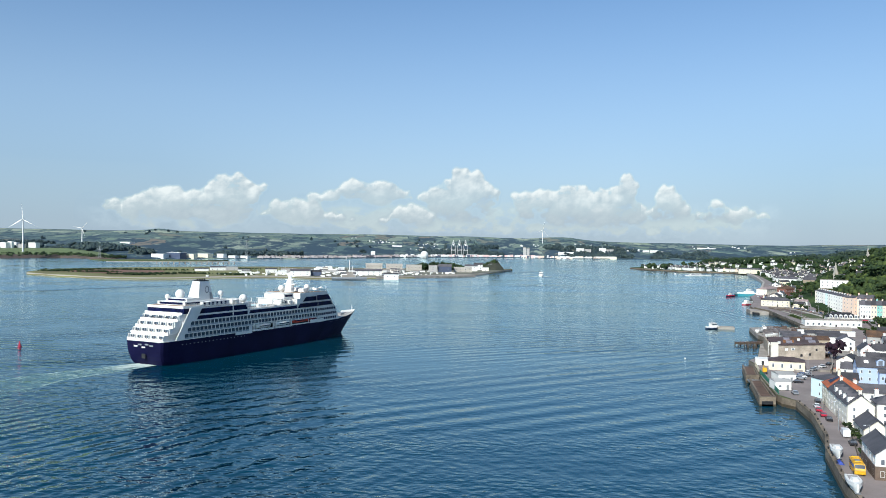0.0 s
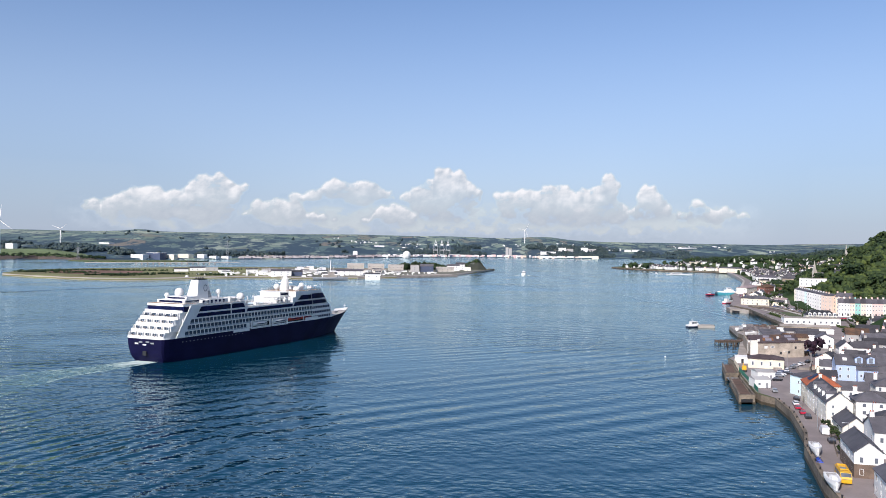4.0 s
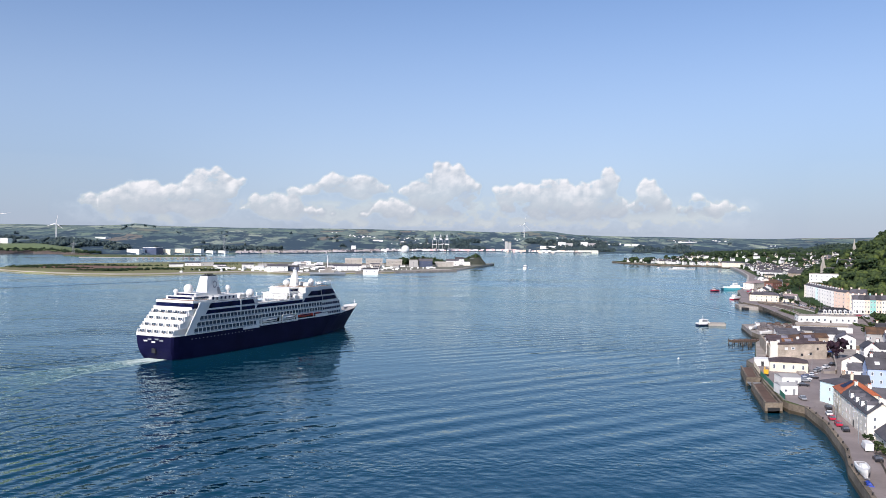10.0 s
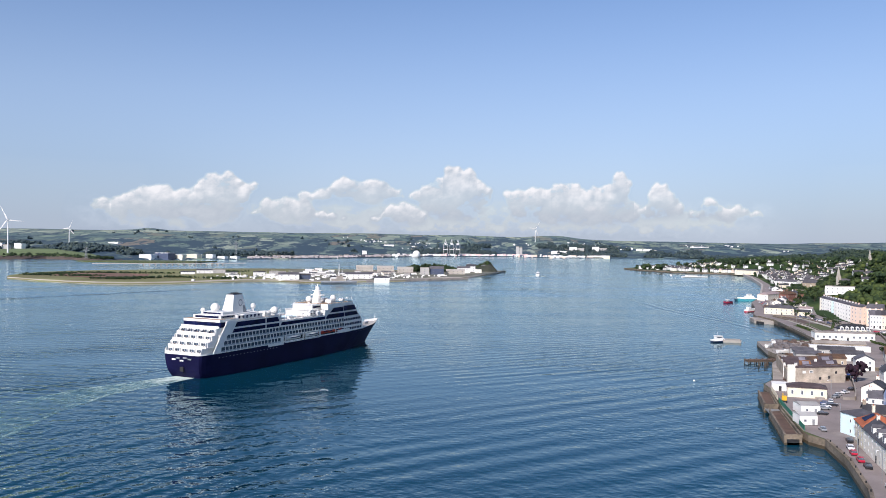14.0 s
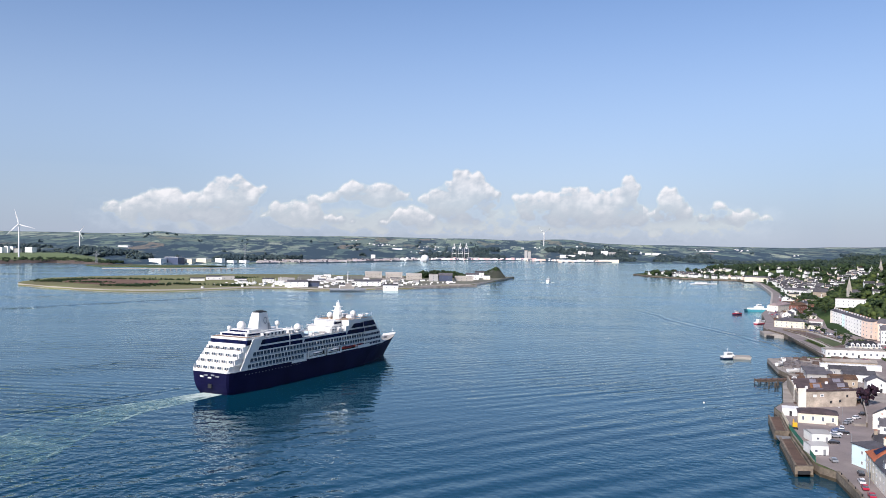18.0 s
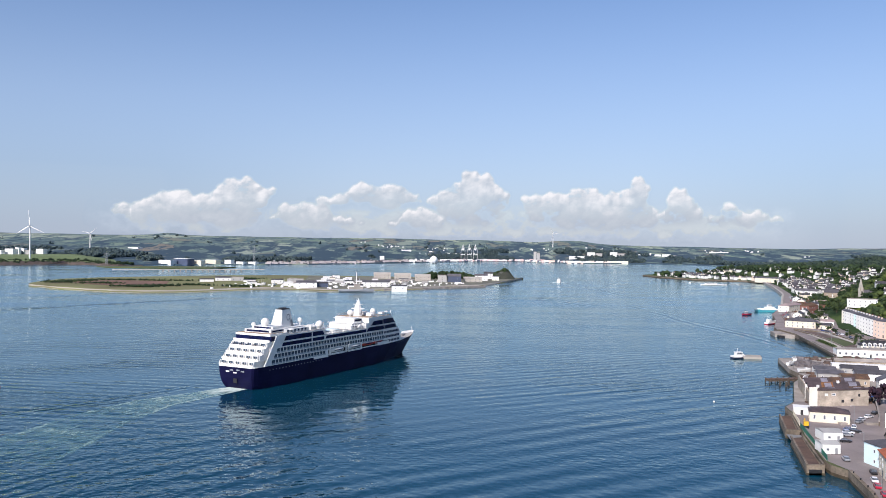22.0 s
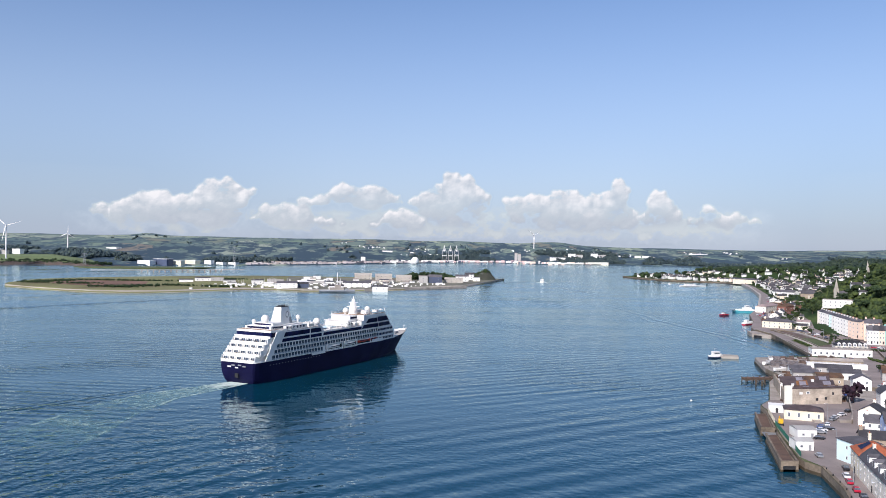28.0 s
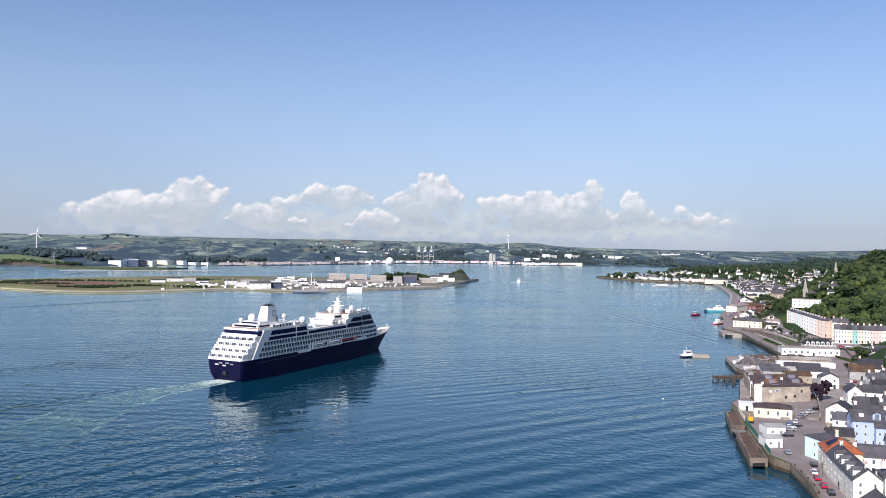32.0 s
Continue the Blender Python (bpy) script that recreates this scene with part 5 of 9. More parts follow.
def wake():
    """The wash behind the ship: streaks that widen aft."""
    cols, rows = 33, 60
    v, cover = [], []
    for j in range(rows):
        k = j / (rows - 1)
        d = 230 * k
        for i in range(cols):
            u = i / (cols - 1) * 2 - 1
            drift = lerp(d, [(0, 0), (28, 3), (53, 7), (88, 0), (119, -13), (158, -28), (230, -60)])
            v.append((8 - d, u * (6 + 32 * k) + drift, 0.05))
            dense = lerp(d, [(0, 1.0), (14, 0.78), (30, 0.6), (45, 0.7), (75, 0.64), (95, 0.5), (112, 0.7), (140, 0.55), (170, 0.34), (230, 0.0)])
            side = max(0.0, 1 - abs(u) ** 6) * (lerp(d, [(0, 1.0), (25, 0.8), (60, 0.62), (230, 0.55)]) + 0.5 * math.exp(-((abs(u) - 0.84) / 0.1) ** 2))
            cover.append(dense * side)
    trail = thing("ship_wake", SHIP[0][1], "pale churned wake trailing the ship", "wake")
    foam = foam_mat("wake_foam", 0.3, 0.92, 1.8)
    for name, j0, j1 in (("churned_foam", 0, 14), ("foam_trail", 13, 34), ("old_foam", 33, rows)):
        n = j1 - j0
        me = bpy.data.meshes.new(name)
        me.from_pydata(v[j0 * cols:j1 * cols], [], [(j * cols + i, (j + 1) * cols + i, (j + 1) * cols + i + 1, j * cols + i + 1) for j in range(n - 1) for i in range(cols - 1)])
        me.attributes.new("cover", "FLOAT", "POINT").data.foreach_set("value", cover[j0 * cols:j1 * cols])
        me.materials.append(foam)
        new(name, me).parent = trail
    return trail


ship_wake = wake()


# ---- the harbour town ----
WHITE_FRAME = surface("white_window_frame", (0.75, 0.75, 0.73), 0.6, var=0.08)
window_meshes = {}


def window_mesh(w, h, depth=0.12):
    """A window with a white frame round a dark pane, facing -y."""
    key = (round(w, 2), round(h, 2))
    if key not in window_meshes:
        g, t, o, y = Geo(), 0.13, -depth / 2, -0.015
        a, c = w / 2, w / 2 - t
        g.add([(-a, 0.05, 0), (a, 0.05, 0), (a, 0.05, h), (-a, 0.05, h), (-a, o, 0), (a, o, 0), (a, o, h), (-a, o, h), (-c, o, t), (c, o, t), (c, o, h - t), (-c, o, h - t), (-c, y, t), (c, y, t), (c, y, h - t), (-c, y, h - t)],
              [(12, 13, 14, 15), (0, 1, 5, 4), (1, 2, 6, 5), (2, 3, 7, 6), (3, 0, 4, 7), (4, 5, 9, 8), (5, 6, 10, 9), (6, 7, 11, 10), (7, 4, 8, 11), (8, 9, 13, 12), (9, 10, 14, 13), (10, 11, 15, 14), (11, 8, 12, 15)])
        me = g.mesh("window", WHITE_FRAME)
        me.materials.append(PANE)
        me.polygons.foreach_set("material_index", [1] + [0] * 12)
        window_meshes[key] = me
    return window_meshes[key]


def roof_geo(w, d, e, rise, kind, over=0.35, thick=0.18):
    """A roof over 0..w by 0..d whose eaves lie at height e."""
    g = Geo()
    if kind == "flat":
        g.box(-0.15, w + 0.15, -0.15, d + 0.15, e, e + 0.35)
    elif kind == "along":
        y0, y1, ym, s = -over, d + over, d / 2, rise / (d / 2)
        for a in (y0, y1):
            za = e - over * s
            g.add([(-over, a, za), (w + over, a, za), (w + over, ym, e + rise), (-over, ym, e + rise), (-over, a, za + thick), (w + over, a, za + thick), (w + over, ym, e + rise + thick), (-over, ym, e + rise + thick)],
                  [(3, 2, 1, 0), (4, 5, 6, 7), (0, 1, 5, 4), (1, 2, 6, 5), (2, 3, 7, 6), (3, 0, 4, 7)])
        g.box(-over, w + over, ym - 0.15, ym + 0.15, e + rise + 0.05, e + rise + thick + 0.12)
    elif kind == "across":
        x0, x1, xm, s = -over, w + over, w / 2, rise / (w / 2)
        for a in (x0, x1):
            za = e - over * s
            g.add([(a, -over, za), (a, d + over, za), (xm, d + over, e + rise), (xm, -over, e + rise), (a, -over, za + thick), (a, d + over, za + thick), (xm, d + over, e + rise + thick), (xm, -over, e + rise + thick)],
                  [(3, 2, 1, 0), (4, 5, 6, 7), (0, 1, 5, 4), (1, 2, 6, 5), (2, 3, 7, 6), (3, 0, 4, 7)])
        g.box(xm - 0.15, xm + 0.15, -over, d + over, e + rise + 0.05, e + rise + thick + 0.12)
    else:  # hipped
        k = min(w, d) / 2
        a, b = ((k, d / 2), (w - k, d / 2)) if w >= d else ((w / 2, k), (w / 2, d - k))
        o = over
        v = [(-o, -o, e), (w + o, -o, e), (w + o, d + o, e), (-o, d + o, e), (*a, e + rise), (*b, e + rise)]
        f = [(0, 1, 5, 4), (1, 2, 5), (2, 3, 4, 5), (3, 0, 4)] if w >= d else [(0, 1, 4), (1, 2, 5, 4), (2, 3, 5), (3, 0, 4, 5)]
        g.add(v, f)
        g.box(-o, w + o, -o, d + o, e - 0.2, e - 0.02)
    return g


def house(a, b, depth, eave, rise, wall="white", roof="along", z=QZ, rows=2, front=4, ends=2, chimneys=1, dormers=0, name="house", label="", roof_mat=None, base=None, group="houses by the harbour", win=(1.0, 1.5), door=True, category="house", dormer_at=None, dormer_size=1.0, dormer_wall="white"):
    """A house whose front runs from a to b, facing the side on which a is to the left. Eave is a height over the ground."""
    dx, dy = b[0] - a[0], b[1] - a[1]
    w = math.hypot(dx, dy)
    turn = math.degrees(math.atan2(dy, dx))
    h = thing(name, pose(a[0], a[1], z, 0, 0, turn), label or f"{wall} rendered house with a grey slate roof", category, group)
    g = Geo().box(0, w, 0, depth, -1.0, eave)
    if roof == "along":
        for x in (0, w):
            g.add([(x, 0, eave), (x, depth, eave), (x, depth / 2, eave + rise)], [(0, 1, 2) if x else (2, 1, 0)])
    elif roof == "across":
        for y in (0, depth):
            g.add([(0, y, eave), (w, y, eave), (w / 2, y, eave + rise)], [(0, 1, 2) if not y else (2, 1, 0)])
    part("wall", g, WALLS[wall], h)
    if base:
        part("stone_base", Geo().box(-0.06, w + 0.06, -0.06, depth + 0.06, -1, base), BROWN_STONE, h, "brown stone ground floor")
    part("roof", roof_geo(w, depth, eave, rise, roof), roof_mat or SLATE, h, "" if roof_mat is None else "weathered roof covering")
    me = window_mesh(*win)
    step = (eave - 0.5) / rows
    for r in range(rows):
        zz = 0.75 + step * r + max(0, (step - 2.9) / 2)
        for i in range(front):
            x = w * (i + 0.5) / front
            if r == 0 and door and i == front // 2:
                part("door", Geo().box(x - 0.55, x + 0.55, -0.07, 0.05, 0, 2.1), DARK, h, "dark painted front door")
            else:
                piece("window", me, h, x, 0, zz)
        for i in range(ends):
            y = depth * (i + 0.5) / ends
            piece("window", me, h, w, y, zz, math.pi / 2)
            piece("window", me, h, 0, y, zz, -math.pi / 2)
    for i in range(chimneys):
        if roof == "across":
            x, y = w / 2, depth * (0.12 + 0.76 * (i / max(1, chimneys - 1) if chimneys > 1 else 1))
        else:
            x, y = w * (0.06 + 0.88 * (i / max(1, chimneys - 1) if chimneys > 1 else 0)), depth / 2
        c = part("chimney", Geo().box(x - 0.55, x + 0.55, y - 0.4, y + 0.4, eave + rise - 0.8, eave + rise + 1.2).box(x - 0.65, x + 0.65, y - 0.5, y + 0.5, eave + rise + 1.2, eave + rise + 1.35), WALLS[wall], h)
        for dx in (-0.28, 0.28):
            part("chimney_pot", Geo().tube((x + dx, y, eave + rise + 1.3), (x + dx, y, eave + rise + 1.8), 0.14, 0.12, 6), TERRACOTTA, c)
    for at in dormer_at or [(i + 0.5) / dormers for i in range(dormers)]:
        x, k = w * at, dormer_size
        y0, s = depth * (0.14 if k == 1 else 0.05), rise / (depth / 2)
        zb = eave + y0 * s
        zt = min(zb + 1.5 * k, eave + rise - 0.3)
        zp = min(zt + 0.7 * k, eave + rise - 0.05)
        y1, y2, e = (zt - eave) / s, (zp - eave) / s, 0.9 * k
        d = part("dormer", Geo().add([(x - e, y0, zb), (x + e, y0, zb), (x + e, y0, zt), (x, y0, zp), (x - e, y0, zt), (x - e, y1, zt), (x + e, y1, zt)],
                                     [(0, 1, 2, 3, 4), (0, 4, 5), (1, 6, 2)]), WALLS[dormer_wall], h, "gabled dormer")
        o = e + 0.2
        part("dormer_roof", Geo().add([(x - o, y0 - 0.2, zt - 0.12), (x, y0 - 0.2, zp + 0.08), (x, y2 + 0.1, zp + 0.08), (x - o, y1, zt - 0.12)], [(0, 1, 2, 3)])
             .add([(x + o, y0 - 0.2, zt - 0.12), (x, y0 - 0.2, zp + 0.08), (x, y2 + 0.1, zp + 0.08), (x + o, y1, zt - 0.12)], [(3, 2, 1, 0)]), SLATE, d)
        part("dormer_window", Geo().box(x - e * 0.55, x + e * 0.55, y0 - 0.05, y0 + 0.02, zb + 0.3, zt), PANE, d)
    return h


# row along the quay road
end_house = house((136.6, 289), (133.2, 277.5), 10.5, 7.2, 3.4, "cream", "hip", rows=3, front=3, ends=2, roof_mat=TERRACOTTA, label="cream end house with a terracotta hipped roof", chimneys=1)
house((133.2, 277.5), (125, 247.8), 7.5, 7.0, 3.0, "pale", "along", rows=3, front=7, ends=2, dormer_at=(0.3, 0.5, 0.7, 0.9), dormer_size=1.35, chimneys=2, win=(0.8, 1.15), label="long ivory apartment house with slate roof and white dormers")
house((120, 228.6), (126.6, 226.6), 14, 3.7, 2.7, "pale", "across", rows=1, front=2, ends=0, chimneys=0, label="low ivory gabled house with dark slate roof", door=False)
house((103.4, 191.5), (109.4, 189.6), 17, 6.2, 2.4, "white", "across", rows=2, front=2, ends=4, chimneys=0, base=3.3, label="white gabled house on a brown stone ground floor", door=False)
house((134.9, 249.2), (144, 246.6), 8, 7.2, 2.4, "white", "hip", rows=3, front=2, ends=2, win=(1.2, 1.3), label="white three-storey house with hipped slate roof", chimneys=1)
house((118.1, 209), (128, 206), 12, 6.8, 2.8, "white", "along", rows=2, front=3, chimneys=1, label="tall white rendered house with dark slate roof")
house((128, 226), (140, 222.5), 9, 6.0, 2.8, "white", "hip", rows=2, front=3, chimneys=1, label="white rendered house behind the quay row")
house((116, 190), (127, 187), 10, 5.6, 2.8, "pale", "along", rows=2, front=3, chimneys=1, label="ivory rendered house behind the quay road")
house((130, 204), (142, 200.5), 10, 6.2, 2.8, "white", "along", rows=2, front=3, chimneys=2, label="white rendered house with two chimneys")
house((98, 168), (108, 165), 12, 5.6, 2.6, "white", "across", rows=2, front=2, ends=3, chimneys=0, label="white gabled house by the quay road")
house((143, 228), (154, 225), 9, 6.0, 2.8, "cream", "along", rows=2, front=3, chimneys=1, label="cream rendered house up the lane")
house((150, 252), (162, 248.5), 9, 6.6, 2.8, "pale", "along", rows=2, front=4, chimneys=2, label="ivory rendered house with slate roof")
# behind them
house((138, 300.9), (139.8, 291.0), 9, 7.2, 1.6, "aqua", "hip", rows=2, front=1, ends=2, chimneys=0, label="pale aqua rendered house with a dark roof", win=(0.9, 1.2), door=False)
blue_house = house((162.8, 315.5), (176.8, 311.4), 8, 9.0, 3.2, "blue", "along", rows=3, front=5, ends=2, dormer_at=(0.56, 0.85), dormer_size=1.5, dormer_wall="blue", chimneys=0, win=(0.9, 1.3), label="pale blue three-storey house with gabled dormers")
part("wing", Geo().box(7.2, 14.3, -2.6, 0.1, -1, 7.2), WALLS["blue"], blue_house)
part("wing_roof", Geo().add([(7, -2.9, 7.15), (14.5, -2.9, 7.15), (14.5, 0, 8.3), (7, 0, 8.3), (7, -2.9, 7.35), (14.5, -2.9, 7.35), (14.5, 0, 8.5), (7, 0, 8.5)], [(4, 5, 6, 7), (3, 2, 1, 0), (0, 1, 5, 4), (1, 2, 6, 5), (3, 0, 4, 7)]), SLATE, blue_house)
for x in (8.4, 10.7, 13):
    for z in (1.2, 4.4):
        piece("window", window_mesh(0.9, 1.3), blue_house, x, -2.6, z)
part("skylight", Geo().add([(2.6, 1.3, 10.3), (4.2, 1.3, 10.3), (4.2, 2.5, 11.26), (2.6, 2.5, 11.26)], [(0, 1, 2, 3)]), WALLS["white"], blue_house, "pale roof light")
house((145, 291.5), (163, 284.5), 7, 4.4, 1.6, "cream", "along", rows=1, front=6, ends=1, chimneys=0, label="long low cream building with a dark roof")
house((143, 279), (153.5, 275.5), 7, 5.6, 2.2, "white", "along", rows=2, front=3, label="white house in the yard behind the quay row")
house((157, 277.5), (168, 274), 8, 7.0, 2.4, "white", "hip", rows=3, front=4, chimneys=1, label="white three-storey rendered house with hipped roof")
house((173, 353.5), (179.5, 347.8), 9, 6.0, 2.6, "pale", "across", rows=2, front=2, ends=3, chimneys=1, label="ivory gabled house by the yard")
house((181, 347), (190, 342), 8, 5.6, 2.6, "white", "along", rows=2, front=3, chimneys=1, label="white rendered house in the lane")
house((184, 331), (194, 326), 9, 6.2, 2.8, "pale", "along", rows=2, front=3, chimneys=2, label="ivory rendered house in the lane")
house((166.5, 336), (175, 331.5), 8, 5.2, 2.2, "white", "along", rows=2, front=3, chimneys=1, label="white rendered cottage beside the lane")
house((152, 312), (160, 309), 8, 4.6, 2.0, "stone", "along", rows=1, front=2, chimneys=1, label="small stone outbuilding with slate roof", name="outbuilding")
house((203.4, 391.5), (209.2, 389.5), 11, 6.2, 2.6, "white", "across", rows=2, front=1, ends=3, chimneys=1, label="tall narrow white gabled house")
house((197.5, 374.5), (206.5, 371.5), 8, 4.2, 2.0, "grey", "along", rows=1, front=3, chimneys=1, label="pale grey rendered house")
house((209, 371), (219, 367), 9, 5.2, 2.6, "pale", "along", rows=2, front=3, chimneys=1, label="ivory house with a dark slate roof")
house((211, 394), (222, 390), 9, 5.6, 2.6, "white", "along", rows=2, front=3, chimneys=1, label="white house with a slate roof")
house((225, 408), (238, 403), 9, 5.8, 2.6, "grey", "along", rows=2, front=4, chimneys=2, label="grey rendered house with two chimneys")
house((214, 436), (222, 433), 10, 5.4, 2.2, "white", "across", rows=2, front=2, chimneys=0, label="white gabled shed by the dock", name="shed", category="shed")
house((196, 353), (206, 349), 9, 5.6, 2.4, "white", "along", rows=2, front=3, chimneys=1, label="white rendered terrace house")
house((224, 384), (236, 379), 9, 6, 2.6, "cream", "along", rows=2, front=3, chimneys=1, label="cream rendered house up the slope")
house((236, 430), (247, 426), 10, 5.8, 2.6, "white", "along", rows=2, front=3, chimneys=1, label="white rendered house by the station lane")
house((245, 464.5), (256, 459.5), 12, 4.6, 3.0, "grey", "along", rows=1, front=3, chimneys=0, label="grey house with a large brown roof", roof_mat=RUST_ROOF)
house((268, 496), (279, 490), 10, 4.6, 2.2, "cream", "along", rows=1, front=3, chimneys=1, label="ochre rendered house with a pale roof")
house((258, 478), (268, 473), 9, 4.4, 2.2, "pale", "along", rows=1, front=3, chimneys=0, label="ivory rendered low house")
house((250, 441), (261, 437), 9, 5.6, 2.4, "white", "along", rows=2, front=3, chimneys=1, label="white rendered house with slate roof")
house((264, 459), (276, 455), 9, 5.6, 2.4, "pink", "along", rows=2, front=3, chimneys=1, label="pale pink rendered house with slate roof")
house((240, 404), (252, 400), 9, 5.6, 2.6, "white", "along", rows=2, front=3, chimneys=1, label="white rendered house up the slope")
part("solar_panel", Geo().add([(3.4, 1.2, 8.3), (8.4, 1.2, 8.3), (7.2, 4.3, 10.2), (4.6, 4.3, 10.2)], [(0, 1, 2, 3)]), GLASS, end_house, "dark solar panel on the roof")

# the long cream customs building, the stone warehouse and the dock sheds
house((147.7, 363.9), (161.6, 358.6), 9, 4.3, 1.5, "cream", "hip", rows=1, front=4, ends=2, chimneys=0, roof_mat=PURPLE_ROOF, label="long cream harbour office with a dark hipped roof", name="harbour_office", category="office", win=(1.0, 1.9), door=False)
house((147.2, 378), (153.2, 375.8), 7, 2.7, 0.3, "white", "flat", rows=1, front=1, ends=1, chimneys=0, roof_mat=WALLS["white"], label="white flat-roofed store at the pier head", name="store", category="store")


def warehouse():
    """Roofless rubble front with a white gable, and sheds with patched roofs behind."""
    a, b = (161.5, 395), (189.9, 399.2)
    w = math.hypot(b[0] - a[0], b[1] - a[1])
    turn = math.degrees(math.atan2(b[1] - a[1], b[0] - a[0]))
    h = thing("warehouse", pose(a[0], a[1], QZ, 0, 0, turn), "old rubble-stone warehouse with patched rusty roofs", "warehouse")
    part("gable_wall", Geo().box(0, 3.6, -0.2, 0.6, 0, 8.7), WALLS["pale"], h, "whitewashed end wall")
    g = Geo().box(3.6, w, 0, 0.8, 0, 7.2)
    part("front_wall", g, surface("pale_rubble_wall", (0.56, 0.475, 0.38), 0.9, 0, 0.18, 1.4, 0.5, 0.6), h, "weathered pale rubble front wall")
    part("wall_cap", Geo().box(3.4, w + 0.2, -0.25, 1.6, 7.2, 7.9), PURPLE_ROOF, h, "purple-brown sheet capping")
    for x, z, s in ((8, 5.2, 0.8), (11.5, 5.3, 1.0), (16, 2.2, 0.6), (20.5, 2.6, 0.6), (24, 4.8, 0.5)):
        part("blocked_window", Geo().box(x - s, x + s, -0.05, 0.1, z - 0.6, z + 0.6), WALLS["white"] if s > 0.7 else DARK, h)
        if s > 0.9:
            part("pane", Geo().box(x - s * 0.6, x + s * 0.6, -0.09, 0.1, z - 0.35, z + 0.35), PANE, h)
    lean = 0.5

    def sheared(g):
        g.v = [(x + lean * y, y, z) for x, y, z in g.v]
        return g

    part("side_wall", sheared(Geo().box(0, 0.8, 0.6, 52, 0, 5.6)), STONE, h)
    part("side_wall", sheared(Geo().box(w - 0.8, w, 0.8, 40, 0, 5.4)), STONE, h)
    for i, (y0, y1) in enumerate(((0.8, 13), (13, 26), (26, 39))):
        ym = (y0 + y1) / 2
        for k, (x0, x1) in enumerate(((0.8, 8), (8, 14), (14, 20), (20, w - 0.8))):
            mat = (ORANGE_RUST if i == 1 and k == 1 else RUST_ROOF) if (i + 2 * k) % 3 == 0 else PURPLE_ROOF
            for ya in (y0, y1):
                part("roof_sheet", sheared(Geo().add([(x0, ya, 5.6), (x1, ya, 5.6), (x1, ym, 7.6), (x0, ym, 7.6)], [(0, 1, 2, 3) if ya == y0 else (3, 2, 1, 0)])), mat, h)
        for x0, x1 in ((9.5, 13), (22, 26)):
            part("skylight", sheared(Geo().add([(x0, y0 + 1.5, 6.25), (x1, y0 + 1.5, 6.25), (x1, ym - 1.2, 7.4), (x0, ym - 1.2, 7.4)], [(0, 1, 2, 3)])), CLOUDED, h, "clouded grey skylight")
    part("white_gable", sheared(Geo().box(-0.3, 4, 17, 17.5, 0, 6.5)), WALLS["white"], h)
    part("roof_vent", sheared(Geo().box(4, 5.4, 6, 7.4, 6.4, 8.4)), WALLS["white"], h)
    part("roof_vent", sheared(Geo().box(16, 17.4, 18, 19.4, 6.4, 8.2)), WALLS["white"], h)
    return h


warehouse()


def container_shed(x, y, turn, w, d, hgt):
    s = thing("site_cabin", pose(x, y, QZ, 0, 0, turn), "white portable site cabin on the pier yard", "cabin", "cabins on the pier")
    part("body", Geo().box(0, w, 0, d, 0.2, hgt), WALLS["white"], s)
    part("roof", Geo().add([(-0.15, -0.15, hgt), (w + 0.15, -0.15, hgt), (w + 0.15, d + 0.15, hgt), (-0.15, d + 0.15, hgt), (-0.15, d / 2, hgt + 0.8), (w + 0.15, d / 2, hgt + 0.8)], [(0, 1, 5, 4), (2, 3, 4, 5), (1, 2, 5), (3, 0, 4)]), WALLS["grey"], s)
    part("door", Geo().box(w * 0.7, w * 0.7 + 0.9, -0.05, 0.05, 0.2, 2.2), GREY, s)
    piece("window", window_mesh(1.1, 1.0), s, w * 0.3, 0, 1.2)
    part("skid", Geo().box(0, w, 0.2, 0.5, 0, 0.2), BLACK, s)
    return s


container_shed(128.9, 311, -4, 6, 7, 3.4)
container_shed(137.5, 329, -3, 7, 8, 3.4)

# the pier: two troughs between walls
def pier(name, ring_pts, label):
    n = len(ring_pts)
    p = tagged(Geo().prism(ring_pts, -2, 2.6).make(name, QUAY), label, "pier", kind="structure")
    return p


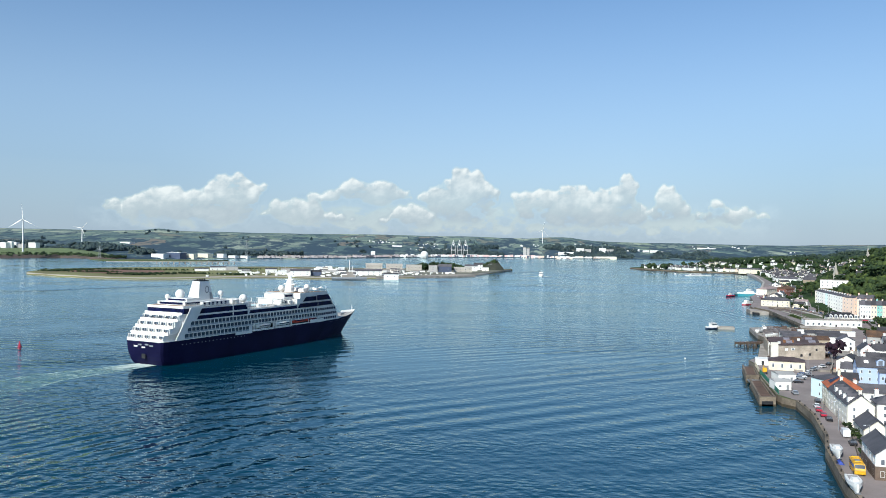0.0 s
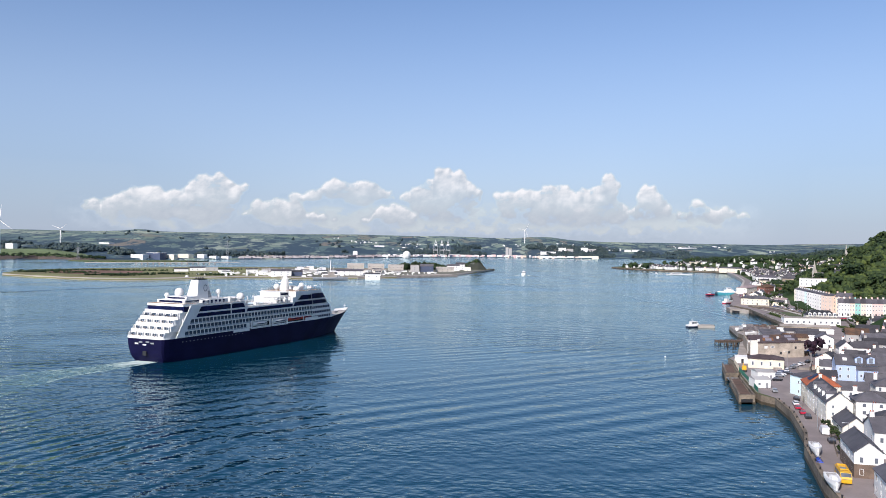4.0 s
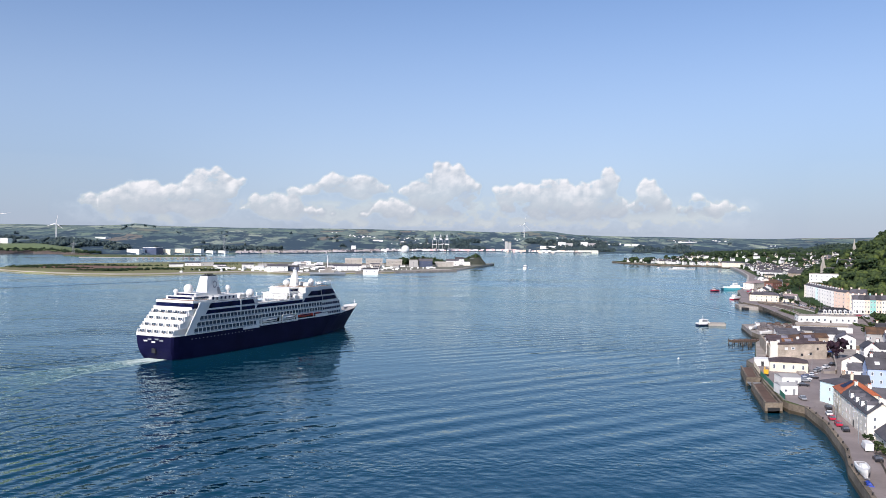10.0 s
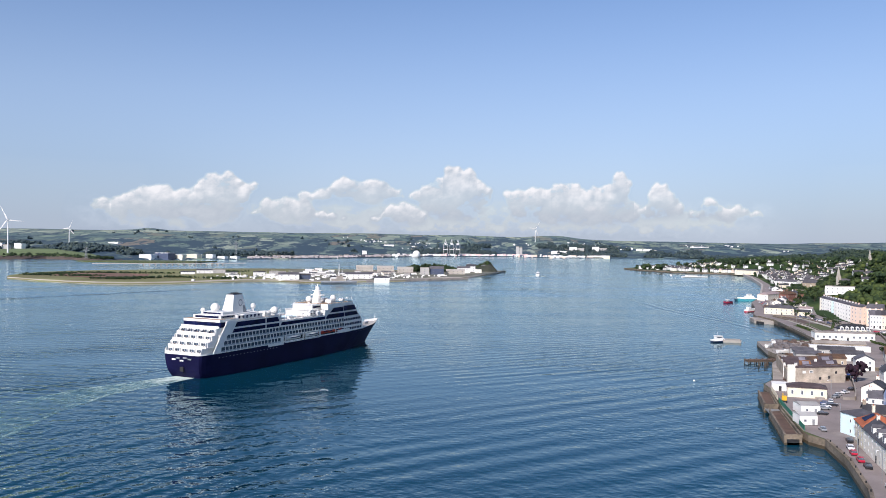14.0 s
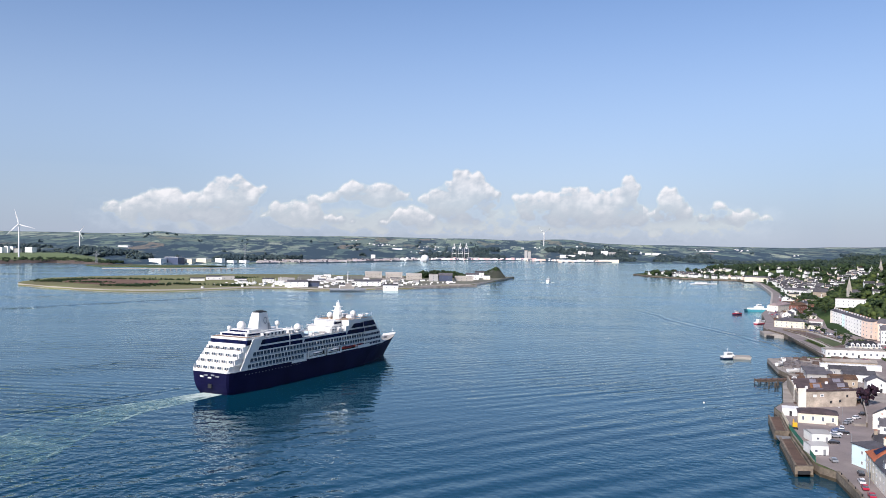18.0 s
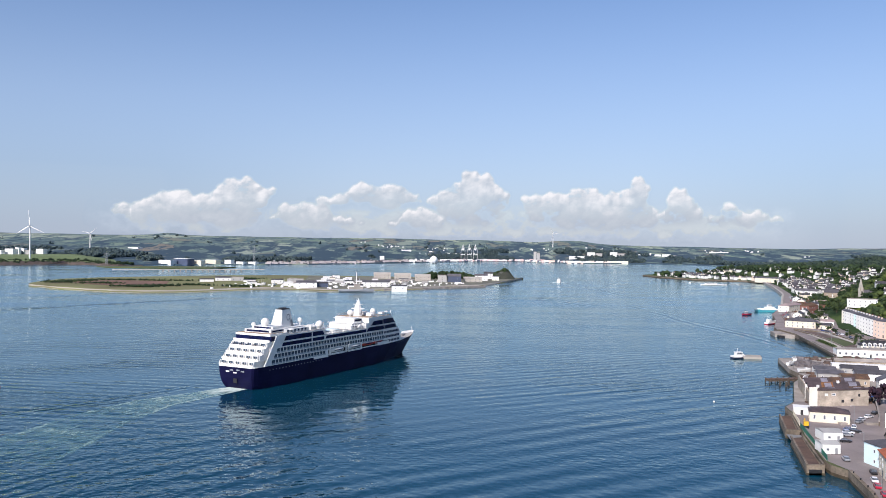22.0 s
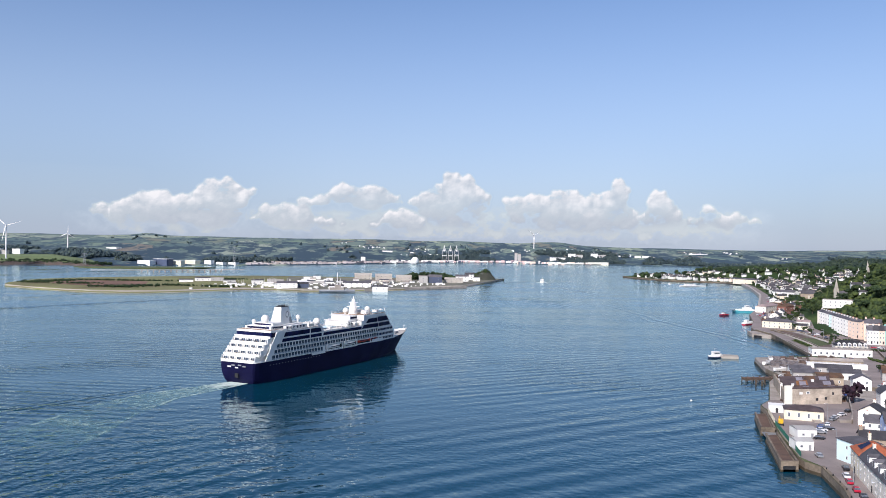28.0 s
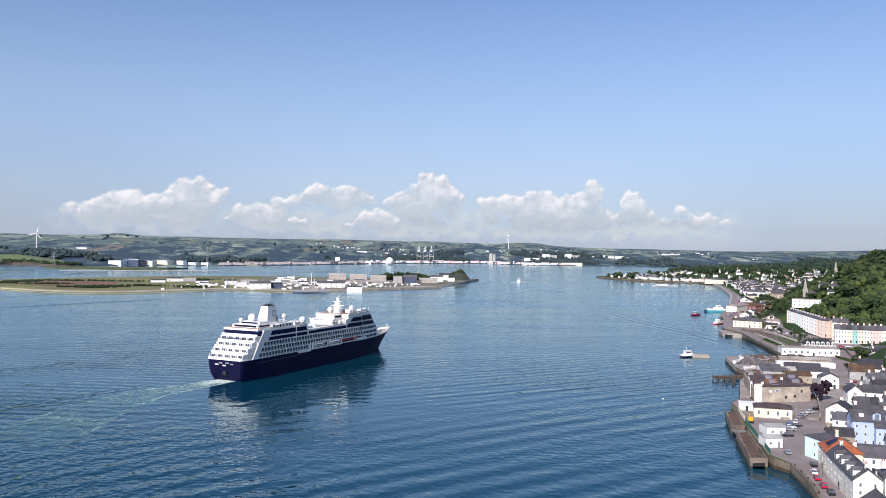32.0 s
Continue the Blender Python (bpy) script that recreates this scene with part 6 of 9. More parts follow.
pier_a = pier("pier_near", [(117.3, 296.9), (123.3, 296.9), (134.6, 339.5), (129.4, 338)], "stone pier with walled brown deck")
pier_b = pier("pier_far", [(131.6, 348.6), (136.6, 347), (147, 379.5), (141.2, 378.4)], "stone pier end with walled brown deck")
part("link", Geo().prism([(129.9, 338.2), (135, 339.6), (137, 347), (132.0, 348.4)], 1.2, 1.6), GREY, pier_a, "low dark link between the pier parts")
for p, (a, b, c, d) in ((pier_a, ((117.9, 297.7), (122.4, 297.7), (133.6, 338.6), (129.7, 337.4))), (pier_b, ((132.3, 349.2), (136, 348), (146, 378.6), (141.6, 377.6)))):
    part("deck", Geo().prism([a, b, c, d], 2.6, 2.66), BROWN_DECK, p, "brown weathered deck")
    for (x0, y0), (x1, y1), out in ((a, d, -0.6), (b, c, 0.3)):
        part("parapet", Geo().prism([(x0 + out, y0 - 0.7), (x0 + out + 0.7, y0 - 0.7), (x1 + out + 0.7, y1 + 0.6), (x1 + out, y1 + 0.6)], 2.6, 3.5), QUAY, p, "pale stone parapet")
    part("end_wall", Geo().prism([(a[0] - 0.5, a[1] - 0.8), (b[0] + 0.9, b[1] - 0.8), (b[0] + 0.9, b[1]), (a[0] - 0.4, a[1])], 2.6, 3.5), QUAY, p)
    part("opening", Geo().box(a[0] + 0.2, b[0] - 0.1, a[1] - 0.95, a[1] - 0.4, -1.0, 1.9), BLACK, p, "dark opening in the pier end")
    part("weed_band", Geo().prism([(a[0] - 0.75, a[1] - 0.95), (b[0] + 1.0, b[1] - 0.95), (c[0] + 0.9, c[1] + 0.9), (d[0] - 0.55, d[1] + 0.9)], -1.8, 0.7), WEED, p, "dark weed at the waterline")


def fence(name, a, b, hgt, mat, label, gap=2.5):
    dx, dy = b[0] - a[0], b[1] - a[1]
    w = math.hypot(dx, dy)
    f = thing(name, pose(a[0], a[1], QZ, 0, 0, math.degrees(math.atan2(dy, dx))), label, "fence")
    n = int(w / gap)
    post = Geo().box(-0.06, 0.06, -0.06, 0.06, 0, hgt).mesh("post", mat)
    sheet = Geo().box(0.08, w / n - 0.08, -0.03, 0.03, 0.1, hgt - 0.1).mesh("panel", mat)
    for i in range(n + 1):
        piece("post", post, f, w * i / n, 0, 0)
        if i < n:
            piece("panel", sheet, f, w * i / n, 0, 0)
    return f


fence("fence", (139.2, 352.5), (126.6, 302.5), 2.0, surface("green_fence_paint", (0.03, 0.20, 0.13), 0.6), "green panel fence along the pier edge")
fence("hoarding", (146.5, 377), (140.2, 356), 2.2, WALLS["cream"], "yellowish boundary wall at the pier head")


# ---- timber jetty, dock, station, promenade ----
def jetty(a, b, width, label):
    dx, dy = b[0] - a[0], b[1] - a[1]
    w = math.hypot(dx, dy)
    j = thing("jetty", pose(a[0], a[1], 0, 0, 0, math.degrees(math.atan2(dy, dx))), label, "jetty")
    n = int(w / 0.9)
    plank = Geo().box(0.04, w / n - 0.04, 0, width, 1.9, 2.1).mesh("plank", BROWN_DECK)
    for i in range(n):
        piece("plank", plank, j, w * i / n, 0, 0)
    pile = Geo().tube((0, 0, -2), (0, 0, 2.6), 0.28).mesh("timber_post", BARK)
    for i in range(0, n + 1, 4):
        for y in (0.2, width - 0.2):
            piece("timber_post", pile, j, w * i / n, y, 0)
    part("beam", Geo().box(0, w, 0.05, width - 0.05, 0.9, 1.88), BARK, j)
    return j


jetty((176, 477.5), (198, 482), 4.5, "brown weathered timber jetty on piles")
for x, y in ((178.5, 470), (183.5, 470.5), (180.5, 466.5)):
    d = thing("mooring_dolphin", pose(x, y, 0), "cluster of old timber mooring piles in the water", "mooring piles", "mooring piles")
    for k in range(3):
        part("timber_post", Geo().tube((k * 0.5 - 0.5, (k % 2) * 0.5, -2), (k * 0.2 - 0.2, 0.2, 3.2 - 0.4 * k), 0.24, 0.2), BARK, d)
dockhead = tagged(Geo().prism([(199, 507), (216, 513), (226, 559), (212, 556)], -2, QZ).make("dock_head", CONCRETE), "stained concrete dock head", "dock", kind="structure")
part("weed_band", Geo().prism([(198.8, 506.8), (216.2, 512.8), (226.2, 559.3), (211.8, 556.2)], -1.8, 0.9), WEED, dockhead)
part("dark_opening", Geo().box(200.5, 212, 507, 511.6, -1, 2.0), BLACK, dockhead)

# low sheds and canopies on the dock
house((227, 514), (258.5, 504), 5, 2.6, 0.3, "white", "flat", rows=1, front=0, ends=0, chimneys=0, roof_mat=WALLS["white"], label="long low white platform canopy", name="platform_canopy", category="canopy", door=False)
house((233.5, 524), (262, 515.5), 7, 3.2, 1.0, "stone", "along", rows=1, front=8, ends=1, chimneys=0, roof_mat=CONCRETE, label="long low stone goods shed", name="goods_shed", category="shed", door=False)
house((199, 470), (212, 467), 9, 3.6, 1.2, "grey", "along", rows=1, front=3, ends=1, chimneys=0, label="grey dock shed with a dark roof", name="dock_shed", category="shed")
house((204, 452), (216, 449), 12, 4.0, 1.4, "stone", "along", rows=1, front=3, ends=2, chimneys=0, roof_mat=RUST_ROOF, label="stone dock shed with a rusted roof", name="dock_shed", category="shed")
house((205, 488), (216, 485), 8, 3.2, 1.2, "white", "along", rows=1, front=3, ends=1, chimneys=0, label="white dock store with a dark roof", name="dock_store", category="store")
house((222, 492), (240, 486), 8, 3.4, 1.4, "grey", "along", rows=1, front=4, ends=1, chimneys=0, label="grey dock shed with a dark roof", name="dock_shed", category="shed")
house((219, 470), (234, 465), 9, 3.8, 1.6, "white", "along", rows=1, front=4, ends=1, chimneys=0, label="white store with a slate roof", name="dock_store", category="store")
# the railway station: long white front, dark roof with white dormers
house((254.8, 566.2), (291, 558.4), 11, 4.8, 0.5, "white", "flat", rows=1, front=10, ends=2, chimneys=0, roof_mat=CONCRETE, label="long white station building facing the dock", name="station", category="station", win=(1.4, 1.6))
house((276, 577.5), (296, 573), 9, 6.2, 3.2, "pale", "hip", rows=2, front=6, ends=2, chimneys=0, roof_mat=DARK, label="ivory station wing with a dark hipped roof", name="station_wing", category="station")
for i in range(6):
    x, y = 278 + i * 3.2, 577 - i * 0.72
    d = thing("roof_dormer", pose(x, y - 0.9, QZ + 5.4, 0, 0, -12.7), "white gabled dormer on the station roof", "dormer", "dormers on the station roof")
    part("front", Geo().add([(-1, 0, 0), (1, 0, 0), (1, 0, 2), (0, 0, 2.8), (-1, 0, 2), (-1, 2.4, 0), (1, 2.4, 0), (1, 2.4, 2), (0, 2.4, 2.8), (-1, 2.4, 2)], [(0, 1, 2, 3, 4), (1, 6, 7, 2), (0, 4, 9, 5), (2, 7, 8, 3), (3, 8, 9, 4)]), WALLS["white"], d)
    part("pane", Geo().box(-0.6, 0.6, -0.06, 0.02, 0.5, 1.9), PANE, d)

# promenade house, sea wall, lawn
house((302, 764.5), (323, 750), 10, 6, 2.6, "cream", "hip", rows=2, front=6, ends=2, chimneys=1, label="cream promenade house with a dark hipped roof", name="promenade_house")
lawn = Geo().prism([(274, 612), (300, 634), (316, 668), (300, 676), (282, 660)], QZ + 0.1, QZ + 0.16)
tagged(lawn.make("lawn", GRASS), "small green lawn on the promenade", "lawn", kind="structure")
for a, b in (((283, 697), (254, 567)), ((284, 735), (283, 697)), ((300, 742), (330, 690)), ((330, 690), (322, 660))):
    dx, dy = b[0] - a[0], b[1] - a[1]
    w = math.hypot(dx, dy)
    s = thing("sea_wall", pose(a[0], a[1], QZ, 0, 0, math.degrees(math.atan2(dy, dx))), "low pale stone promenade wall", "wall", "promenade walls")
    part("wall", Geo().box(0, w, 0.2, 0.8, 0, 1.0), QUAY, s)
    part("coping", Geo().box(0, w, 0.1, 0.9, 1.0, 1.15), CONCRETE, s)
slip = tagged(Geo().prism([(272, 712), (283, 698), (288, 730), (277, 735)], -2, QZ - 0.4).make("landing_stage", CONCRETE), "dark concrete landing stage at the promenade", "landing stage", kind="structure")
part("opening", Geo().box(273.2, 281.5, 705, 714, -1, 1.8), BLACK, slip)

# the white crescent and the painted terrace
def terrace_row(a, b, n, depth, eave, rise, z0, z1, colors, label, rows=3, dorm=0, step=0.0):
    for i in range(n):
        p = (a[0] + (b[0] - a[0]) * i / n, a[1] + (b[1] - a[1]) * i / n)
        q = (a[0] + (b[0] - a[0]) * (i + 0.995) / n, a[1] + (b[1] - a[1]) * (i + 0.995) / n)
        # each house may stand turned a little out of the row
        dx, dy, t = q[0] - p[0], q[1] - p[1], radians(step)
        q = (p[0] + dx * math.cos(t) - dy * math.sin(t), p[1] + dx * math.sin(t) + dy * math.cos(t))
        c = colors[i % len(colors)]
        house(p, q, depth, eave, rise, c, "along", z=z0 + (z1 - z0) * i / n, rows=rows, front=2, ends=2 if i in (0, n - 1) else 0, chimneys=1, dormers=dorm,
              label=label % {"white": "white", "pale": "ivory", "cream": "cream", "pink": "pink", "peach": "peach", "green": "sea-green", "blue": "pale blue", "aqua": "pale aqua", "grey": "grey"}[c], group="terraces above the waterfront", name="terrace_house", win=(0.85, 1.35))


terrace_row((365, 790), (333, 662), 14, 9, 12.8, 1.2, 4.4, 5.4, ["pale", "white", "white", "white", "white", "aqua", "white", "white", "white", "white", "white", "white", "peach", "peach"], "tall %s terrace house stepping along the waterfront", rows=4, step=28)
terrace_row((330, 637), (362, 622), 9, 10, 10.4, 3.2, 4.0, 4.4, ["white", "white", "peach", "green", "peach", "pale", "pink", "pink", "pale"], "painted %s terrace house with slate roof", rows=3)
terrace_row((362, 622), (420, 596), 13, 10, 10.4, 3.2, 4.4, 5.0, ["pink", "pale", "aqua", "peach", "white"], "painted %s terrace house with slate roof", rows=3)
house((376, 803), (407, 785), 11, 7.2, 0.5, "white", "flat", z=20, rows=2, front=8, ends=2, chimneys=0, roof_mat=CONCRETE, label="white flat-roofed villa block on the hillside", name="villa_block")
terrace_row((337, 655), (346, 648), 2, 10, 13, 3, 5, 5, ["peach", "peach"], "tall %s corner house of the terrace", rows=4)

# churches
def church(x, y, z, turn, tower, spire, s, length, label):
    c = thing("church", pose(x, y, z, 0, 0, turn), label, "church")
    part("tower", Geo().box(-s, s, -s, s, -3, tower), LIGHT_STONE, c)
    part("spire", Geo().add([(-s, -s, tower), (s, -s, tower), (s, s, tower), (-s, s, tower), (0, 0, tower + spire)], [(0, 1, 4), (1, 2, 4), (2, 3, 4), (3, 0, 4)]), LIGHT_STONE, c, "slender stone spire")
    for dx in (-s, s):
        for dy in (-s, s):
            part("pinnacle", Geo().tube((dx, dy, tower - 1), (dx, dy, tower + 3), 0.4, 0.05, 6), STONE, c)
    part("nave", Geo().box(s, s + length, -5, 5, -3, tower * 0.5).add([(s, -5, tower * 0.5), (s, 5, tower * 0.5), (s, 0, tower * 0.5 + 5), (s + length, -5, tower * 0.5), (s + length, 5, tower * 0.5), (s + length, 0, tower * 0.5 + 5)], [(0, 2, 1), (3, 4, 5)]), STONE, c)
    part("nave_roof", Geo().add([(s, -5.4, tower * 0.5 - 0.3), (s + length, -5.4, tower * 0.5 - 0.3), (s + length, 0, tower * 0.5 + 5.1), (s, 0, tower * 0.5 + 5.1)], [(0, 1, 2, 3)]).add([(s, 5.4, tower * 0.5 - 0.3), (s + length, 5.4, tower * 0.5 - 0.3), (s + length, 0, tower * 0.5 + 5.1), (s, 0, tower * 0.5 + 5.1)], [(3, 2, 1, 0)]), SLATE, c)
    for k in range(3):
        part("lancet_window", Geo().box(s + 3 + 5 * k, s + 4.2 + 5 * k, -5.1, -4.9, 1, 5), PANE, c)
    part("belfry_opening", Geo().box(-s * 0.4, s * 0.4, -s - 0.08, -s + 0.1, tower - 5, tower - 1.5), DARK, c)
    return c


church(458, 940, 19, 12, 10, 14.5, 1.9, 18, "grey stone church with a slender spire among trees")
church(566, 1074, hill_z(566, 1074), 10, 12, 16, 1.8, 14, "distant stone church spire on the wooded ridge")


# ---- trees and woods ----
ICO_V = []
gold = (1 + 5 ** 0.5) / 2
for s1 in (-1, 1):
    for s2 in (-1, 1):
        ICO_V += [(0, s1, s2 * gold), (s1, s2 * gold, 0), (s2 * gold, 0, s1)]
ICO_V = np.array(ICO_V) / math.hypot(1, gold)
ICO_F = []
for i in range(12):
    for j in range(i + 1, 12):
        for k in range(j + 1, 12):
            p, q, r = ICO_V[i], ICO_V[j], ICO_V[k]
            if max(np.linalg.norm(p - q), np.linalg.norm(q - r), np.linalg.norm(p - r)) < 1.1:
                ICO_F.append((i, j, k) if np.dot(np.cross(q - p, r - p), p) > 0 else (i, k, j))
ICO_F = np.array(ICO_F)


def clumps(centres, sizes, rng, jag=0.45, flat=0.8):
    """Ragged little clumps of leaves: vertex and face arrays."""
    n = len(centres)
    jit = 1 + jag * (rng.random((n, 12, 1)) * 2 - 1)
    spin = rng.random(n) * 6.283
    c, s = np.cos(spin)[:, None], np.sin(spin)[:, None]
    base = ICO_V[None] * jit
    x, y = base[..., 0] * c - base[..., 1] * s, base[..., 0] * s + base[..., 1] * c
    v = np.stack([x, y, base[..., 2] * flat], -1) * np.asarray(sizes)[:, None, None] + np.asarray(centres)[:, None, :]
    f = ICO_F[None] + 12 * np.arange(n)[:, None, None]
    return v.reshape(-1, 3), f.reshape(-1, 3)


def array_mesh(name, v, f, mat):
    me = bpy.data.meshes.new(name)
    me.vertices.add(len(v))
    me.vertices.foreach_set("co", np.asarray(v, np.float32).ravel())
    me.loops.add(f.size)
    me.loops.foreach_set("vertex_index", np.asarray(f, np.int32).ravel())
    me.polygons.add(len(f))
    me.polygons.foreach_set("loop_start", np.arange(0, f.size, 3, dtype=np.int32))
    me.materials.append(mat)
    me.update(calc_edges=True)
    return me


rng = np.random.default_rng(7)


def crown_points(n, r, h, rng):
    """Clump centres in an uneven crown of radius r and height h, over z = 0."""
    lobes = [(rng.normal(0, r * 0.42), rng.normal(0, r * 0.42), h * (0.35 + 0.45 * rng.random()), r * (0.42 + 0.25 * rng.random())) for _ in range(6)]
    pts, sz = [], []
    for i in range(n):
        x, y, z, s = lobes[i % 6]
        d = rng.normal(size=3)
        d /= np.linalg.norm(d)
        d[2] = abs(d[2]) * 0.9 - 0.15 if rng.random() < 0.8 else d[2]
        pts.append((x + d[0] * s, y + d[1] * s, z + d[2] * s * 0.8))
        sz.append(r * (0.13 + 0.12 * rng.random()))
    return pts, sz


def tree_kind(r, h, mat, n=110):
    pts, sz = crown_points(n, r, h, rng)
    crown = array_mesh("crown", *clumps([(x, y, z + h * 0.22) for x, y, z in pts], sz, rng), mat)
    g = Geo().tube((0, 0, -1.5), (0.1, 0, h * 0.5), r * 0.07, r * 0.04, 7)
    for k in range(4):
        a = k * 1.7
        g.tube((0.05, 0, h * (0.25 + 0.06 * k)), (math.cos(a) * r * 0.55, math.sin(a) * r * 0.55, h * (0.55 + 0.06 * k)), r * 0.03, r * 0.012, 5)
    return crown, g.mesh("trunk", BARK)


TREES = [tree_kind(5.2, 11, LEAF), tree_kind(6.4, 12.5, LEAF), tree_kind(4.2, 8.5, LEAF), tree_kind(5.6, 13, LEAF_DARK)]
COPPER = tree_kind(6.0, 11, LEAF_COPPER, 130)


def tree(kind, x, y, z, s=1.0, turn=0.0, label="broad green leafy tree on the hillside", group="trees on the hillside"):
    t = thing("tree", pose(x, y, z, 0, 0, turn), label, "tree", group)
    t.scale = (s, s, s)
    piece("crown", kind[0], t)
    piece("trunk", kind[1], t)
    return t


def in_view(x, y, wide=33.5):
    a = math.degrees(math.atan2(x, y))
    return -33 < a < wide


# grassy gaps in the woods of the hill: place, half width, half length
CLEARINGS = [(430, 825, 10, 28), (486, 950, 12, 34), (512, 905, 8, 20), (412, 742, 7, 20), (560, 1040, 15, 34), (545, 985, 10, 22)]


def in_clearing(x, y):
    return any(abs(x - p - 0.5 * (y - q)) < w and abs(y - q) < h for p, q, w, h in CLEARINGS)


# single trees along the foot of the hill and in the town
spots = []
tries = 0
while len(spots) < 230 and tries < 20000:
    tries += 1
    y = 560 + rng.random() ** 1.3 * 620
    x = shore_x(y) + 60 + rng.random() * 190
    near = lerp(y, [(0, 95), (450, 90), (620, 104), (760, 90), (1000, 62), (1400, 120)])
    if x - shore_x(y) < near or not in_view(x, y):
        continue
    if 362 < x < 418 and 760 < y < 828 or 415 < x < 500 and 850 < y < 965:
        continue
    if not in_clearing(x, y) and all((x - a) ** 2 + (y - b) ** 2 > 42 for a, b in spots):
        spots.append((x, y))
for i, (x, y) in enumerate(spots):
    tree(TREES[int(rng.integers(0, 4))], x, y, hill_z(x, y) - 0.3, 0.75 + 0.5 * rng.random(), rng.random() * 360)
for x, y, s, k in ((281.5, 519.3, 0.95, 0), (276, 510, 0.6, 2), (288, 526, 0.6, 2), (262, 498, 0.45, 2), (300, 622, 0.5, 2), (419, 920, 1.1, 1), (428, 910, 1.0, 0), (412, 900, 0.9, 2), (405, 885, 0.8, 0), (352, 820, 0.6, 2)):
    tree(TREES[k], x, y, max(QZ, hill_z(x, y)) - 0.2, s, 40 * x, "round green tree beside the houses", "trees in the town")
beech = tree(COPPER, 196.2, 401.5, QZ - 2, 0.8, 20, "dark purple copper beech beside the warehouse", "trees in the town")
beech.scale = (0.6, 0.6, 0.9)
for x, y, s in ((110.1, 209.4, 0.13), (109.8, 212.0, 0.12), (119.6, 235.0, 0.14), (117.8, 229.3, 0.14), (117.6, 226.0, 0.12), (121.2, 241.2, 0.15), (112.6, 214.8, 0.12), (114.8, 219.5, 0.14)):
    tree(TREES[2], x + 1.0, y, QZ, s * 1.9, 100 * x, "small round garden shrub by the quay road", "garden shrubs")

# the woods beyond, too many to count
# Leaf green shifted to blue-grey, so the far haze lies in the colour.
FAR_LEAF_HAZED = leaf_mat("hazed_far_foliage", (0.030, 0.055, 0.068), (0.055, 0.088, 0.096), 0.02)
def woods(name, n, pick, size, per, mat, label, seed):
    r = np.random.default_rng(seed)
    cs, ss, made, tried = [], [], 0, 0
    while made < n and tried < n * 40:
        tried += 1
        p = pick(r)
        if p is None:
            continue
        x, y, z = p
        made += 1
        s = size * (0.7 + 0.6 * r.random())
        for _ in range(per):
            d = r.normal(size=3)
            d /= np.linalg.norm(d)
            cs.append((x + d[0] * s * 0.62, y + d[1] * s * 0.62, z + s * 0.75 + d[2] * s * 0.55))
            ss.append(s * (0.3 + 0.28 * r.random()))
    ob = new(name, array_mesh(name, *clumps(cs, ss, r), mat))
    return tagged(ob, label, "woods", kind="stuff")


DOTTED = [(512, 981, -20), (560, 1080, -35), (620, 1180, -30), (699, 1488, -25), (600, 1010, -15), (660, 1300, -30), (720, 1380, -35), (548, 900, -20), (760, 1560, -30), (820, 1650, -20), (640, 1120, -20), (700, 1240, -20), (780, 1420, -25), (860, 1600, -25), (690, 1180, -15), (750, 1330, -20)]


def pick_hill(r):
    y = 600 + r.random() * 2050
    x = shore_x(y) + 40 + r.random() ** 1.2 * (760 if y < 1500 else 1150)
    u = x - shore_x(y)
    near = lerp(y, [(600, 100), (760, 80), (1000, 70), (1300, 150), (1600, 270), (1900, 330), (2200, 200), (2700, 40)])
    if u < near or not in_view(x, y, 34):
        return None
    if 362 < x < 418 and 760 < y < 830 or 420 < x < 500 and 850 < y < 965:
        return None
    if any(abs(x - p - 0.45 * (y - q)) < 11 and -45 < y - q < 12 for p, q, _ in DOTTED):
        return None
    if in_clearing(x, y):
        return None
    if y > 1150 and noise.noise(Vector((x * 0.008, y * 0.008, 9))) < -0.3:
        return None
    return (x, y, hill_z(x, y) - 0.5)


woods("hillside_woods", 2900, lambda r: (lambda p: p if p and p[1] < 1120 else None)(pick_hill(r)), 5.2, 13, LEAF, "dense green woods over the hillside", 11)
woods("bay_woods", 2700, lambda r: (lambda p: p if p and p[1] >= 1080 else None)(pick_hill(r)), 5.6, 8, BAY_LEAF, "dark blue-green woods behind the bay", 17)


def pick_garden(r):
    y = 960 + r.random() * 820
    return (lambda x: (x, y, hill_z(x, y) - 0.5))(shore_x(y) + 17 + r.random() * 180)


woods("bay_gardens", 620, pick_garden, 4.0, 8, LEAF_DARK, "dark garden trees between the houses of the bay", 18)


def pick_point(r):
    y = 1700 + r.random() * 420
    x = shore_x(y) + 12 + r.random() * 300
    if x - shore_x(y) < 190 and r.random() < 0.86:
        return None
    return (x, y, hill_z(x, y) - 0.5)


woods("point_woods", 330, pick_point, 7.5, 10, LEAF_DARK, "dark trees over the wooded point", 12)


def far_z(a, r):
    """Height of the far land at an angle and a range."""
    r0 = lerp(a, FAR_SHORE)
    k = (r - r0) / (4780 - r0)
    x, y = r * math.sin(radians(a)), r * math.cos(radians(a)) + 15
    low = lerp(a, [(-60, 26), (-30, 30), (-24, 26), (-20, 16), (-8, 10), (4, 8), (60, 10)])
    ridge = lerp(a, RIDGE)
    z = lerp(k, [(0, -1), (0.004, 3.5), (0.07, low * 0.55), (0.2, low), (0.45, 0.45 * ridge), (0.8, 0.86 * ridge), (1, ridge)])
    z += noise.noise(Vector((x * 0.0016, y * 0.0022, 0))) * 18 * min(1, k * 2.2) * (1 - 0.7 * k) + noise.noise(Vector((x * 0.006, y * 0.006, 5))) * 5 * min(1, k * 2) * (1 - 0.6 * k)
    return x, y, z


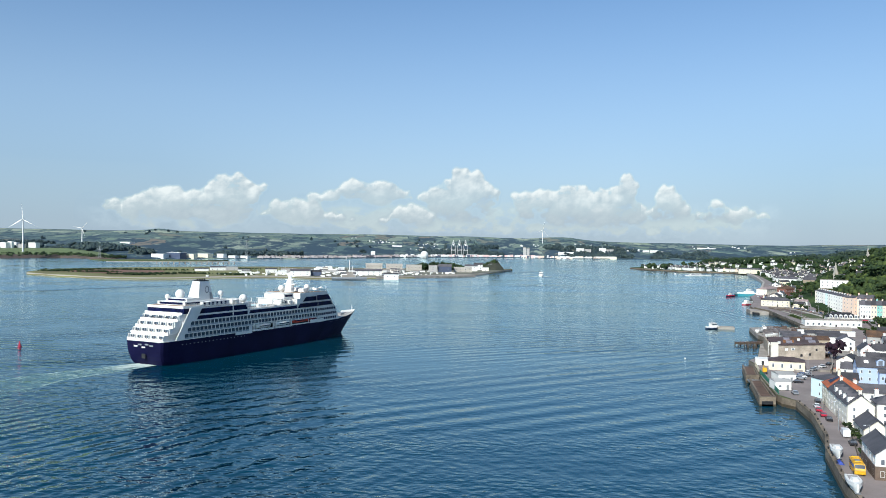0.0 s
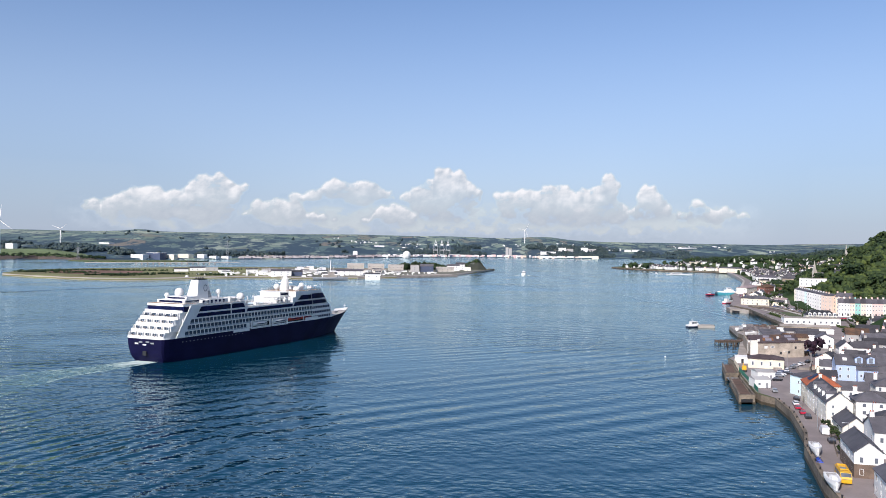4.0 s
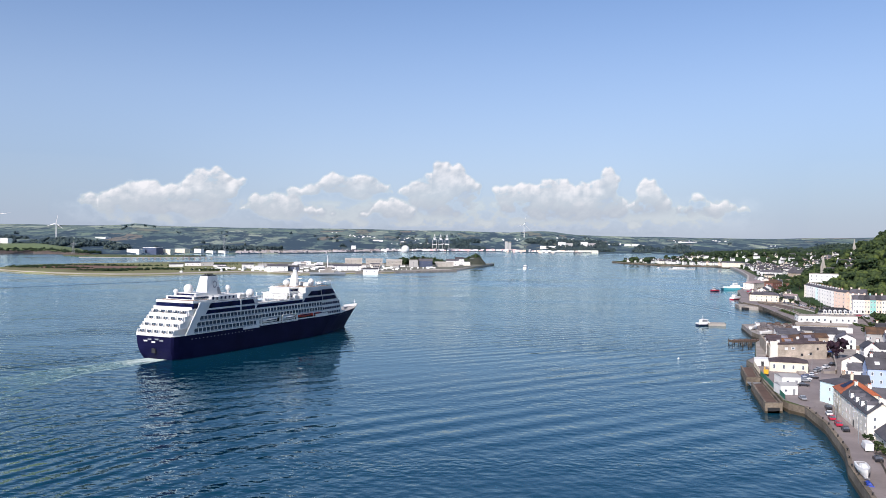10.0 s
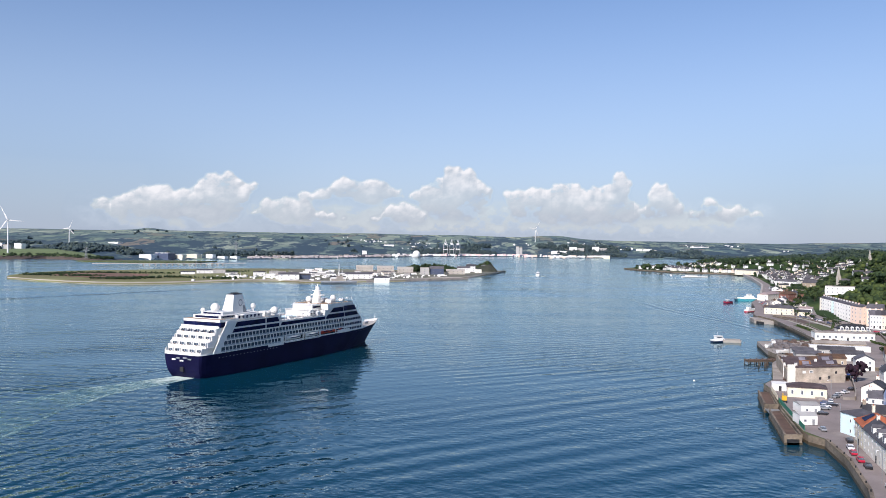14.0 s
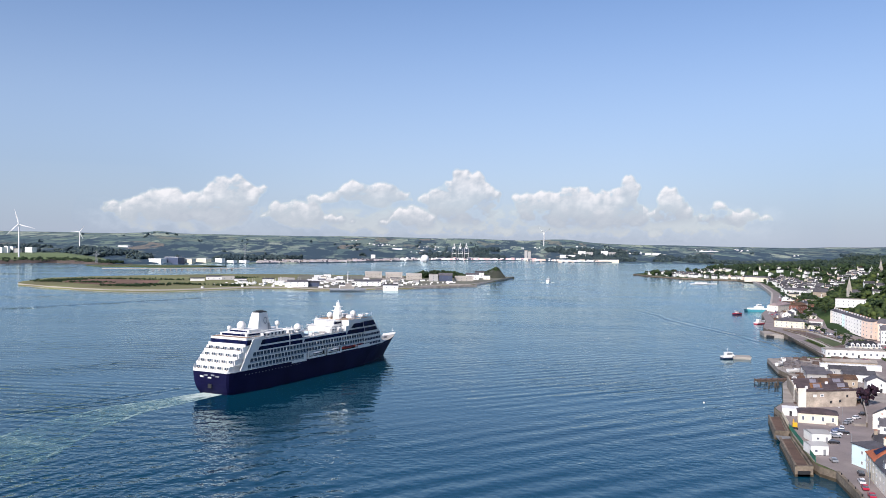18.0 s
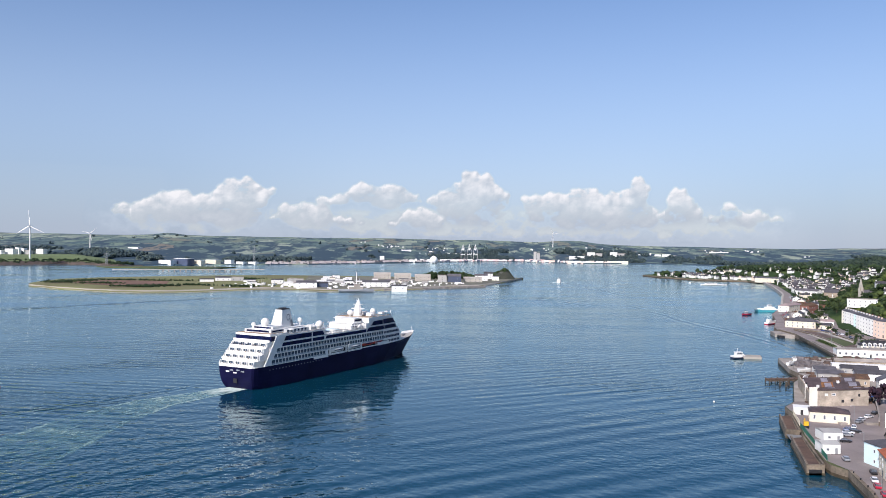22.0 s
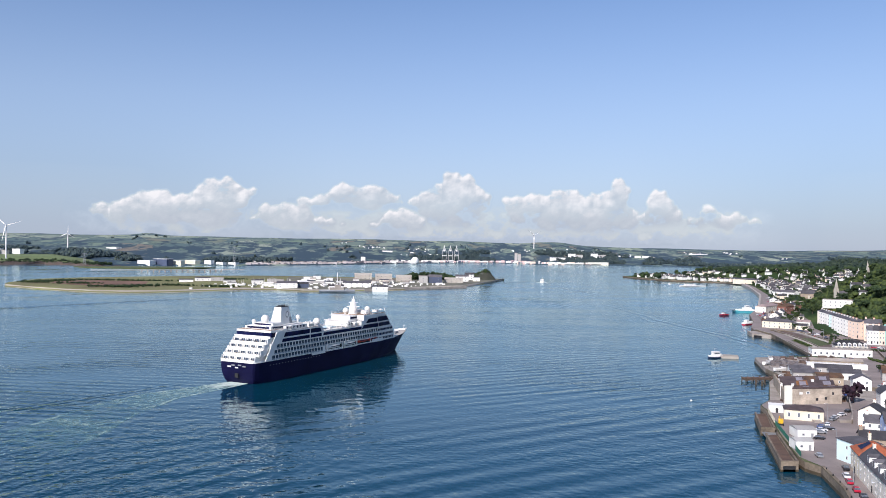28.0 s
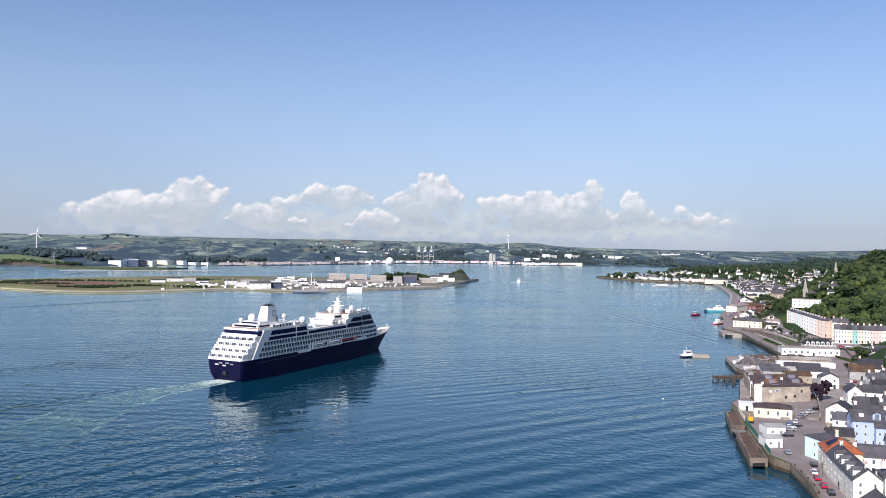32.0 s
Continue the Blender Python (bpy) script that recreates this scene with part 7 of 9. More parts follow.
def pick_far(r):
    a = -34 + r.random() * 70
    r0 = lerp(a, FAR_SHORE)
    if r.random() < 0.97:
        # the belts of trees behind the shore
        rr = r0 + lerp(a, [(-34, 260), (-25, 260), (-21, 150), (-12, 130), (0, 110), (6, 110), (10, 50), (36, 40)]) + lerp(a, [(-34, 520), (-22, 420), (-18, 220), (-10, 220), (0, 280), (6, 500), (14, 600), (36, 700)]) * r.random() ** 1.3
        gap = 0.0
    else:
        rr, gap = r0 + 60 + (4400 - r0) * r.random() ** 1.4, 0.16
    x, y, z = far_z(a, rr)
    if noise.noise(Vector((x * 0.0034, y * 0.0016, 2))) + 0.5 * noise.noise(Vector((x * 0.012, y * 0.005, 4))) < gap:
        return None
    return (x, y, z - 3)


woods("far_woods", 4300, pick_far, 10, 5, FAR_LEAF_HAZED, "dark woods and hedgerows on the distant hills, haze put into the colour", 13)


SCRUB = [(-679, 1417, 20, 10), (-681, 1460, 26, 12), (-663, 1488, 22, 8), (-595, 1393, 36, 9), (-517, 1314, 26, 7), (-488, 1302, 24, 7), (-475, 1341, 36, 8), (-429, 1369, 26, 6), (-524, 1520, 60, 8), (-620, 1522, 60, 8), (-352, 1348, 30, 6), (-404, 1625, 30, 10)]


def pick_isle(r):
    x, y, w, d = SCRUB[int(r.integers(0, len(SCRUB)))]
    return (x + r.normal() * w * 0.5, y + r.normal() * d * 0.6, 3.4)


woods("gorse_scrub", 900, pick_isle, 2.1, 6, LEAF_DARK, "low dark scrub on the grassy island", 14)


def pick_cape(r):
    a, k = -36 + 14.5 * r.random(), r.random()
    rr = lerp(a, FAR_SHORE) + 8 + 40 * k
    return (rr * math.sin(radians(a)), rr * math.cos(radians(a)) + 15, 2 + 10 * k * min(1.0, (-20.5 - a) / 4))


woods("cape_scrub", 420, pick_cape, 5, 6, LEAF_DARK, "dark scrub and trees over the low cliff of the cape", 16)


BLUFF_LINE = [(48, 3), (70, 9), (90, 13), (104, 19), (112, 24), (118, 22), (126, 15), (136, 0)]


def bluff_place(i, j):
    x = 48 + 88 * i / 22
    k = (j - 3) / 3
    top = lerp(x, BLUFF_LINE) * max(0.0, 1 - abs(k) ** 2.2) + (2.5 if abs(k) < 0.9 else 0)
    return (x, 1770 + 34 * k + (x - 90) * 0.2, top + noise.noise(Vector((x * 0.16, j * 0.9, 3))) * 6 * (abs(k) < 0.99))


bluff = grid_mesh("bluff", 23, 7, bluff_place, BLUFF)
tagged(bluff, "dark scrubby rock bluff at the island's end", "bluff", kind="structure")


def pick_rock(r):
    if r.random() < 0.3:
        x = 60 + r.random() * 60
        return (x, 1758 + r.random() * 20, lerp(x, BLUFF_LINE) * (0.4 + 0.5 * r.random()))
    x = -60 + r.random() * 120
    return (x, 1690 + r.random() * 60, 3 + 11 * r.random() * max(0, math.cos((x + 10) / 50)))


woods("island_trees", 300, pick_rock, 4.4, 8, LEAF_DARK, "dark trees and scrub at the island's end", 15)


# ---- island yard, far shore, turbines, cranes ----
WALLS["navy"] = surface("slate_blue_cladding", (0.07, 0.09, 0.15), 0.5, 0, 0.05, 0.8, 0.2)


def hall(x, y, z, w, h, wall, d=None, roof="low", name="shed", label="", group="buildings on the far shore", category="building", turn=0.0, bays=0, roof_mat=None):
    d, r0 = d or max(8.0, w * 0.5), math.hypot(x, y)
    a = math.degrees(math.atan2(-x, y)) + turn
    b = thing(name, pose(x, y, z, 0, 0, a), label, category, group)
    part("wall", Geo().box(-w / 2, w / 2, 0, d, -3, h * (0.72 if roof == "gable" else 0.94)), WALLS[wall], b)
    if roof == "gable":
        e = h * 0.72
        g = Geo().add([(-w / 2 - 0.4, -0.4, e), (w / 2 + 0.4, -0.4, e), (w / 2 + 0.4, d / 2, h), (-w / 2 - 0.4, d / 2, h)], [(0, 1, 2, 3)])
        g.add([(-w / 2 - 0.4, d + 0.4, e), (w / 2 + 0.4, d + 0.4, e), (w / 2 + 0.4, d / 2, h), (-w / 2 - 0.4, d / 2, h)], [(3, 2, 1, 0)])
        part("roof", g, roof_mat or SLATE, b)
        for s in (-1, 1):
            part("gable", Geo().add([(s * w / 2, 0, e), (s * w / 2, d, e), (s * w / 2, d / 2, h)], [(0, 1, 2) if s > 0 else (2, 1, 0)]), WALLS[wall], b)
    else:
        part("roof", Geo().box(-w / 2 - 0.3, w / 2 + 0.3, -0.3, d + 0.3, h * 0.94, h), (WALLS["white"] if r0 > 2000 else GREY) if wall != "grey" else CONCRETE, b)
    n = bays or max(0, int(w / 9))
    if h > 6 and n and r0 < 2000:
        rows = max(1, int(h / 5))
        for r in range(rows):
            for i in range(n):
                xx = -w / 2 + w * (i + 0.5) / n
                zz = h * (0.1 + 0.72 * r / rows)
                part("window", Geo().box(xx - 0.7, xx + 0.7, -0.12, 0.02, zz + 0.8, zz + 2.2), PANE, b)
    return b


FAR_ROWS = [
    (-901, 2545, 4, 51, 16, "white"), (-862, 2580, 5, 57, 20, "navy"), (-809, 2576, 4, 36, 16, "cream"), (-776, 2609, 6, 44, 15, "cream"), (-724, 2622, 6, 29, 15, "white"),
    (-694, 2651, 8, 31, 7, "white"), (-656, 2660, 8, 31, 7, "white"), (-1434, 2635, 37, 32, 11, "white"), (-1433, 2692, 37, 26, 15, "white"), (-1396, 2768, 39, 26, 8, "white"),
]
FAR_ROWS += [
    (-1321, 3349, 48, 55, 7, "white"), (-285, 3288, 11, 18, 18, "white"), (-222, 3894, 45, 48, 7, "white"), (46, 4100, 27, 150, 9, "white"), (391, 3860, 3, 14, 46, "grey"),
    (407, 3859, 3, 14, 41, "grey"), (558, 3658, 16, 70, 15, "white"), (630, 3707, 26, 34, 23, "white"), (667, 3721, 27, 32, 18, "grey"), (676, 3495, 5, 150, 9, "cream"),
]
FAR_ROWS += [
    (721, 3649, 31, 31, 20, "white"), (753, 3643, 31, 36, 15, "grey"), (935, 4045, 33, 26, 7, "white"), (966, 4037, 35, 34, 11, "white"), (1004, 3990, 32, 30, 8, "white"), (1040, 3969, 31, 40, 10, "white"), (1078, 3980, 30, 22, 6, "grey"), (1334, 4088, 50, 90, 4, "white"),
    (527, 3501, 1, 67, 7, "peach"), (-9, 3500, 4, 60, 10, "white"), (326, 3686, 3, 60, 6, "white"), (130, 3700, 6, 60, 8, "white"),
]
for x, y, z, w, h, c in FAR_ROWS:
    # each stands where the ground meets the line on which it shows
    for step in range(70):
        s = 0.9 + 0.01 * step
        X, Y, Z = x * s, 31 + (y - 31) * s, 73.5 + (z - 73.5) * s
        ground_z = far_z(math.degrees(math.atan2(X, Y - 15)), math.hypot(X, Y - 15))[2]
        if ground_z >= Z - 1.5:
            x, y, z, w, h = X, Y, Z, w * s, h * s
            break
    hall(x, y, min(z, ground_z), w, h + max(0, z - ground_z), c, label={"white": "long white industrial building on the far shore", "navy": "dark blue glass office block on the far shore", "cream": "cream institute building on the far shore", "grey": "grey concrete tower on the far quay",
                                            "peach": "ochre warehouse on the far quay", "pink": "stacks of reddish containers on the far quay"}[c], name="factory" if w > 40 else "office_block", turn=-45 if x < -500 else 0)
# rows of pale roofs and parked goods along the far quay
r = np.random.default_rng(21)
goods, grey_goods, dark_goods = Geo(), Geo(), Geo()
for i in range(420):
    a = -13 + 12.8 * r.random()
    rr = lerp(a, FAR_SHORE) + 12 + 130 * r.random() ** 1.6
    x, y, z = far_z(a, rr)
    w, h = 4 + 18 * r.random() ** 1.5, 2 + 5 * r.random()
    (goods, goods, goods, grey_goods, dark_goods)[i % 5].box(x - w / 2, x + w / 2, y, y + 7, z - 3, z + h)
tagged(grey_goods.make("grey_goods", CONCRETE), "grey sheds and vehicles on the far quay", "sheds", kind="stuff")
tagged(dark_goods.make("dark_goods", surface("dark_sheds", (0.07, 0.07, 0.085), 0.8)), "dark sheds and stacked goods on the far quay", "sheds", kind="stuff")
for paint, lo, hi, n, label in (("pink", 0, 7, 70, "reddish"), ("navy", -1, 8, 40, "dark blue"), ("white", -3, 11, 120, "white"), ("peach", 4, 13, 30, "ochre")):
    g = Geo()
    for i in range(n):
        a = lo + (hi - lo) * r.random()
        x, y, z = far_z(a, lerp(a, FAR_SHORE) + 8 + 140 * r.random() ** 2)
        w, h = 6 + 22 * r.random() ** 2, 3 + 6 * r.random()
        g.box(x - w / 2, x + w / 2, y, y + 7, z - 3, z + h)
    tagged(g.make("quay_stacks", WALLS[paint]), f"stacks of {label} containers on the far quay", "containers", kind="stuff")
# White goods greyed in their base colour to stand for haze.
tagged(goods.make("quay_goods", surface("hazed_quay_goods", (0.50, 0.46, 0.45), 0.8, 0, 0.05, 0.5, 0.3)), "rows of pale containers and vehicles on the far quay", "containers", kind="stuff")
scatter = Geo()
for i in range(17):
    a0 = -30 + 61 * r.random()
    r1 = lerp(a0, FAR_SHORE) + 140 + (4300 - lerp(a0, FAR_SHORE)) * r.random() ** 2.2
    for _ in range(int(r.integers(2, 9))):
        x, y, z = far_z(a0 + r.normal() * 0.5, r1 + r.normal() * 40)
        w, h = 4 + 6 * r.random() ** 2, 2.5 + 1.5 * r.random()
        scatter.box(x - w / 2, x + w / 2, y, y + 8, z - 4, z + h)
        scatter.add([(x - w / 2, y, z + h), (x + w / 2, y, z + h), (x + w / 2, y + 4, z + h + 1.5), (x - w / 2, y + 4, z + h + 1.5)], [(0, 1, 2, 3)])
tagged(scatter.make("far_houses", WALLS["white"]), "scattered pale houses and farms on the distant hills", "houses", kind="stuff")
tank = thing("storage_sphere", pose(-76, 3299, -6), "white spherical storage tank on the far quay", "tank")
part("sphere", Geo().ball((0, 0, 21), 16, 20, 12), WALLS["white"], tank, smooth=True)
for k in range(6):
    part("leg", Geo().tube((13 * math.cos(k), 13 * math.sin(k), -2), (13 * math.cos(k), 13 * math.sin(k), 18), 0.9), WALLS["white"], tank)


def gantry_crane(x, y, z):
    c = thing("gantry_crane", pose(x, y, z, 0, 0, 2), "tall pale container gantry crane on the far quay", "crane", "container cranes")
    for sx in (-9, 9):
        for sy in (0, 18):
            part("leg", Geo().box(sx - 0.6, sx + 0.6, sy - 0.6, sy + 0.6, -12, 46), WALLS["grey"], c)
    part("boom", Geo().box(-2, 2, -30, 34, 45, 48), WALLS["white"], c, "pale boom")
    part("cross_beam", Geo().box(-10, 10, -1, 1, 24, 26.5).box(-10, 10, 17, 19, 24, 26.5), WALLS["white"], c)
    part("apex", Geo().tube((-8, 0, 46), (0, 0, 72), 0.9, 0.7).tube((8, 0, 46), (0, 0, 66), 0.6, 0.5).tube((0, 0, 72), (0, -28, 48), 0.5).tube((0, 0, 72), (0, 30, 48), 0.5), WALLS["white"], c)
    part("machine_house", Geo().box(-4, 4, 8, 18, 48, 53), WALLS["white"], c)


for x in (48, 76, 104):
    gantry_crane(x, 3700, 8)


def pylon(x, y, z, h):
    p = thing("pylon", pose(x, y, z, 0, 0, 15), "grey lattice power pylon", "pylon", "power pylons")
    g = Geo()
    for sx in (-1, 1):
        for sy in (-1, 1):
            g.tube((sx * 4, sy * 4, 0), (sx * 0.6, sy * 0.6, h), 0.35, 0.25, 4)
    for k in range(6):
        z0, z1 = h * k / 6, h * (k + 1) / 6
        w0, w1 = 4 - 3.4 * k / 6, 4 - 3.4 * (k + 1) / 6
        for s in (-1, 1):
            g.tube((-w0, s * w0, z0), (w1, s * w1, z1), 0.2, n=4).tube((w0, s * w0, z0), (-w1, s * w1, z1), 0.2, n=4)
    part("lattice", g, GREY, p)
    for k, w in ((0.72, 9), (0.84, 8), (0.96, 6)):
        part("cross_arm", Geo().box(-w, w, -0.4, 0.4, h * k, h * k + 0.8), GREY, p)


pylon(-639, 2623, 5, 60)
pylon(-1090, 2560, 4, 36)
mast = thing("radio_mast", pose(-640, 2200, 1), "thin grey mast on the causeway", "mast")
part("pole", Geo().tube((0, 0, 0), (0, 0, 22), 0.5, 0.2), GREY, mast)


# white works behind the cape
for a, w, top, paint in ((-29.3, 32, 44, "white"), (-28.7, 38, 49, "white"), (-28.25, 18, 53, "white"), (-27.0, 35, 49, "white"), (-27.7, 26, 45, "grey")):
    hall(3150 * math.sin(radians(a)), 3150 * math.cos(radians(a)), 18, w, top - 18, paint, label="%s works hall above the cape" % paint, name="works_hall", turn=-50)


TURBINES = []


def wind_turbine(x, y, z, hub, blade, start, rate, face):
    t = thing("wind_turbine", pose(x, y, z, 0, 0, face), "tall white three-bladed wind turbine on the far shore", "wind turbine", "wind turbines")
    part("tower", Geo().tube((0, 0, -14), (0, 0, hub - 1), 2.6, 1.5, 14), SHIP_WHITE, t)
    part("nacelle", Geo().box(-2, 2, -3.4, 7, hub - 2, hub + 2), SHIP_WHITE, t)
    g = Geo()
    for k in range(3):
        a = radians(120 * k)
        u, v = Vector((math.sin(a), 0, math.cos(a))), Vector((math.cos(a), 0, -math.sin(a)))
        pts = []
        for s, w in ((0.03, 1.2), (0.2, 2.3), (0.6, 1.4), (1.0, 0.4)):
            c = u * blade * s
            pts += [c - v * w * 0.4 + Vector((0, -0.35, 0)), c + v * w + Vector((0, -0.1, 0)), c - v * w * 0.4 + Vector((0, 0.3, 0))]
        g.add(pts, [(3 * i + j, 3 * i + (j + 1) % 3, 3 * i + 3 + (j + 1) % 3, 3 * i + 3 + j) for i in range(3) for j in range(3)])
    g.tube((0, -1.6, 0), (0, 1.2, 0), 0.6, 1.6, 10)
    rotor = part("rotor", g, SHIP_WHITE, t, "three slender white blades", smooth=False)
    rotor.location = (0, -4.8, hub)
    TURBINES.append((rotor, hub, start, rate))
    return t


wind_turbine(-1340, 2572, 34, 90, 50, -3, -27.3, 8)
wind_turbine(-1512, 3377, 39, 71, 34, 40, -27, 14)
wind_turbine(538, 4367, 58, 84, 46, 12, -24, 30)

# island yard
ISLE_ROWS = [
    (-236, 1337, 3, 33, 12, "white"), (-212, 1349, 3, 18, 10, "navy"), (-154, 1318, 3, 24, 8, "white"), (-128, 1389, 3, 46, 11, "white"), (-84, 1312, 3, 24, 8, "white"), (-145, 1700, 3, 35, 14, "ashlar"),
    (-101, 1676, 3, 34, 14, "ashlar"), (-58, 1619, 3, 31, 14, "ashlar"), (-19, 1567, 3, 17, 15, "grey"), (4, 1572, 3, 26, 17, "navy"), (40, 1590, 3, 36, 11, "ashlar"),
]
ISLE_ROWS += [
    (104, 1755, 3, 9, 14, "white"), (-447, 1495, 4, 25, 6, "white"), (-430, 1541, 4, 29, 8, "white"), (-406, 1548, 4, 25, 7, "grey"), (-312, 1467, 4, 21, 8, "white"),
    (-238, 1683, 4, 15, 7, "white"), (76, 1730, 4, 19, 16, "white"), (58, 1650, 4, 26, 14, "white"), (-370, 1500, 4, 22, 5, "white"), (-290, 1520, 4, 30, 6, "grey"),
    (-190, 1500, 3, 20, 6, "white"), (-270, 1420, 3, 14, 5, "white"), (88, 1668, 3, 14, 9, "pale"), (-350, 1440, 3, 16, 5, "white"),
]
for x, y, z, w, h, c in ISLE_ROWS:
    hall(x, y, z, w, h, c, roof="gable" if c in ("white", "ashlar", "navy", "cream") and w > 15 else "low", d=16 if c == "ashlar" else None, group="buildings on the island", name="naval_store" if c == "ashlar" else "shed", category="building",
         label={"white": "white gabled workshop on the island quay", "navy": "dark blue gabled boat shed on the island", "ashlar": "old four-storey stone naval store on the island", "grey": "grey office block on the island", "pale": "ivory house at the island's end", "cream": "cream gabled boat hall with a dark doorway"}[c], bays=4 if c == "ashlar" else 0, roof_mat=LIGHT_STONE if c == "ashlar" else None)
heather = Geo().add([(-646, 1399, 4.35), (-546, 1322, 4.35), (-530, 1363, 4.35), (-478, 1374, 4.35), (-515, 1494, 4.35), (-628, 1515, 4.35), (-675, 1480, 4.35)], [tuple(range(7))])
part("heather_patch", heather, HEATHER, island, "brown heather on the grass")
clutter = Geo()
for i in range(150):
    x = -380 + 400 * r.random()
    fr = [p for p in ISLE_FRONT]
    y = lerp(x, [(p[0], p[1]) for p in ISLE_FRONT]) + 18 + 170 * r.random()
    w, h = 1.5 + 4 * r.random(), 0.8 + 1.4 * r.random()
    clutter.box(x - w / 2, x + w / 2, y, y + 4, 2.2, 4.3 + h)
for i in range(26):
    x, y = -330 + 300 * r.random(), 1380 + 260 * r.random()
    hall(x, y, 3.3, 9 + 12 * r.random(), 4 + 4 * r.random(), ("white", "white", "grey", "pale")[i % 4], d=9, roof="gable", group="sheds of the island yard", name="yard_shed", category="shed", turn=-30 + 60 * r.random(), roof_mat=(CONCRETE, WALLS["white"], SLATE)[i % 3],
         label=("white yard shed with a pale roof", "white yard shed with a white roof", "grey yard shed on the island", "ivory yard shed on the island")[i % 4])
tagged(clutter.make("yard_clutter", WALLS["white"]), "parked vehicles, huts and stores in the island yard", "clutter", kind="stuff")
island_quay = tagged(Geo().prism([(-110, 1333), (60, 1470), (58, 1476), (-112, 1340)], -1, 3).make("island_pier", CONCRETE), "long low concrete quay of the island", "quay", kind="structure")


def causeway():
    a, b = Vector((-740, 2085, 0)), Vector((-560, 2165, 0))
    c = thing("causeway_bridge", pose(a.x, a.y, 0, 0, 0, math.degrees(math.atan2(b.y - a.y, b.x - a.x))), "low white causeway bridge on short piers", "bridge")
    w = (b - a).length
    part("deck", Geo().box(-120, w + 60, -4, 4, 4.5, 6.2), LIGHT_STONE, c)
    for i in range(15):
        part("pier", Geo().box(w * i / 14 - 1.4, w * i / 14 + 1.4, -3, 3, -2, 4.5), CONCRETE, c)


causeway()
skerry = tagged(Geo().prism([(-1060, 2420), (-1000, 2360), (-840, 2330), (-700, 2380), (-660, 2480), (-800, 2520), (-960, 2500)], -1, 2.6).make("low_island", GRASS), "low green islet before the far shore", "island", kind="structure")

# houses up the bay and on the wooded point
def small_house(wall, w, d, e, rise, label):
    h = house((0, 0), (w, 0), d, e, rise, wall, "along", z=0, rows=2, front=2, ends=0, chimneys=1, label=label, group="houses round the bay", win=(1.3, 1.6))
    return h


PROTO = [small_house("white", 10, 7, 6.2, 1.9, "white house with a slate roof above the bay"), small_house("white", 14, 7, 6.4, 1.9, "long white house with a slate roof above the bay"),
         small_house("pale", 11, 7, 6.0, 1.9, "ivory house with a slate roof above the bay"), small_house("cream", 12, 7, 6.4, 1.8, "cream house with a slate roof above the bay"), small_house("peach", 9, 7, 6.2, 1.9, "peach house with a slate roof above the bay")]
used, k = [], 0
tries = 0
while len(used) < 200 and tries < 9000:
    tries += 1
    y = 1010 + 1100 * r.random() ** 0.5
    if y < 1300 and r.random() < 0.75:
        continue
    u = 18 + r.random() ** 1.3 * lerp(y, [(860, 60), (1100, 110), (1500, 230), (1800, 270), (2110, 170)])
    x = shore_x(y) + u
    if any((x - p) ** 2 + (y - q) ** 2 < 380 for p, q in used) or math.hypot(x - 458, y - 940) < 30 or math.hypot(x - 372, y - 985) < 24:
        continue
    used.append((x, y))
    kind = PROTO[int(r.integers(0, 5)) if r.random() < 0.45 else int(r.integers(0, 2))]
    m = pose(x, y, hill_z(x, y), 0, 0, -50 + 70 * r.random() + (0 if y < 1700 else 30))
    if len(used) <= 5:
        PROTO[len(used) - 1].matrix_world = m
    else:
        copy_thing(kind, m)
# white rows along the point
for i in range(22):
    y = 1640 + 21 * i
    x = shore_x(y) + (14, 60, 34, 100, 24)[i % 5] + 10 * r.random()
    copy_thing(PROTO[(0, 1, 0, 3, 2)[i % 5]], pose(x, y, hill_z(x, y), 0, 0, -60 + 80 * r.random()))
# white houses dotted over the wooded hill
for x, y, turn in DOTTED:
    copy_thing(PROTO[int(r.integers(0, 3))], pose(x, y, hill_z(x, y), 0, 0, turn))
# buildings behind the promenade
for a, b, d, e, rise, wall, roof, label in (((388, 912), (404, 925), 10, 9, 3, "brick", "hip", "reddish-brown brick hall behind the promenade"), ((420, 960), (432, 985), 9, 8, 2.4, "white", "hip", "white hotel behind the promenade"), ((352, 846), (362, 862), 8, 5, 2, "pale", "along", "ivory house behind the promenade"),
                                            ((372, 880), (381, 896), 8, 5.5, 2, "white", "along", "white house behind the promenade"), ((331, 792), (338, 808), 8, 4.5, 2, "grey", "along", "grey lodge on the promenade"), ((440, 1040), (450, 1062), 9, 6, 2, "pale", "along", "ivory house beside the railway"), ((455, 1090), (462, 1108), 9, 6, 2, "white", "along", "white house beside the railway")):
    house(a, b, d, e, rise, wall, roof, rows=2, front=4, ends=2, chimneys=1, label=label, name="promenade_house", roof_mat=None if wall != "brick" else RUST_ROOF)
# waterfront buildings of the inner bay
house((376, 935), (404, 966), 12, 7, 2.5, "pale", "hip", rows=2, front=7, chimneys=0, roof_mat=PINK_ROOF, label="long ivory waterfront hall with a faded pink roof", name="hall", category="hall")
house((640, 1745), (668, 1700), 14, 9, 3, "cream", "hip", rows=2, front=6, chimneys=0, label="long cream building on the inner bay", name="hall", category="hall")
house((522, 1262), (540, 1230), 12, 8, 3, "white", "along", rows=3, front=4, chimneys=1, label="white waterfront block with blue trim", name="waterfront_block")
house((512, 1100), (530, 1082), 12, 10, 6, "stone", "across", z=10, rows=2, front=2, ends=2, chimneys=1, label="brown stone gabled school below the church", name="school", category="school")
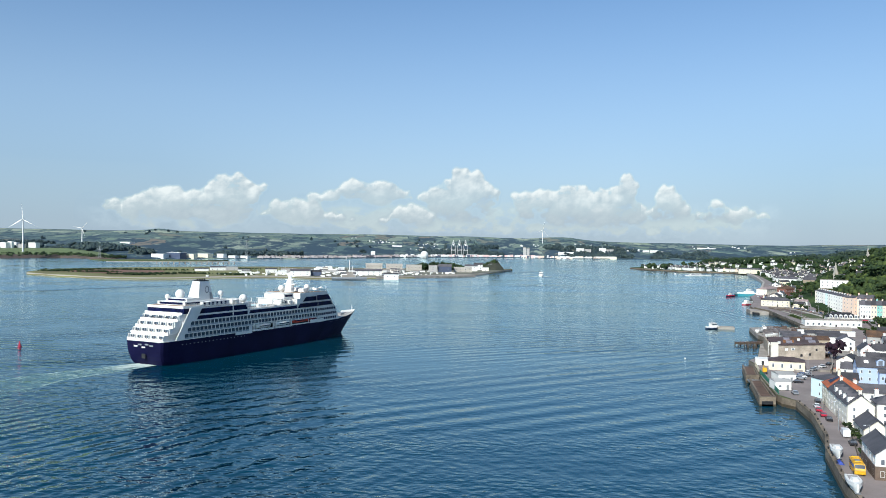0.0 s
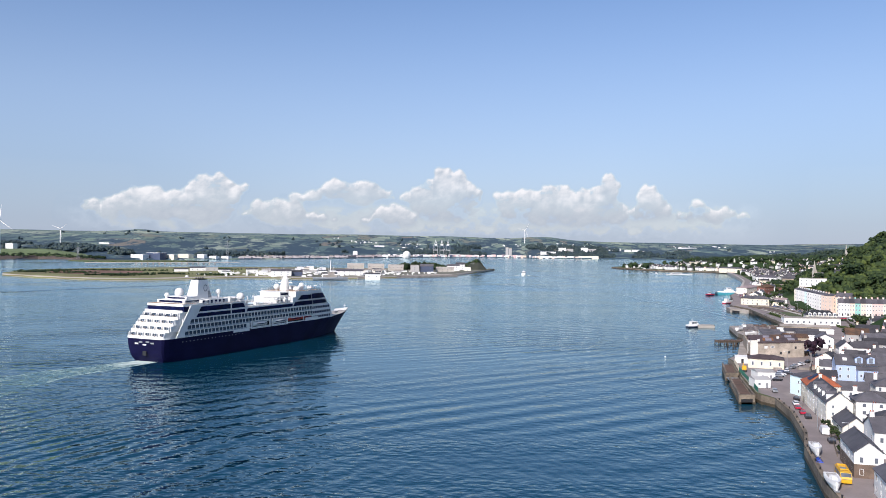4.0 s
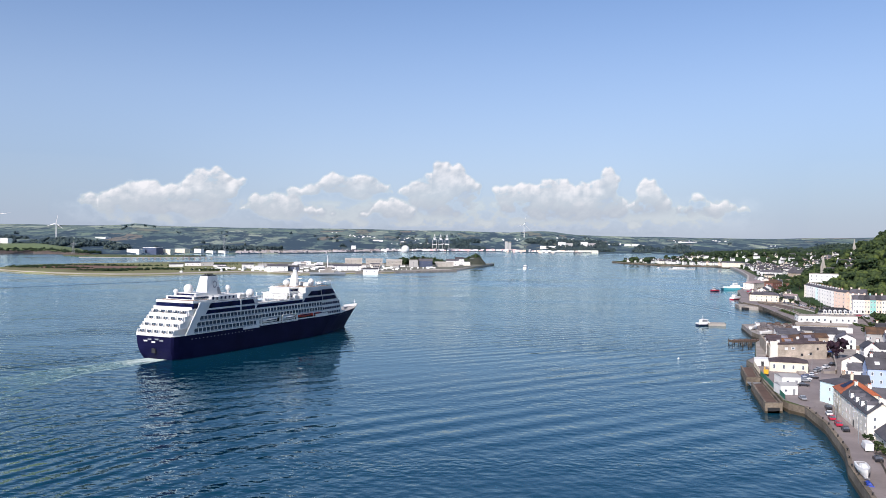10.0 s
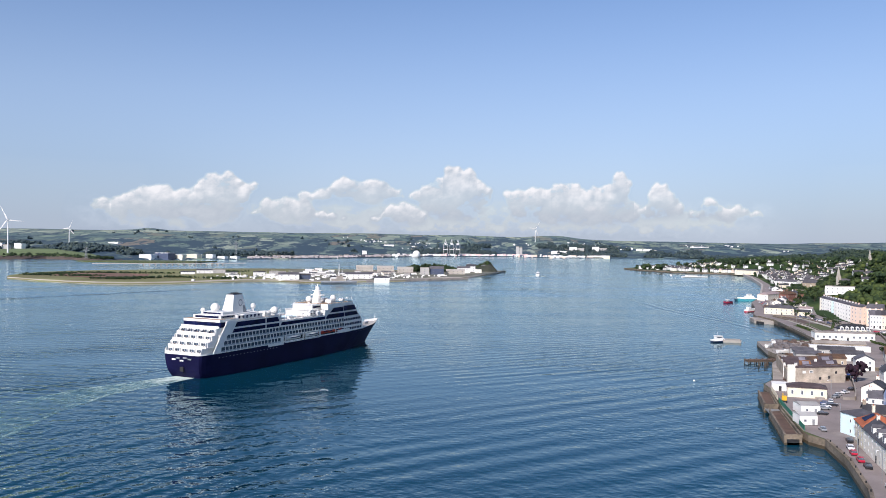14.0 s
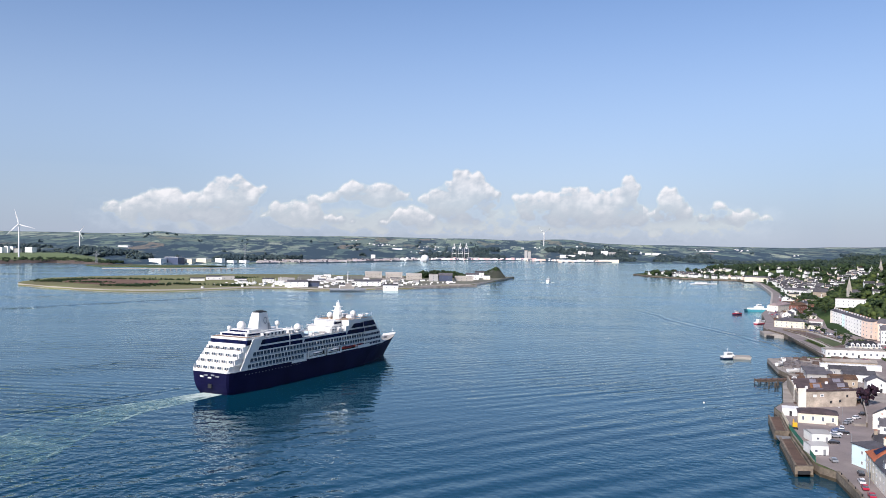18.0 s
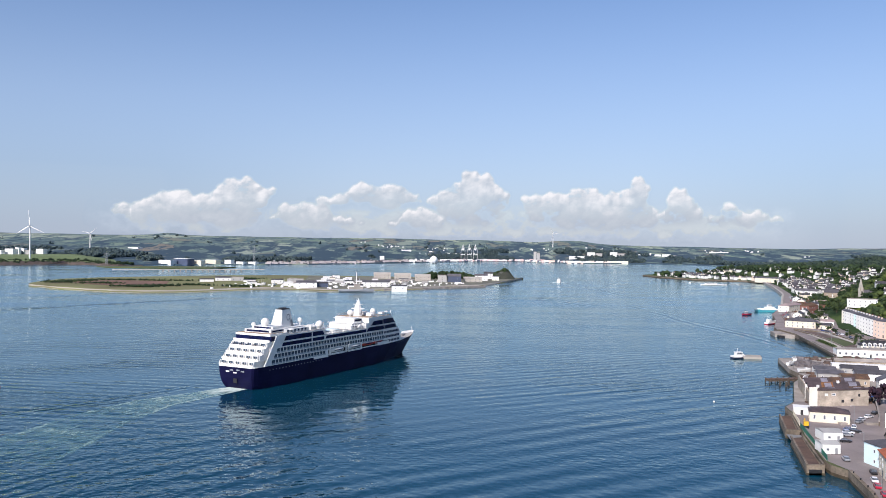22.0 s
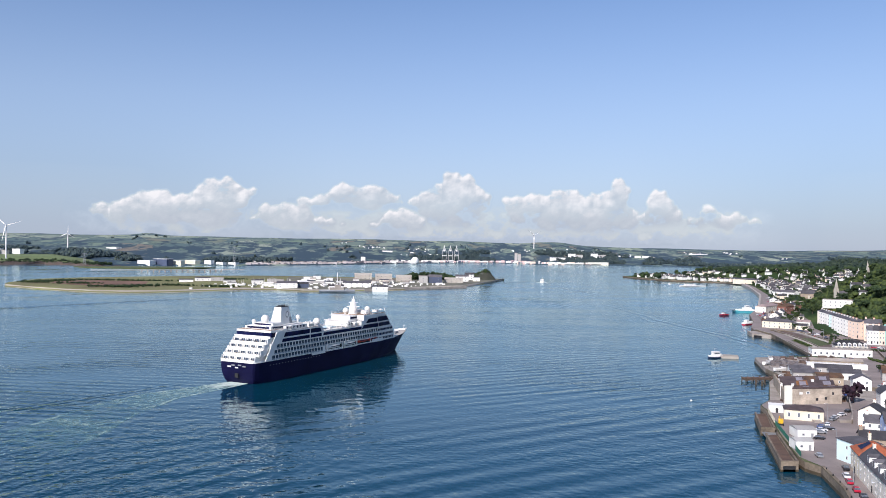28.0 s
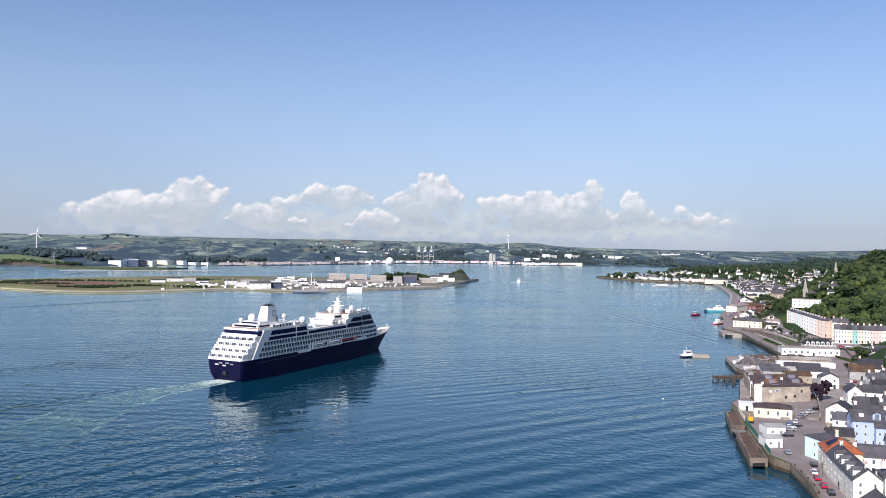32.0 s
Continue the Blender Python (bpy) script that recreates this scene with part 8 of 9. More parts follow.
house((536, 1200), (556, 1180), 12, 6, 5, "stone", "along", z=6, rows=1, front=3, chimneys=0, label="grey stone hall with a steep roof", name="stone_hall", category="hall")


# ---- boats, buoys, vehicles ----
def hull_geo(length, beam, depth, sheer=0.3, sec=9, low=-0.4):
    pts, f = [], []
    for i in range(sec):
        s = i / (sec - 1)
        w = beam / 2 * min(1.0, (1 - s) * 2.2 + 0.02) ** 0.6 * (0.85 + 0.15 * min(1, s * 4))
        x, top = (s - 0.5) * length, depth + sheer * max(0, s - 0.4)
        pts += [(x - (0.06 * length * max(0, s - 0.7)), -w * 0.55, low), (x, -w, depth * 0.5), (x, -w, top), (x, w, top), (x, w, depth * 0.5), (x - (0.06 * length * max(0, s - 0.7)), w * 0.55, low)]
    for i in range(sec - 1):
        for j in range(6):
            f.append((i * 6 + j, (i + 1) * 6 + j, (i + 1) * 6 + (j + 1) % 6, i * 6 + (j + 1) % 6))
    f += [tuple(range(5, -1, -1)), tuple((sec - 1) * 6 + j for j in range(6))]
    return Geo().add(pts, f)


BLUE_GREEN = surface("teal_hull_paint", (0.05, 0.30, 0.36), 0.5, var=0.2)
NAVY_BOAT = surface("dark_blue_boat_paint", (0.02, 0.03, 0.07), 0.5, var=0.2)
YELLOW = surface("yellow_paint", (0.75, 0.42, 0.02), 0.4, var=0.12)
BLUE_TARP = surface("blue_tarp", (0.02, 0.06, 0.40), 0.6, var=0.2)
RED_PAINT = surface("red_paint", (0.45, 0.02, 0.05), 0.35, var=0.12)
CAR_PAINT = {"red": RED_PAINT, "dark": surface("dark_car_paint", (0.03, 0.03, 0.035), 0.3, var=0.2), "white": surface("white_car_paint", (0.75, 0.75, 0.75), 0.3, var=0.06),
             "silver": surface("silver_car_paint", (0.4, 0.42, 0.44), 0.3, 0.4, var=0.1), "blue": surface("blue_car_paint", (0.03, 0.07, 0.25), 0.3, var=0.15)}

# workboat lashed to a flat barge
wb = thing("workboat", pose(194, 577, 0, 0, 0, 14), "white harbour workboat with a dark hull", "boat")
part("hull", hull_geo(10, 4.8, 1.9), SHIP_WHITE, wb)
part("boot_top", hull_geo(10.1, 4.9, 1.0), NAVY_BOAT, wb, "dark lower hull")
part("wheelhouse", Geo().box(-2.5, 2, -1.7, 1.7, 1.7, 4.2).box(-2.8, 2.3, -1.9, 1.9, 4.2, 4.4), SHIP_WHITE, wb)
part("foredeck_cabin", Geo().box(2, 3.4, -1.2, 1.2, 1.8, 3.0), SHIP_WHITE, wb)
part("window", Geo().box(-2.2, 1.7, -1.76, -1.68, 2.9, 3.8), PANE, wb)
part("mast", Geo().tube((-1, 0, 4.3), (-1, 0, 7.0), 0.08), SHIP_WHITE, wb)
bg = thing("barge", pose(203.5, 579.0, 0, 0, 0, -14), "flat moored barge with a pale sandy deck", "barge")
part("hull", Geo().add([(-5.4, -5, -0.6), (5.4, -5, -0.6), (5.4, 5, -0.6), (-5.4, 5, -0.6), (-6, -5.4, 1.5), (6, -5.4, 1.5), (6, 5.4, 1.5), (-6, 5.4, 1.5)], [(0, 1, 5, 4), (1, 2, 6, 5), (2, 3, 7, 6), (3, 0, 4, 7), (4, 5, 6, 7)]), SAND, bg)
part("deck", Geo().box(-5.7, 5.7, -5.1, 5.1, 1.5, 1.56), SAND, bg, "pale sandy deck")
for x in (-5.5, 5.5):
    part("bollard", Geo().tube((x, -4.6, 1.5), (x, -4.6, 2.1), 0.2), BLACK, bg)

gb = thing("ferry", pose(372, 983, 0, 0, 0, 2), "teal flat car ferry with a green deck, moored", "ferry")
part("hull", Geo().side([(-14, 0.2), (-11, -0.8), (11, -0.8), (14, 0.2), (14.6, 2.4), (-14.6, 2.4)], -5, 5), BLUE_GREEN, gb)
part("car_deck", Geo().box(-13.8, 13.8, -4.6, 4.6, 2.4, 2.5), WALLS["green"], gb, "pale green car deck")
for y in (-5.0, 4.7):
    part("bulwark", Geo().box(-11, 11, y, y + 0.3, 2.4, 3.8), SHIP_WHITE, gb)
part("deck_house", Geo().box(-3, 8, 1.6, 4.6, 2.5, 5.6).box(0, 5, 1.2, 4.6, 5.6, 8.0), SHIP_WHITE, gb)
part("window_band", Geo().box(0.2, 4.8, 1.12, 1.2, 6.4, 7.4), PANE, gb)
for x in (-14.8, 14.4):
    part("ramp", Geo().box(x - 1.6, x + 1.6, -3, 3, 2.5, 2.8), GREY, gb)

rb = thing("trawler", pose(316, 829, 0, 0, 0, 38), "red and white trawler moored at the promenade", "boat")
part("hull", hull_geo(22, 5, 2.2), SHIP_WHITE, rb)
part("waterline", hull_geo(22.2, 5.1, 0.9), RED_PAINT, rb, "red boot-top")
part("wheelhouse", Geo().box(-8, -4, -1.6, 1.6, 2.2, 4.8), SHIP_WHITE, rb)
part("mast", Geo().tube((0, 0, 2.8), (0, 0, 9), 0.15), GREY, rb)
part("deck", Geo().box(-3, 9, -2, 2, 2.8, 2.9), SHIP_WHITE, rb)

mv = thing("moored_vessel", pose(518, 1632, 0, 0, 0, 6), "long low white vessel moored in the bay", "vessel")
part("hull", hull_geo(54, 9, 2.4), SHIP_WHITE, mv)
part("deck_house", Geo().box(-18, 4, -3, 3, 2.4, 5), SHIP_WHITE, mv)
part("window_band", Geo().box(-17, 3, -3.06, -2.9, 3.2, 4.2), PANE, mv)
sb = thing("motor_boat", pose(495, 1718, 0, 0, 0, 100), "small white motor boat at anchor", "boat")
part("hull", hull_geo(9, 3, 1.4), SHIP_WHITE, sb)
part("cabin", Geo().box(-2, 1.5, -1, 1, 1.4, 2.6), SHIP_WHITE, sb)
ns = thing("naval_ship", pose(-150, 1296, 0, 0, 0, 8), "grey-white naval ship at the island quay", "ship")
part("hull", hull_geo(56, 9, 4), surface("naval_grey", (0.30, 0.32, 0.34), 0.5), ns)
part("superstructure", Geo().box(-12, 10, -3.4, 3.4, 4, 7.5).box(-4, 6, -3, 3, 7.5, 12), CONCRETE, ns)
part("mast", Geo().tube((0, 0, 12), (0, 0, 31), 0.9, 0.3).box(-0.3, 0.3, -4, 4, 18, 18.6).box(-0.3, 0.3, -3, 3, 24, 24.5).tube((5, 0, 12), (5, 0, 22), 0.4, 0.2), SHIP_WHITE, ns)
part("gun_deck", Geo().box(12, 18, -2, 2, 4.2, 6), GREY, ns)

# the ferry under way and its wash
FERRY_ROWS = [(0, 188, 1539), (6, 194, 1575), (13, 204, 1630), (19, 215, 1676), (25, 226, 1722), (32, 241, 1775)]
FERRY = [(t, pose(x, y, 0, 0, 0, 78)) for t, x, y in FERRY_ROWS]
fb = thing("harbour_launch", FERRY[0][1], "white harbour launch under way", "boat")
fb.scale = (1.35, 1.35, 1.35)
part("hull", hull_geo(20, 6, 2.4), SHIP_WHITE, fb)
part("cabin", Geo().box(-6, 5, -2.3, 2.3, 2.4, 5.4), SHIP_WHITE, fb)
part("window_band", Geo().box(-6.06, 5.06, -2.36, 2.36, 3.6, 4.6), PANE, fb)
part("mast", Geo().tube((0, 0, 5.4), (0, 0, 9), 0.15), SHIP_WHITE, fb)


def wash_v(name, length, spread, m, label):
    v, f, cover = [], [], []
    for side in (-1, 1):
        for i in range(30):
            k = i / 29
            for j in range(4):
                u = j / 3
                v.append((8 - length * k, side * (4 + spread * k + (u - 0.5) * (9 + 9 * k)), 0.06))
                cover.append((1 - k) ** 1.4 * math.sin(math.pi * (0.1 + 0.8 * u)))
    for s in range(2):
        for i in range(29):
            for j in range(3):
                q = s * 120 + i * 4 + j
                f.append((q, q + 1, q + 5, q + 4))
    me = bpy.data.meshes.new(name)
    me.from_pydata(v, [], f)
    me.attributes.new("cover", "FLOAT", "POINT").data.foreach_set("value", cover)
    me.materials.append(foam_mat(name + "_foam", 0.12, 1.05))
    ob = new(name, me)
    ob.matrix_world = m
    return tagged(ob, label, "wake")


launch_wake = wash_v("launch_wake", 110, 34, FERRY[0][1], "white bow wash of the harbour launch")

SKIFF_ROWS = [(0, 343, 962), (12, 336, 950), (20, 328, 932), (32, 327, 932)]
SKIFF = [(t, pose(x, y, 0, 0, 0, -150)) for t, x, y in SKIFF_ROWS]
sk = thing("pilot_boat", SKIFF[0][1], "small dark red boat with a white wheelhouse", "boat")
sk.scale = (1.35, 1.35, 1.35)
part("hull", hull_geo(10, 3.4, 1.4), NAVY_BOAT, sk)
part("rubbing_strake", hull_geo(10.1, 3.5, 1.1, 0.3, 9, 0.7), RED_PAINT, sk, "dark red band round the hull")
part("wheelhouse", Geo().box(-1.2, 1.2, -1.0, 1.0, 1.4, 2.9).box(-1.4, 1.4, -1.15, 1.15, 2.9, 3.0), SHIP_WHITE, sk)
part("window", Geo().box(-1.24, 1.24, -1.04, 1.04, 2.1, 2.7), PANE, sk)
part("mast", Geo().tube((-0.6, 0, 3.0), (-0.6, 0, 4.6), 0.06), GREY, sk)

ru = thing("channel_buoy", pose(-229, 437, 0), "red channel buoy with a topmark", "buoy")
ru.scale = (0.68, 0.68, 0.68)
part("float", Geo().tube((0, 0, -0.5), (0, 0, 1.3), 1.5, 1.4, 14), RED_PAINT, ru)
part("tower", Geo().tube((0, 0, 1.3), (0, 0, 4.2), 1.0, 0.35, 10), RED_PAINT, ru)
part("topmark", Geo().tube((0, 0, 4.2), (0, 0, 5.0), 0.5, 0.5, 10), RED_PAINT, ru)
wf = thing("mooring_buoy", pose(127, 420.8, 0), "small white mooring buoy", "buoy")
part("float", Geo().ball((0, 0, 0.2), 0.55, 12, 8, 0.7).tube((0, 0, 0.5), (0, 0, 0.8), 0.1), SHIP_WHITE, wf)


def car(x, y, turn, paint, kind="car"):
    c = thing("car", pose(x, y, QZ + 0.04, 0, 0, turn), f"{paint} car parked by the quay", "car", "parked cars")
    m = CAR_PAINT[paint]
    part("body", Geo().side([(-2.1, 0.35), (2.1, 0.35), (2.15, 0.8), (1.1, 0.95), (-1.95, 0.95), (-2.15, 0.75)], -0.87, 0.87), m, c)
    part("cabin", Geo().add([(-1.8, -0.82, 0.95), (1.0, -0.82, 0.95), (1.0, 0.82, 0.95), (-1.8, 0.82, 0.95), (-1.3, -0.68, 1.45), (0.3, -0.68, 1.45), (0.3, 0.68, 1.45), (-1.3, 0.68, 1.45)], [(0, 1, 5, 4), (1, 2, 6, 5), (2, 3, 7, 6), (3, 0, 4, 7)]), PANE, c, "dark car windows")
    part("roof", Geo().box(-1.32, 0.32, -0.7, 0.7, 1.44, 1.5), m, c)
    wheel = Geo().tube((0, -0.1, 0), (0, 0.1, 0), 0.33, n=12).mesh("wheel", BLACK)
    for wx in (-1.3, 1.3):
        for wy in (-0.8, 0.8):
            piece("wheel", wheel, c, wx, wy, 0.33)
    for wy in (-0.6, 0.6):
        part("headlight", Geo().box(2.1, 2.17, wy - 0.2, wy + 0.2, 0.6, 0.75), SHIP_WHITE, c)
    return c


def van(x, y, turn, w=5.2, label="white van parked by the quay"):
    v = thing("van", pose(x, y, QZ + 0.04, 0, 0, turn), label, "van", "parked cars")
    part("body", Geo().side([(-w / 2, 0.35), (w / 2, 0.35), (w / 2, 1.1), (w / 2 - 0.9, 1.25), (w / 2 - 1.5, 2.2), (-w / 2, 2.25)], -0.98, 0.98), CAR_PAINT["white"], v)
    part("windscreen", Geo().add([(w / 2 - 0.86, -0.85, 1.3), (w / 2 - 0.86, 0.85, 1.3), (w / 2 - 1.44, 0.85, 2.12), (w / 2 - 1.44, -0.85, 2.12)], [(0, 1, 2, 3)]), PANE, v)
    for wx in (-w * 0.3, w * 0.3):
        for wy in (-0.9, 0.9):
            part("wheel", Geo().tube((wx, wy - 0.1, 0.36), (wx, wy + 0.1, 0.36), 0.36, n=12), BLACK, v)
    return v


def trailer_boat(x, y, turn, length, label):
    b = thing("boat_on_trailer", pose(x, y, QZ + 0.9, 0, 0, turn), label, "boat", "boats on the quay")
    part("hull", hull_geo(length, length * 0.34, 1.3, 0.4, 11, -0.5), SHIP_WHITE, b)
    part("cockpit", Geo().box(-length * 0.36, length * 0.02, -length * 0.11, length * 0.11, 1.3, 1.45), DECK, b)
    part("cabin", Geo().add([(0, -0.95, 1.35), (length * 0.28, -0.6, 1.4), (length * 0.28, 0.6, 1.4), (0, 0.95, 1.35), (0.1, -0.8, 2.0), (length * 0.16, -0.5, 1.95), (length * 0.16, 0.5, 1.95), (0.1, 0.8, 2.0)], [(0, 1, 5, 4), (1, 2, 6, 5), (2, 3, 7, 6), (3, 0, 4, 7), (4, 5, 6, 7)]), SHIP_WHITE, b)
    part("cabin_window", Geo().box(0.0, 0.08, -0.75, 0.75, 1.55, 1.9), PANE, b)
    part("trailer", Geo().box(-length * 0.4, length * 0.55, -0.6, 0.6, -0.55, -0.42), GREY, b)
    for wy in (-1.1, 1.1):
        part("wheel", Geo().tube((-length * 0.15, wy - 0.12, -0.55), (-length * 0.15, wy + 0.12, -0.55), 0.34, n=12), BLACK, b)
    return b


QA = 72  # the quay road's bearing
trailer_boat(105.0, 213.5, QA + 180, 8.5, "white motor boat on a trailer at the quay edge")
trailer_boat(94.6, 184.0, QA + 180, 9.5, "white cabin boat on a trailer at the quay edge")
tarp = thing("tarpaulin", pose(102.2, 206, QZ + 0.04, 0, 0, QA), "blue tarpaulin over a dinghy", "tarpaulin")
part("cover", Geo().add([(-1.7, -0.9, 0), (1.7, -0.9, 0), (1.7, 0.9, 0), (-1.7, 0.9, 0), (-1.2, 0, 0.9), (1.2, 0, 0.8)], [(0, 1, 5, 4), (1, 2, 5), (2, 3, 4, 5), (3, 0, 4)]), BLUE_TARP, tarp)
part("dinghy", Geo().box(-1.6, 1.6, -0.7, 0.7, 0.02, 0.3), BLACK, tarp)


# the minibus rolls along the quay road: seconds, place
BUS = [(0, 102.6, 198.3), (1, 101.9, 196.1), (2, 101.3, 194.3), (3, 100.4, 191.6), (4.5, 99.3, 188.2), (6, 98.2, 184.6), (7, 97.5, 182.8), (8, 97.1, 181.6), (10, 96.6, 180.0), (14, 96.4, 179.2), (32, 96.4, 179.2)]


def bus(x, y, turn):
    b = thing("bus", pose(x, y, QZ + 0.04, 0, 0, turn), "bright yellow minibus driving along the quay road", "bus")
    part("body", Geo().side([(-4, 0.4), (4, 0.4), (4.1, 1.4), (3.5, 2.7), (-3.9, 2.8), (-4.05, 1.2)], -1.2, 1.2), YELLOW, b)
    part("windscreen", Geo().add([(4.12, -1.08, 1.3), (4.12, 1.08, 1.3), (3.58, 1.08, 2.62), (3.58, -1.08, 2.62)], [(0, 1, 2, 3)]), PANE, b)
    part("rear_window", Geo().box(-4.08, -3.9, -1.0, 1.0, 1.6, 2.4), PANE, b)
    for wy in (-1.22, 1.18):
        for k in range(5):
            part("side_window", Geo().box(-3.5 + 1.3 * k, -2.4 + 1.3 * k, wy, wy + 0.04, 1.5, 2.35), PANE, b)
    part("roof_rack", Geo().box(-3.2, 1.8, -1.0, -0.9, 2.85, 3.1).box(-3.2, 1.8, 0.9, 1.0, 2.85, 3.1).box(-3.2, -3.1, -1.0, 1.0, 2.85, 3.1).box(1.7, 1.8, -1.0, 1.0, 2.85, 3.1), YELLOW, b)
    part("roof_hatch", Geo().box(-1, 0.4, -0.6, 0.6, 2.78, 2.95), GREY, b)
    part("bumper", Geo().box(-4.15, -4.0, -1.15, 1.15, 0.35, 0.65), BLACK, b)
    for wx in (-2.4, 2.6):
        for wy in (-1.1, 1.1):
            part("wheel", Geo().tube((wx, wy - 0.15, 0.45), (wx, wy + 0.15, 0.45), 0.45, n=14), BLACK, b)
    return b


minibus = bus(*BUS[0][1:], QA + 180)
for x, y, turn, c in ((127.4, 272, QA, "red"), (125.3, 264, QA, "red"), (123.9, 257.3, QA, "dark"), (129.8, 278.5, QA, "white"), (115.4, 225.6, QA, "dark"), (155.9, 347.4, -10, "blue"), (152.9, 342.3, -8, "white"), (145.3, 328.7, -10, "dark"), (133, 303, 80, "silver"),
                      (157, 345, -10, "dark"), (134.2, 287.5, QA, "dark"), (150.5, 338, -8, "silver"), (160, 352, 60, "white"), (321.9, 613, -20, "red"), (326, 611, -20, "white"), (332, 608, -20, "dark"), (338, 605, -20, "silver"), (167, 362, 40, "silver"), (170, 366, 40, "white")):
    car(x, y, turn, c)
van(118.7, 236.4, QA, 5.6, "white camper van parked by the quay")

dg = thing("excavator", pose(141.1, 352, QZ + 0.04, 0, 0, 70), "small yellow excavator on the pier yard", "excavator")
part("cab", Geo().box(-1.1, 1.0, -0.9, 0.9, 0.9, 2.6), YELLOW, dg)
part("track", Geo().box(-1.4, 1.4, -1.1, -0.6, 0, 0.8), BLACK, dg)
part("track", Geo().box(-1.4, 1.4, 0.6, 1.1, 0, 0.8), BLACK, dg)
part("arm", Geo().tube((0.8, 0.3, 1.6), (2.8, 0.3, 3.2), 0.18).tube((2.8, 0.3, 3.2), (3.8, 0.3, 1.0), 0.15), YELLOW, dg)


def lamp_post(x, y, z, h):
    p = thing("street_lamp", pose(x, y, z), "grey street lamp post on the waterfront", "street lamp", "street lamps")
    part("pole", Geo().tube((0, 0, 0), (0, 0, h), 0.12, 0.07), GREY, p)
    part("arm", Geo().box(-1.2, 0.1, -0.05, 0.05, h - 0.1, h), GREY, p)
    part("head", Geo().box(-1.6, -1.0, -0.15, 0.15, h - 0.2, h - 0.05), WHITE_FRAME, p)


for x, y in ((112, 210.5), (119.7, 242.6), (127.6, 270), (140, 305), (160, 352), (279, 626), (298, 690), (322, 780), (372, 930), (495, 1187), (200, 412)):
    lamp_post(x, y, QZ, 9 if y < 900 else 14)

# walls of the front gardens and bollards on the quay
fence("garden_wall", (109.2, 210.4), (124.0, 244.6), 1.2, QUAY, "low pale garden wall along the quay road", 3.0)
bol = Geo().tube((0, 0, 0), (0, 0, 0.55), 0.2, 0.16, 10).tube((0, 0, 0.5), (0, 0, 0.6), 0.26, 0.26, 10).mesh("bollard", BLACK)
for i in range(16):
    y = 176 + i * 7.4
    b = new("bollard", bol)
    b.location = (shore_x(y) + 0.6, y, QZ + 0.16)
    tagged(b, "black iron mooring bollard on the quay edge", "bollard", "quay bollards")

# ---- more of the town: dock clutter, parked cars, walls, hedges ----
r2 = np.random.default_rng(33)
dock_boat = trailer_boat(206, 522, 40, 8, "white boat laid up on the dock head")
for x, y, turn in ((216, 541, 75), (203, 496, 15), (190, 465, 70), (184, 452, 75)):
    copy_thing(dock_boat, pose(x, y, QZ + 0.9, 0, 0, turn))
for i, (x0, x1, y0, y1, n) in enumerate(((202, 226, 512, 556, 110), (182, 215, 470, 500, 24), (164, 196, 402, 410, 14), (150, 172, 352, 392, 16), (230, 270, 528, 556, 46))):
    g = Geo()
    for _ in range(n):
        x, y = x0 + (x1 - x0) * r2.random(), y0 + (y1 - y0) * r2.random()
        if x < shore_x(y) + 2:
            continue
        w, d, h = 0.5 + 2 * r2.random(), 0.5 + 1.6 * r2.random(), 0.5 + 1.6 * r2.random()
        g.box(x - w, x + w, y - d, y + d, QZ, QZ + h)
    if g.f:
        tagged(g.make("dock_clutter", [GREY_GEAR, BROWN_DECK, BROWN_DECK, CONCRETE, BALLAST][i]), ["weathered grey crates and gear on the dock", "brown crates and bins on the dock", "brown pallets beside the warehouse", "concrete blocks and skips in the yard", "rusty trailers and bins by the platform"][i], "crates", kind="stuff")
# parked cars along the waterfront street and lanes
spots = []
for i in range(34):
    y = 575 + i * 9.6
    x = shore_x(y) + lerp(y, [(566, 41.5), (760, 37.5), (1720, 10)]) + (0 if i % 3 else 13.5)
    spots.append((x, y, 70 if y < 700 else 62))
for x, y, turn in ((193, 412, 40), (198, 418, 40), (203, 420, 40), (176, 372, 30), (183, 380, 30), (188, 366, 20), (240, 452, 20), (233, 444, 20), (272, 548, 0), (268, 550, 0), (262, 552, 0), (300, 556, 10), (306, 560, 10), (148, 300, 80), (150, 306, 80)):
    spots.append((x, y, turn))
for i in range(26):
    y = 585 + 150 * r2.random()
    spots.append((shore_x(y) + 32 + 8 * r2.random(), y, 70 + 90 * (i % 2)))
for i in range(30):
    y = 790 + 480 * r2.random()
    spots.append((shore_x(y) + 8 + 8 * r2.random(), y, 62))
paints = ["white", "silver", "dark", "red", "blue", "silver", "dark", "white"]
for i, (x, y, turn) in enumerate(spots):
    car(x, y, turn + 4 * r2.random(), paints[int(r2.integers(0, 8))])


def hedge(a, b, h, label="clipped dark green hedge beside the lane"):
    dx, dy = b[0] - a[0], b[1] - a[1]
    w = math.hypot(dx, dy)
    n = int(w / 0.7)
    pts = [(w * (k + r2.random()) / n, r2.normal(0, 0.3), h * (0.2 + 0.7 * r2.random())) for k in range(n) for _ in range(3)]
    me = array_mesh("hedge", *clumps(pts, [0.5 + 0.25 * r2.random() for _ in pts], r2), LEAF)
    ob = new("hedge", me)
    ob.matrix_world = pose(a[0], a[1], QZ, 0, 0, math.degrees(math.atan2(dy, dx)))
    tagged(ob, label, "hedge", "hedges")


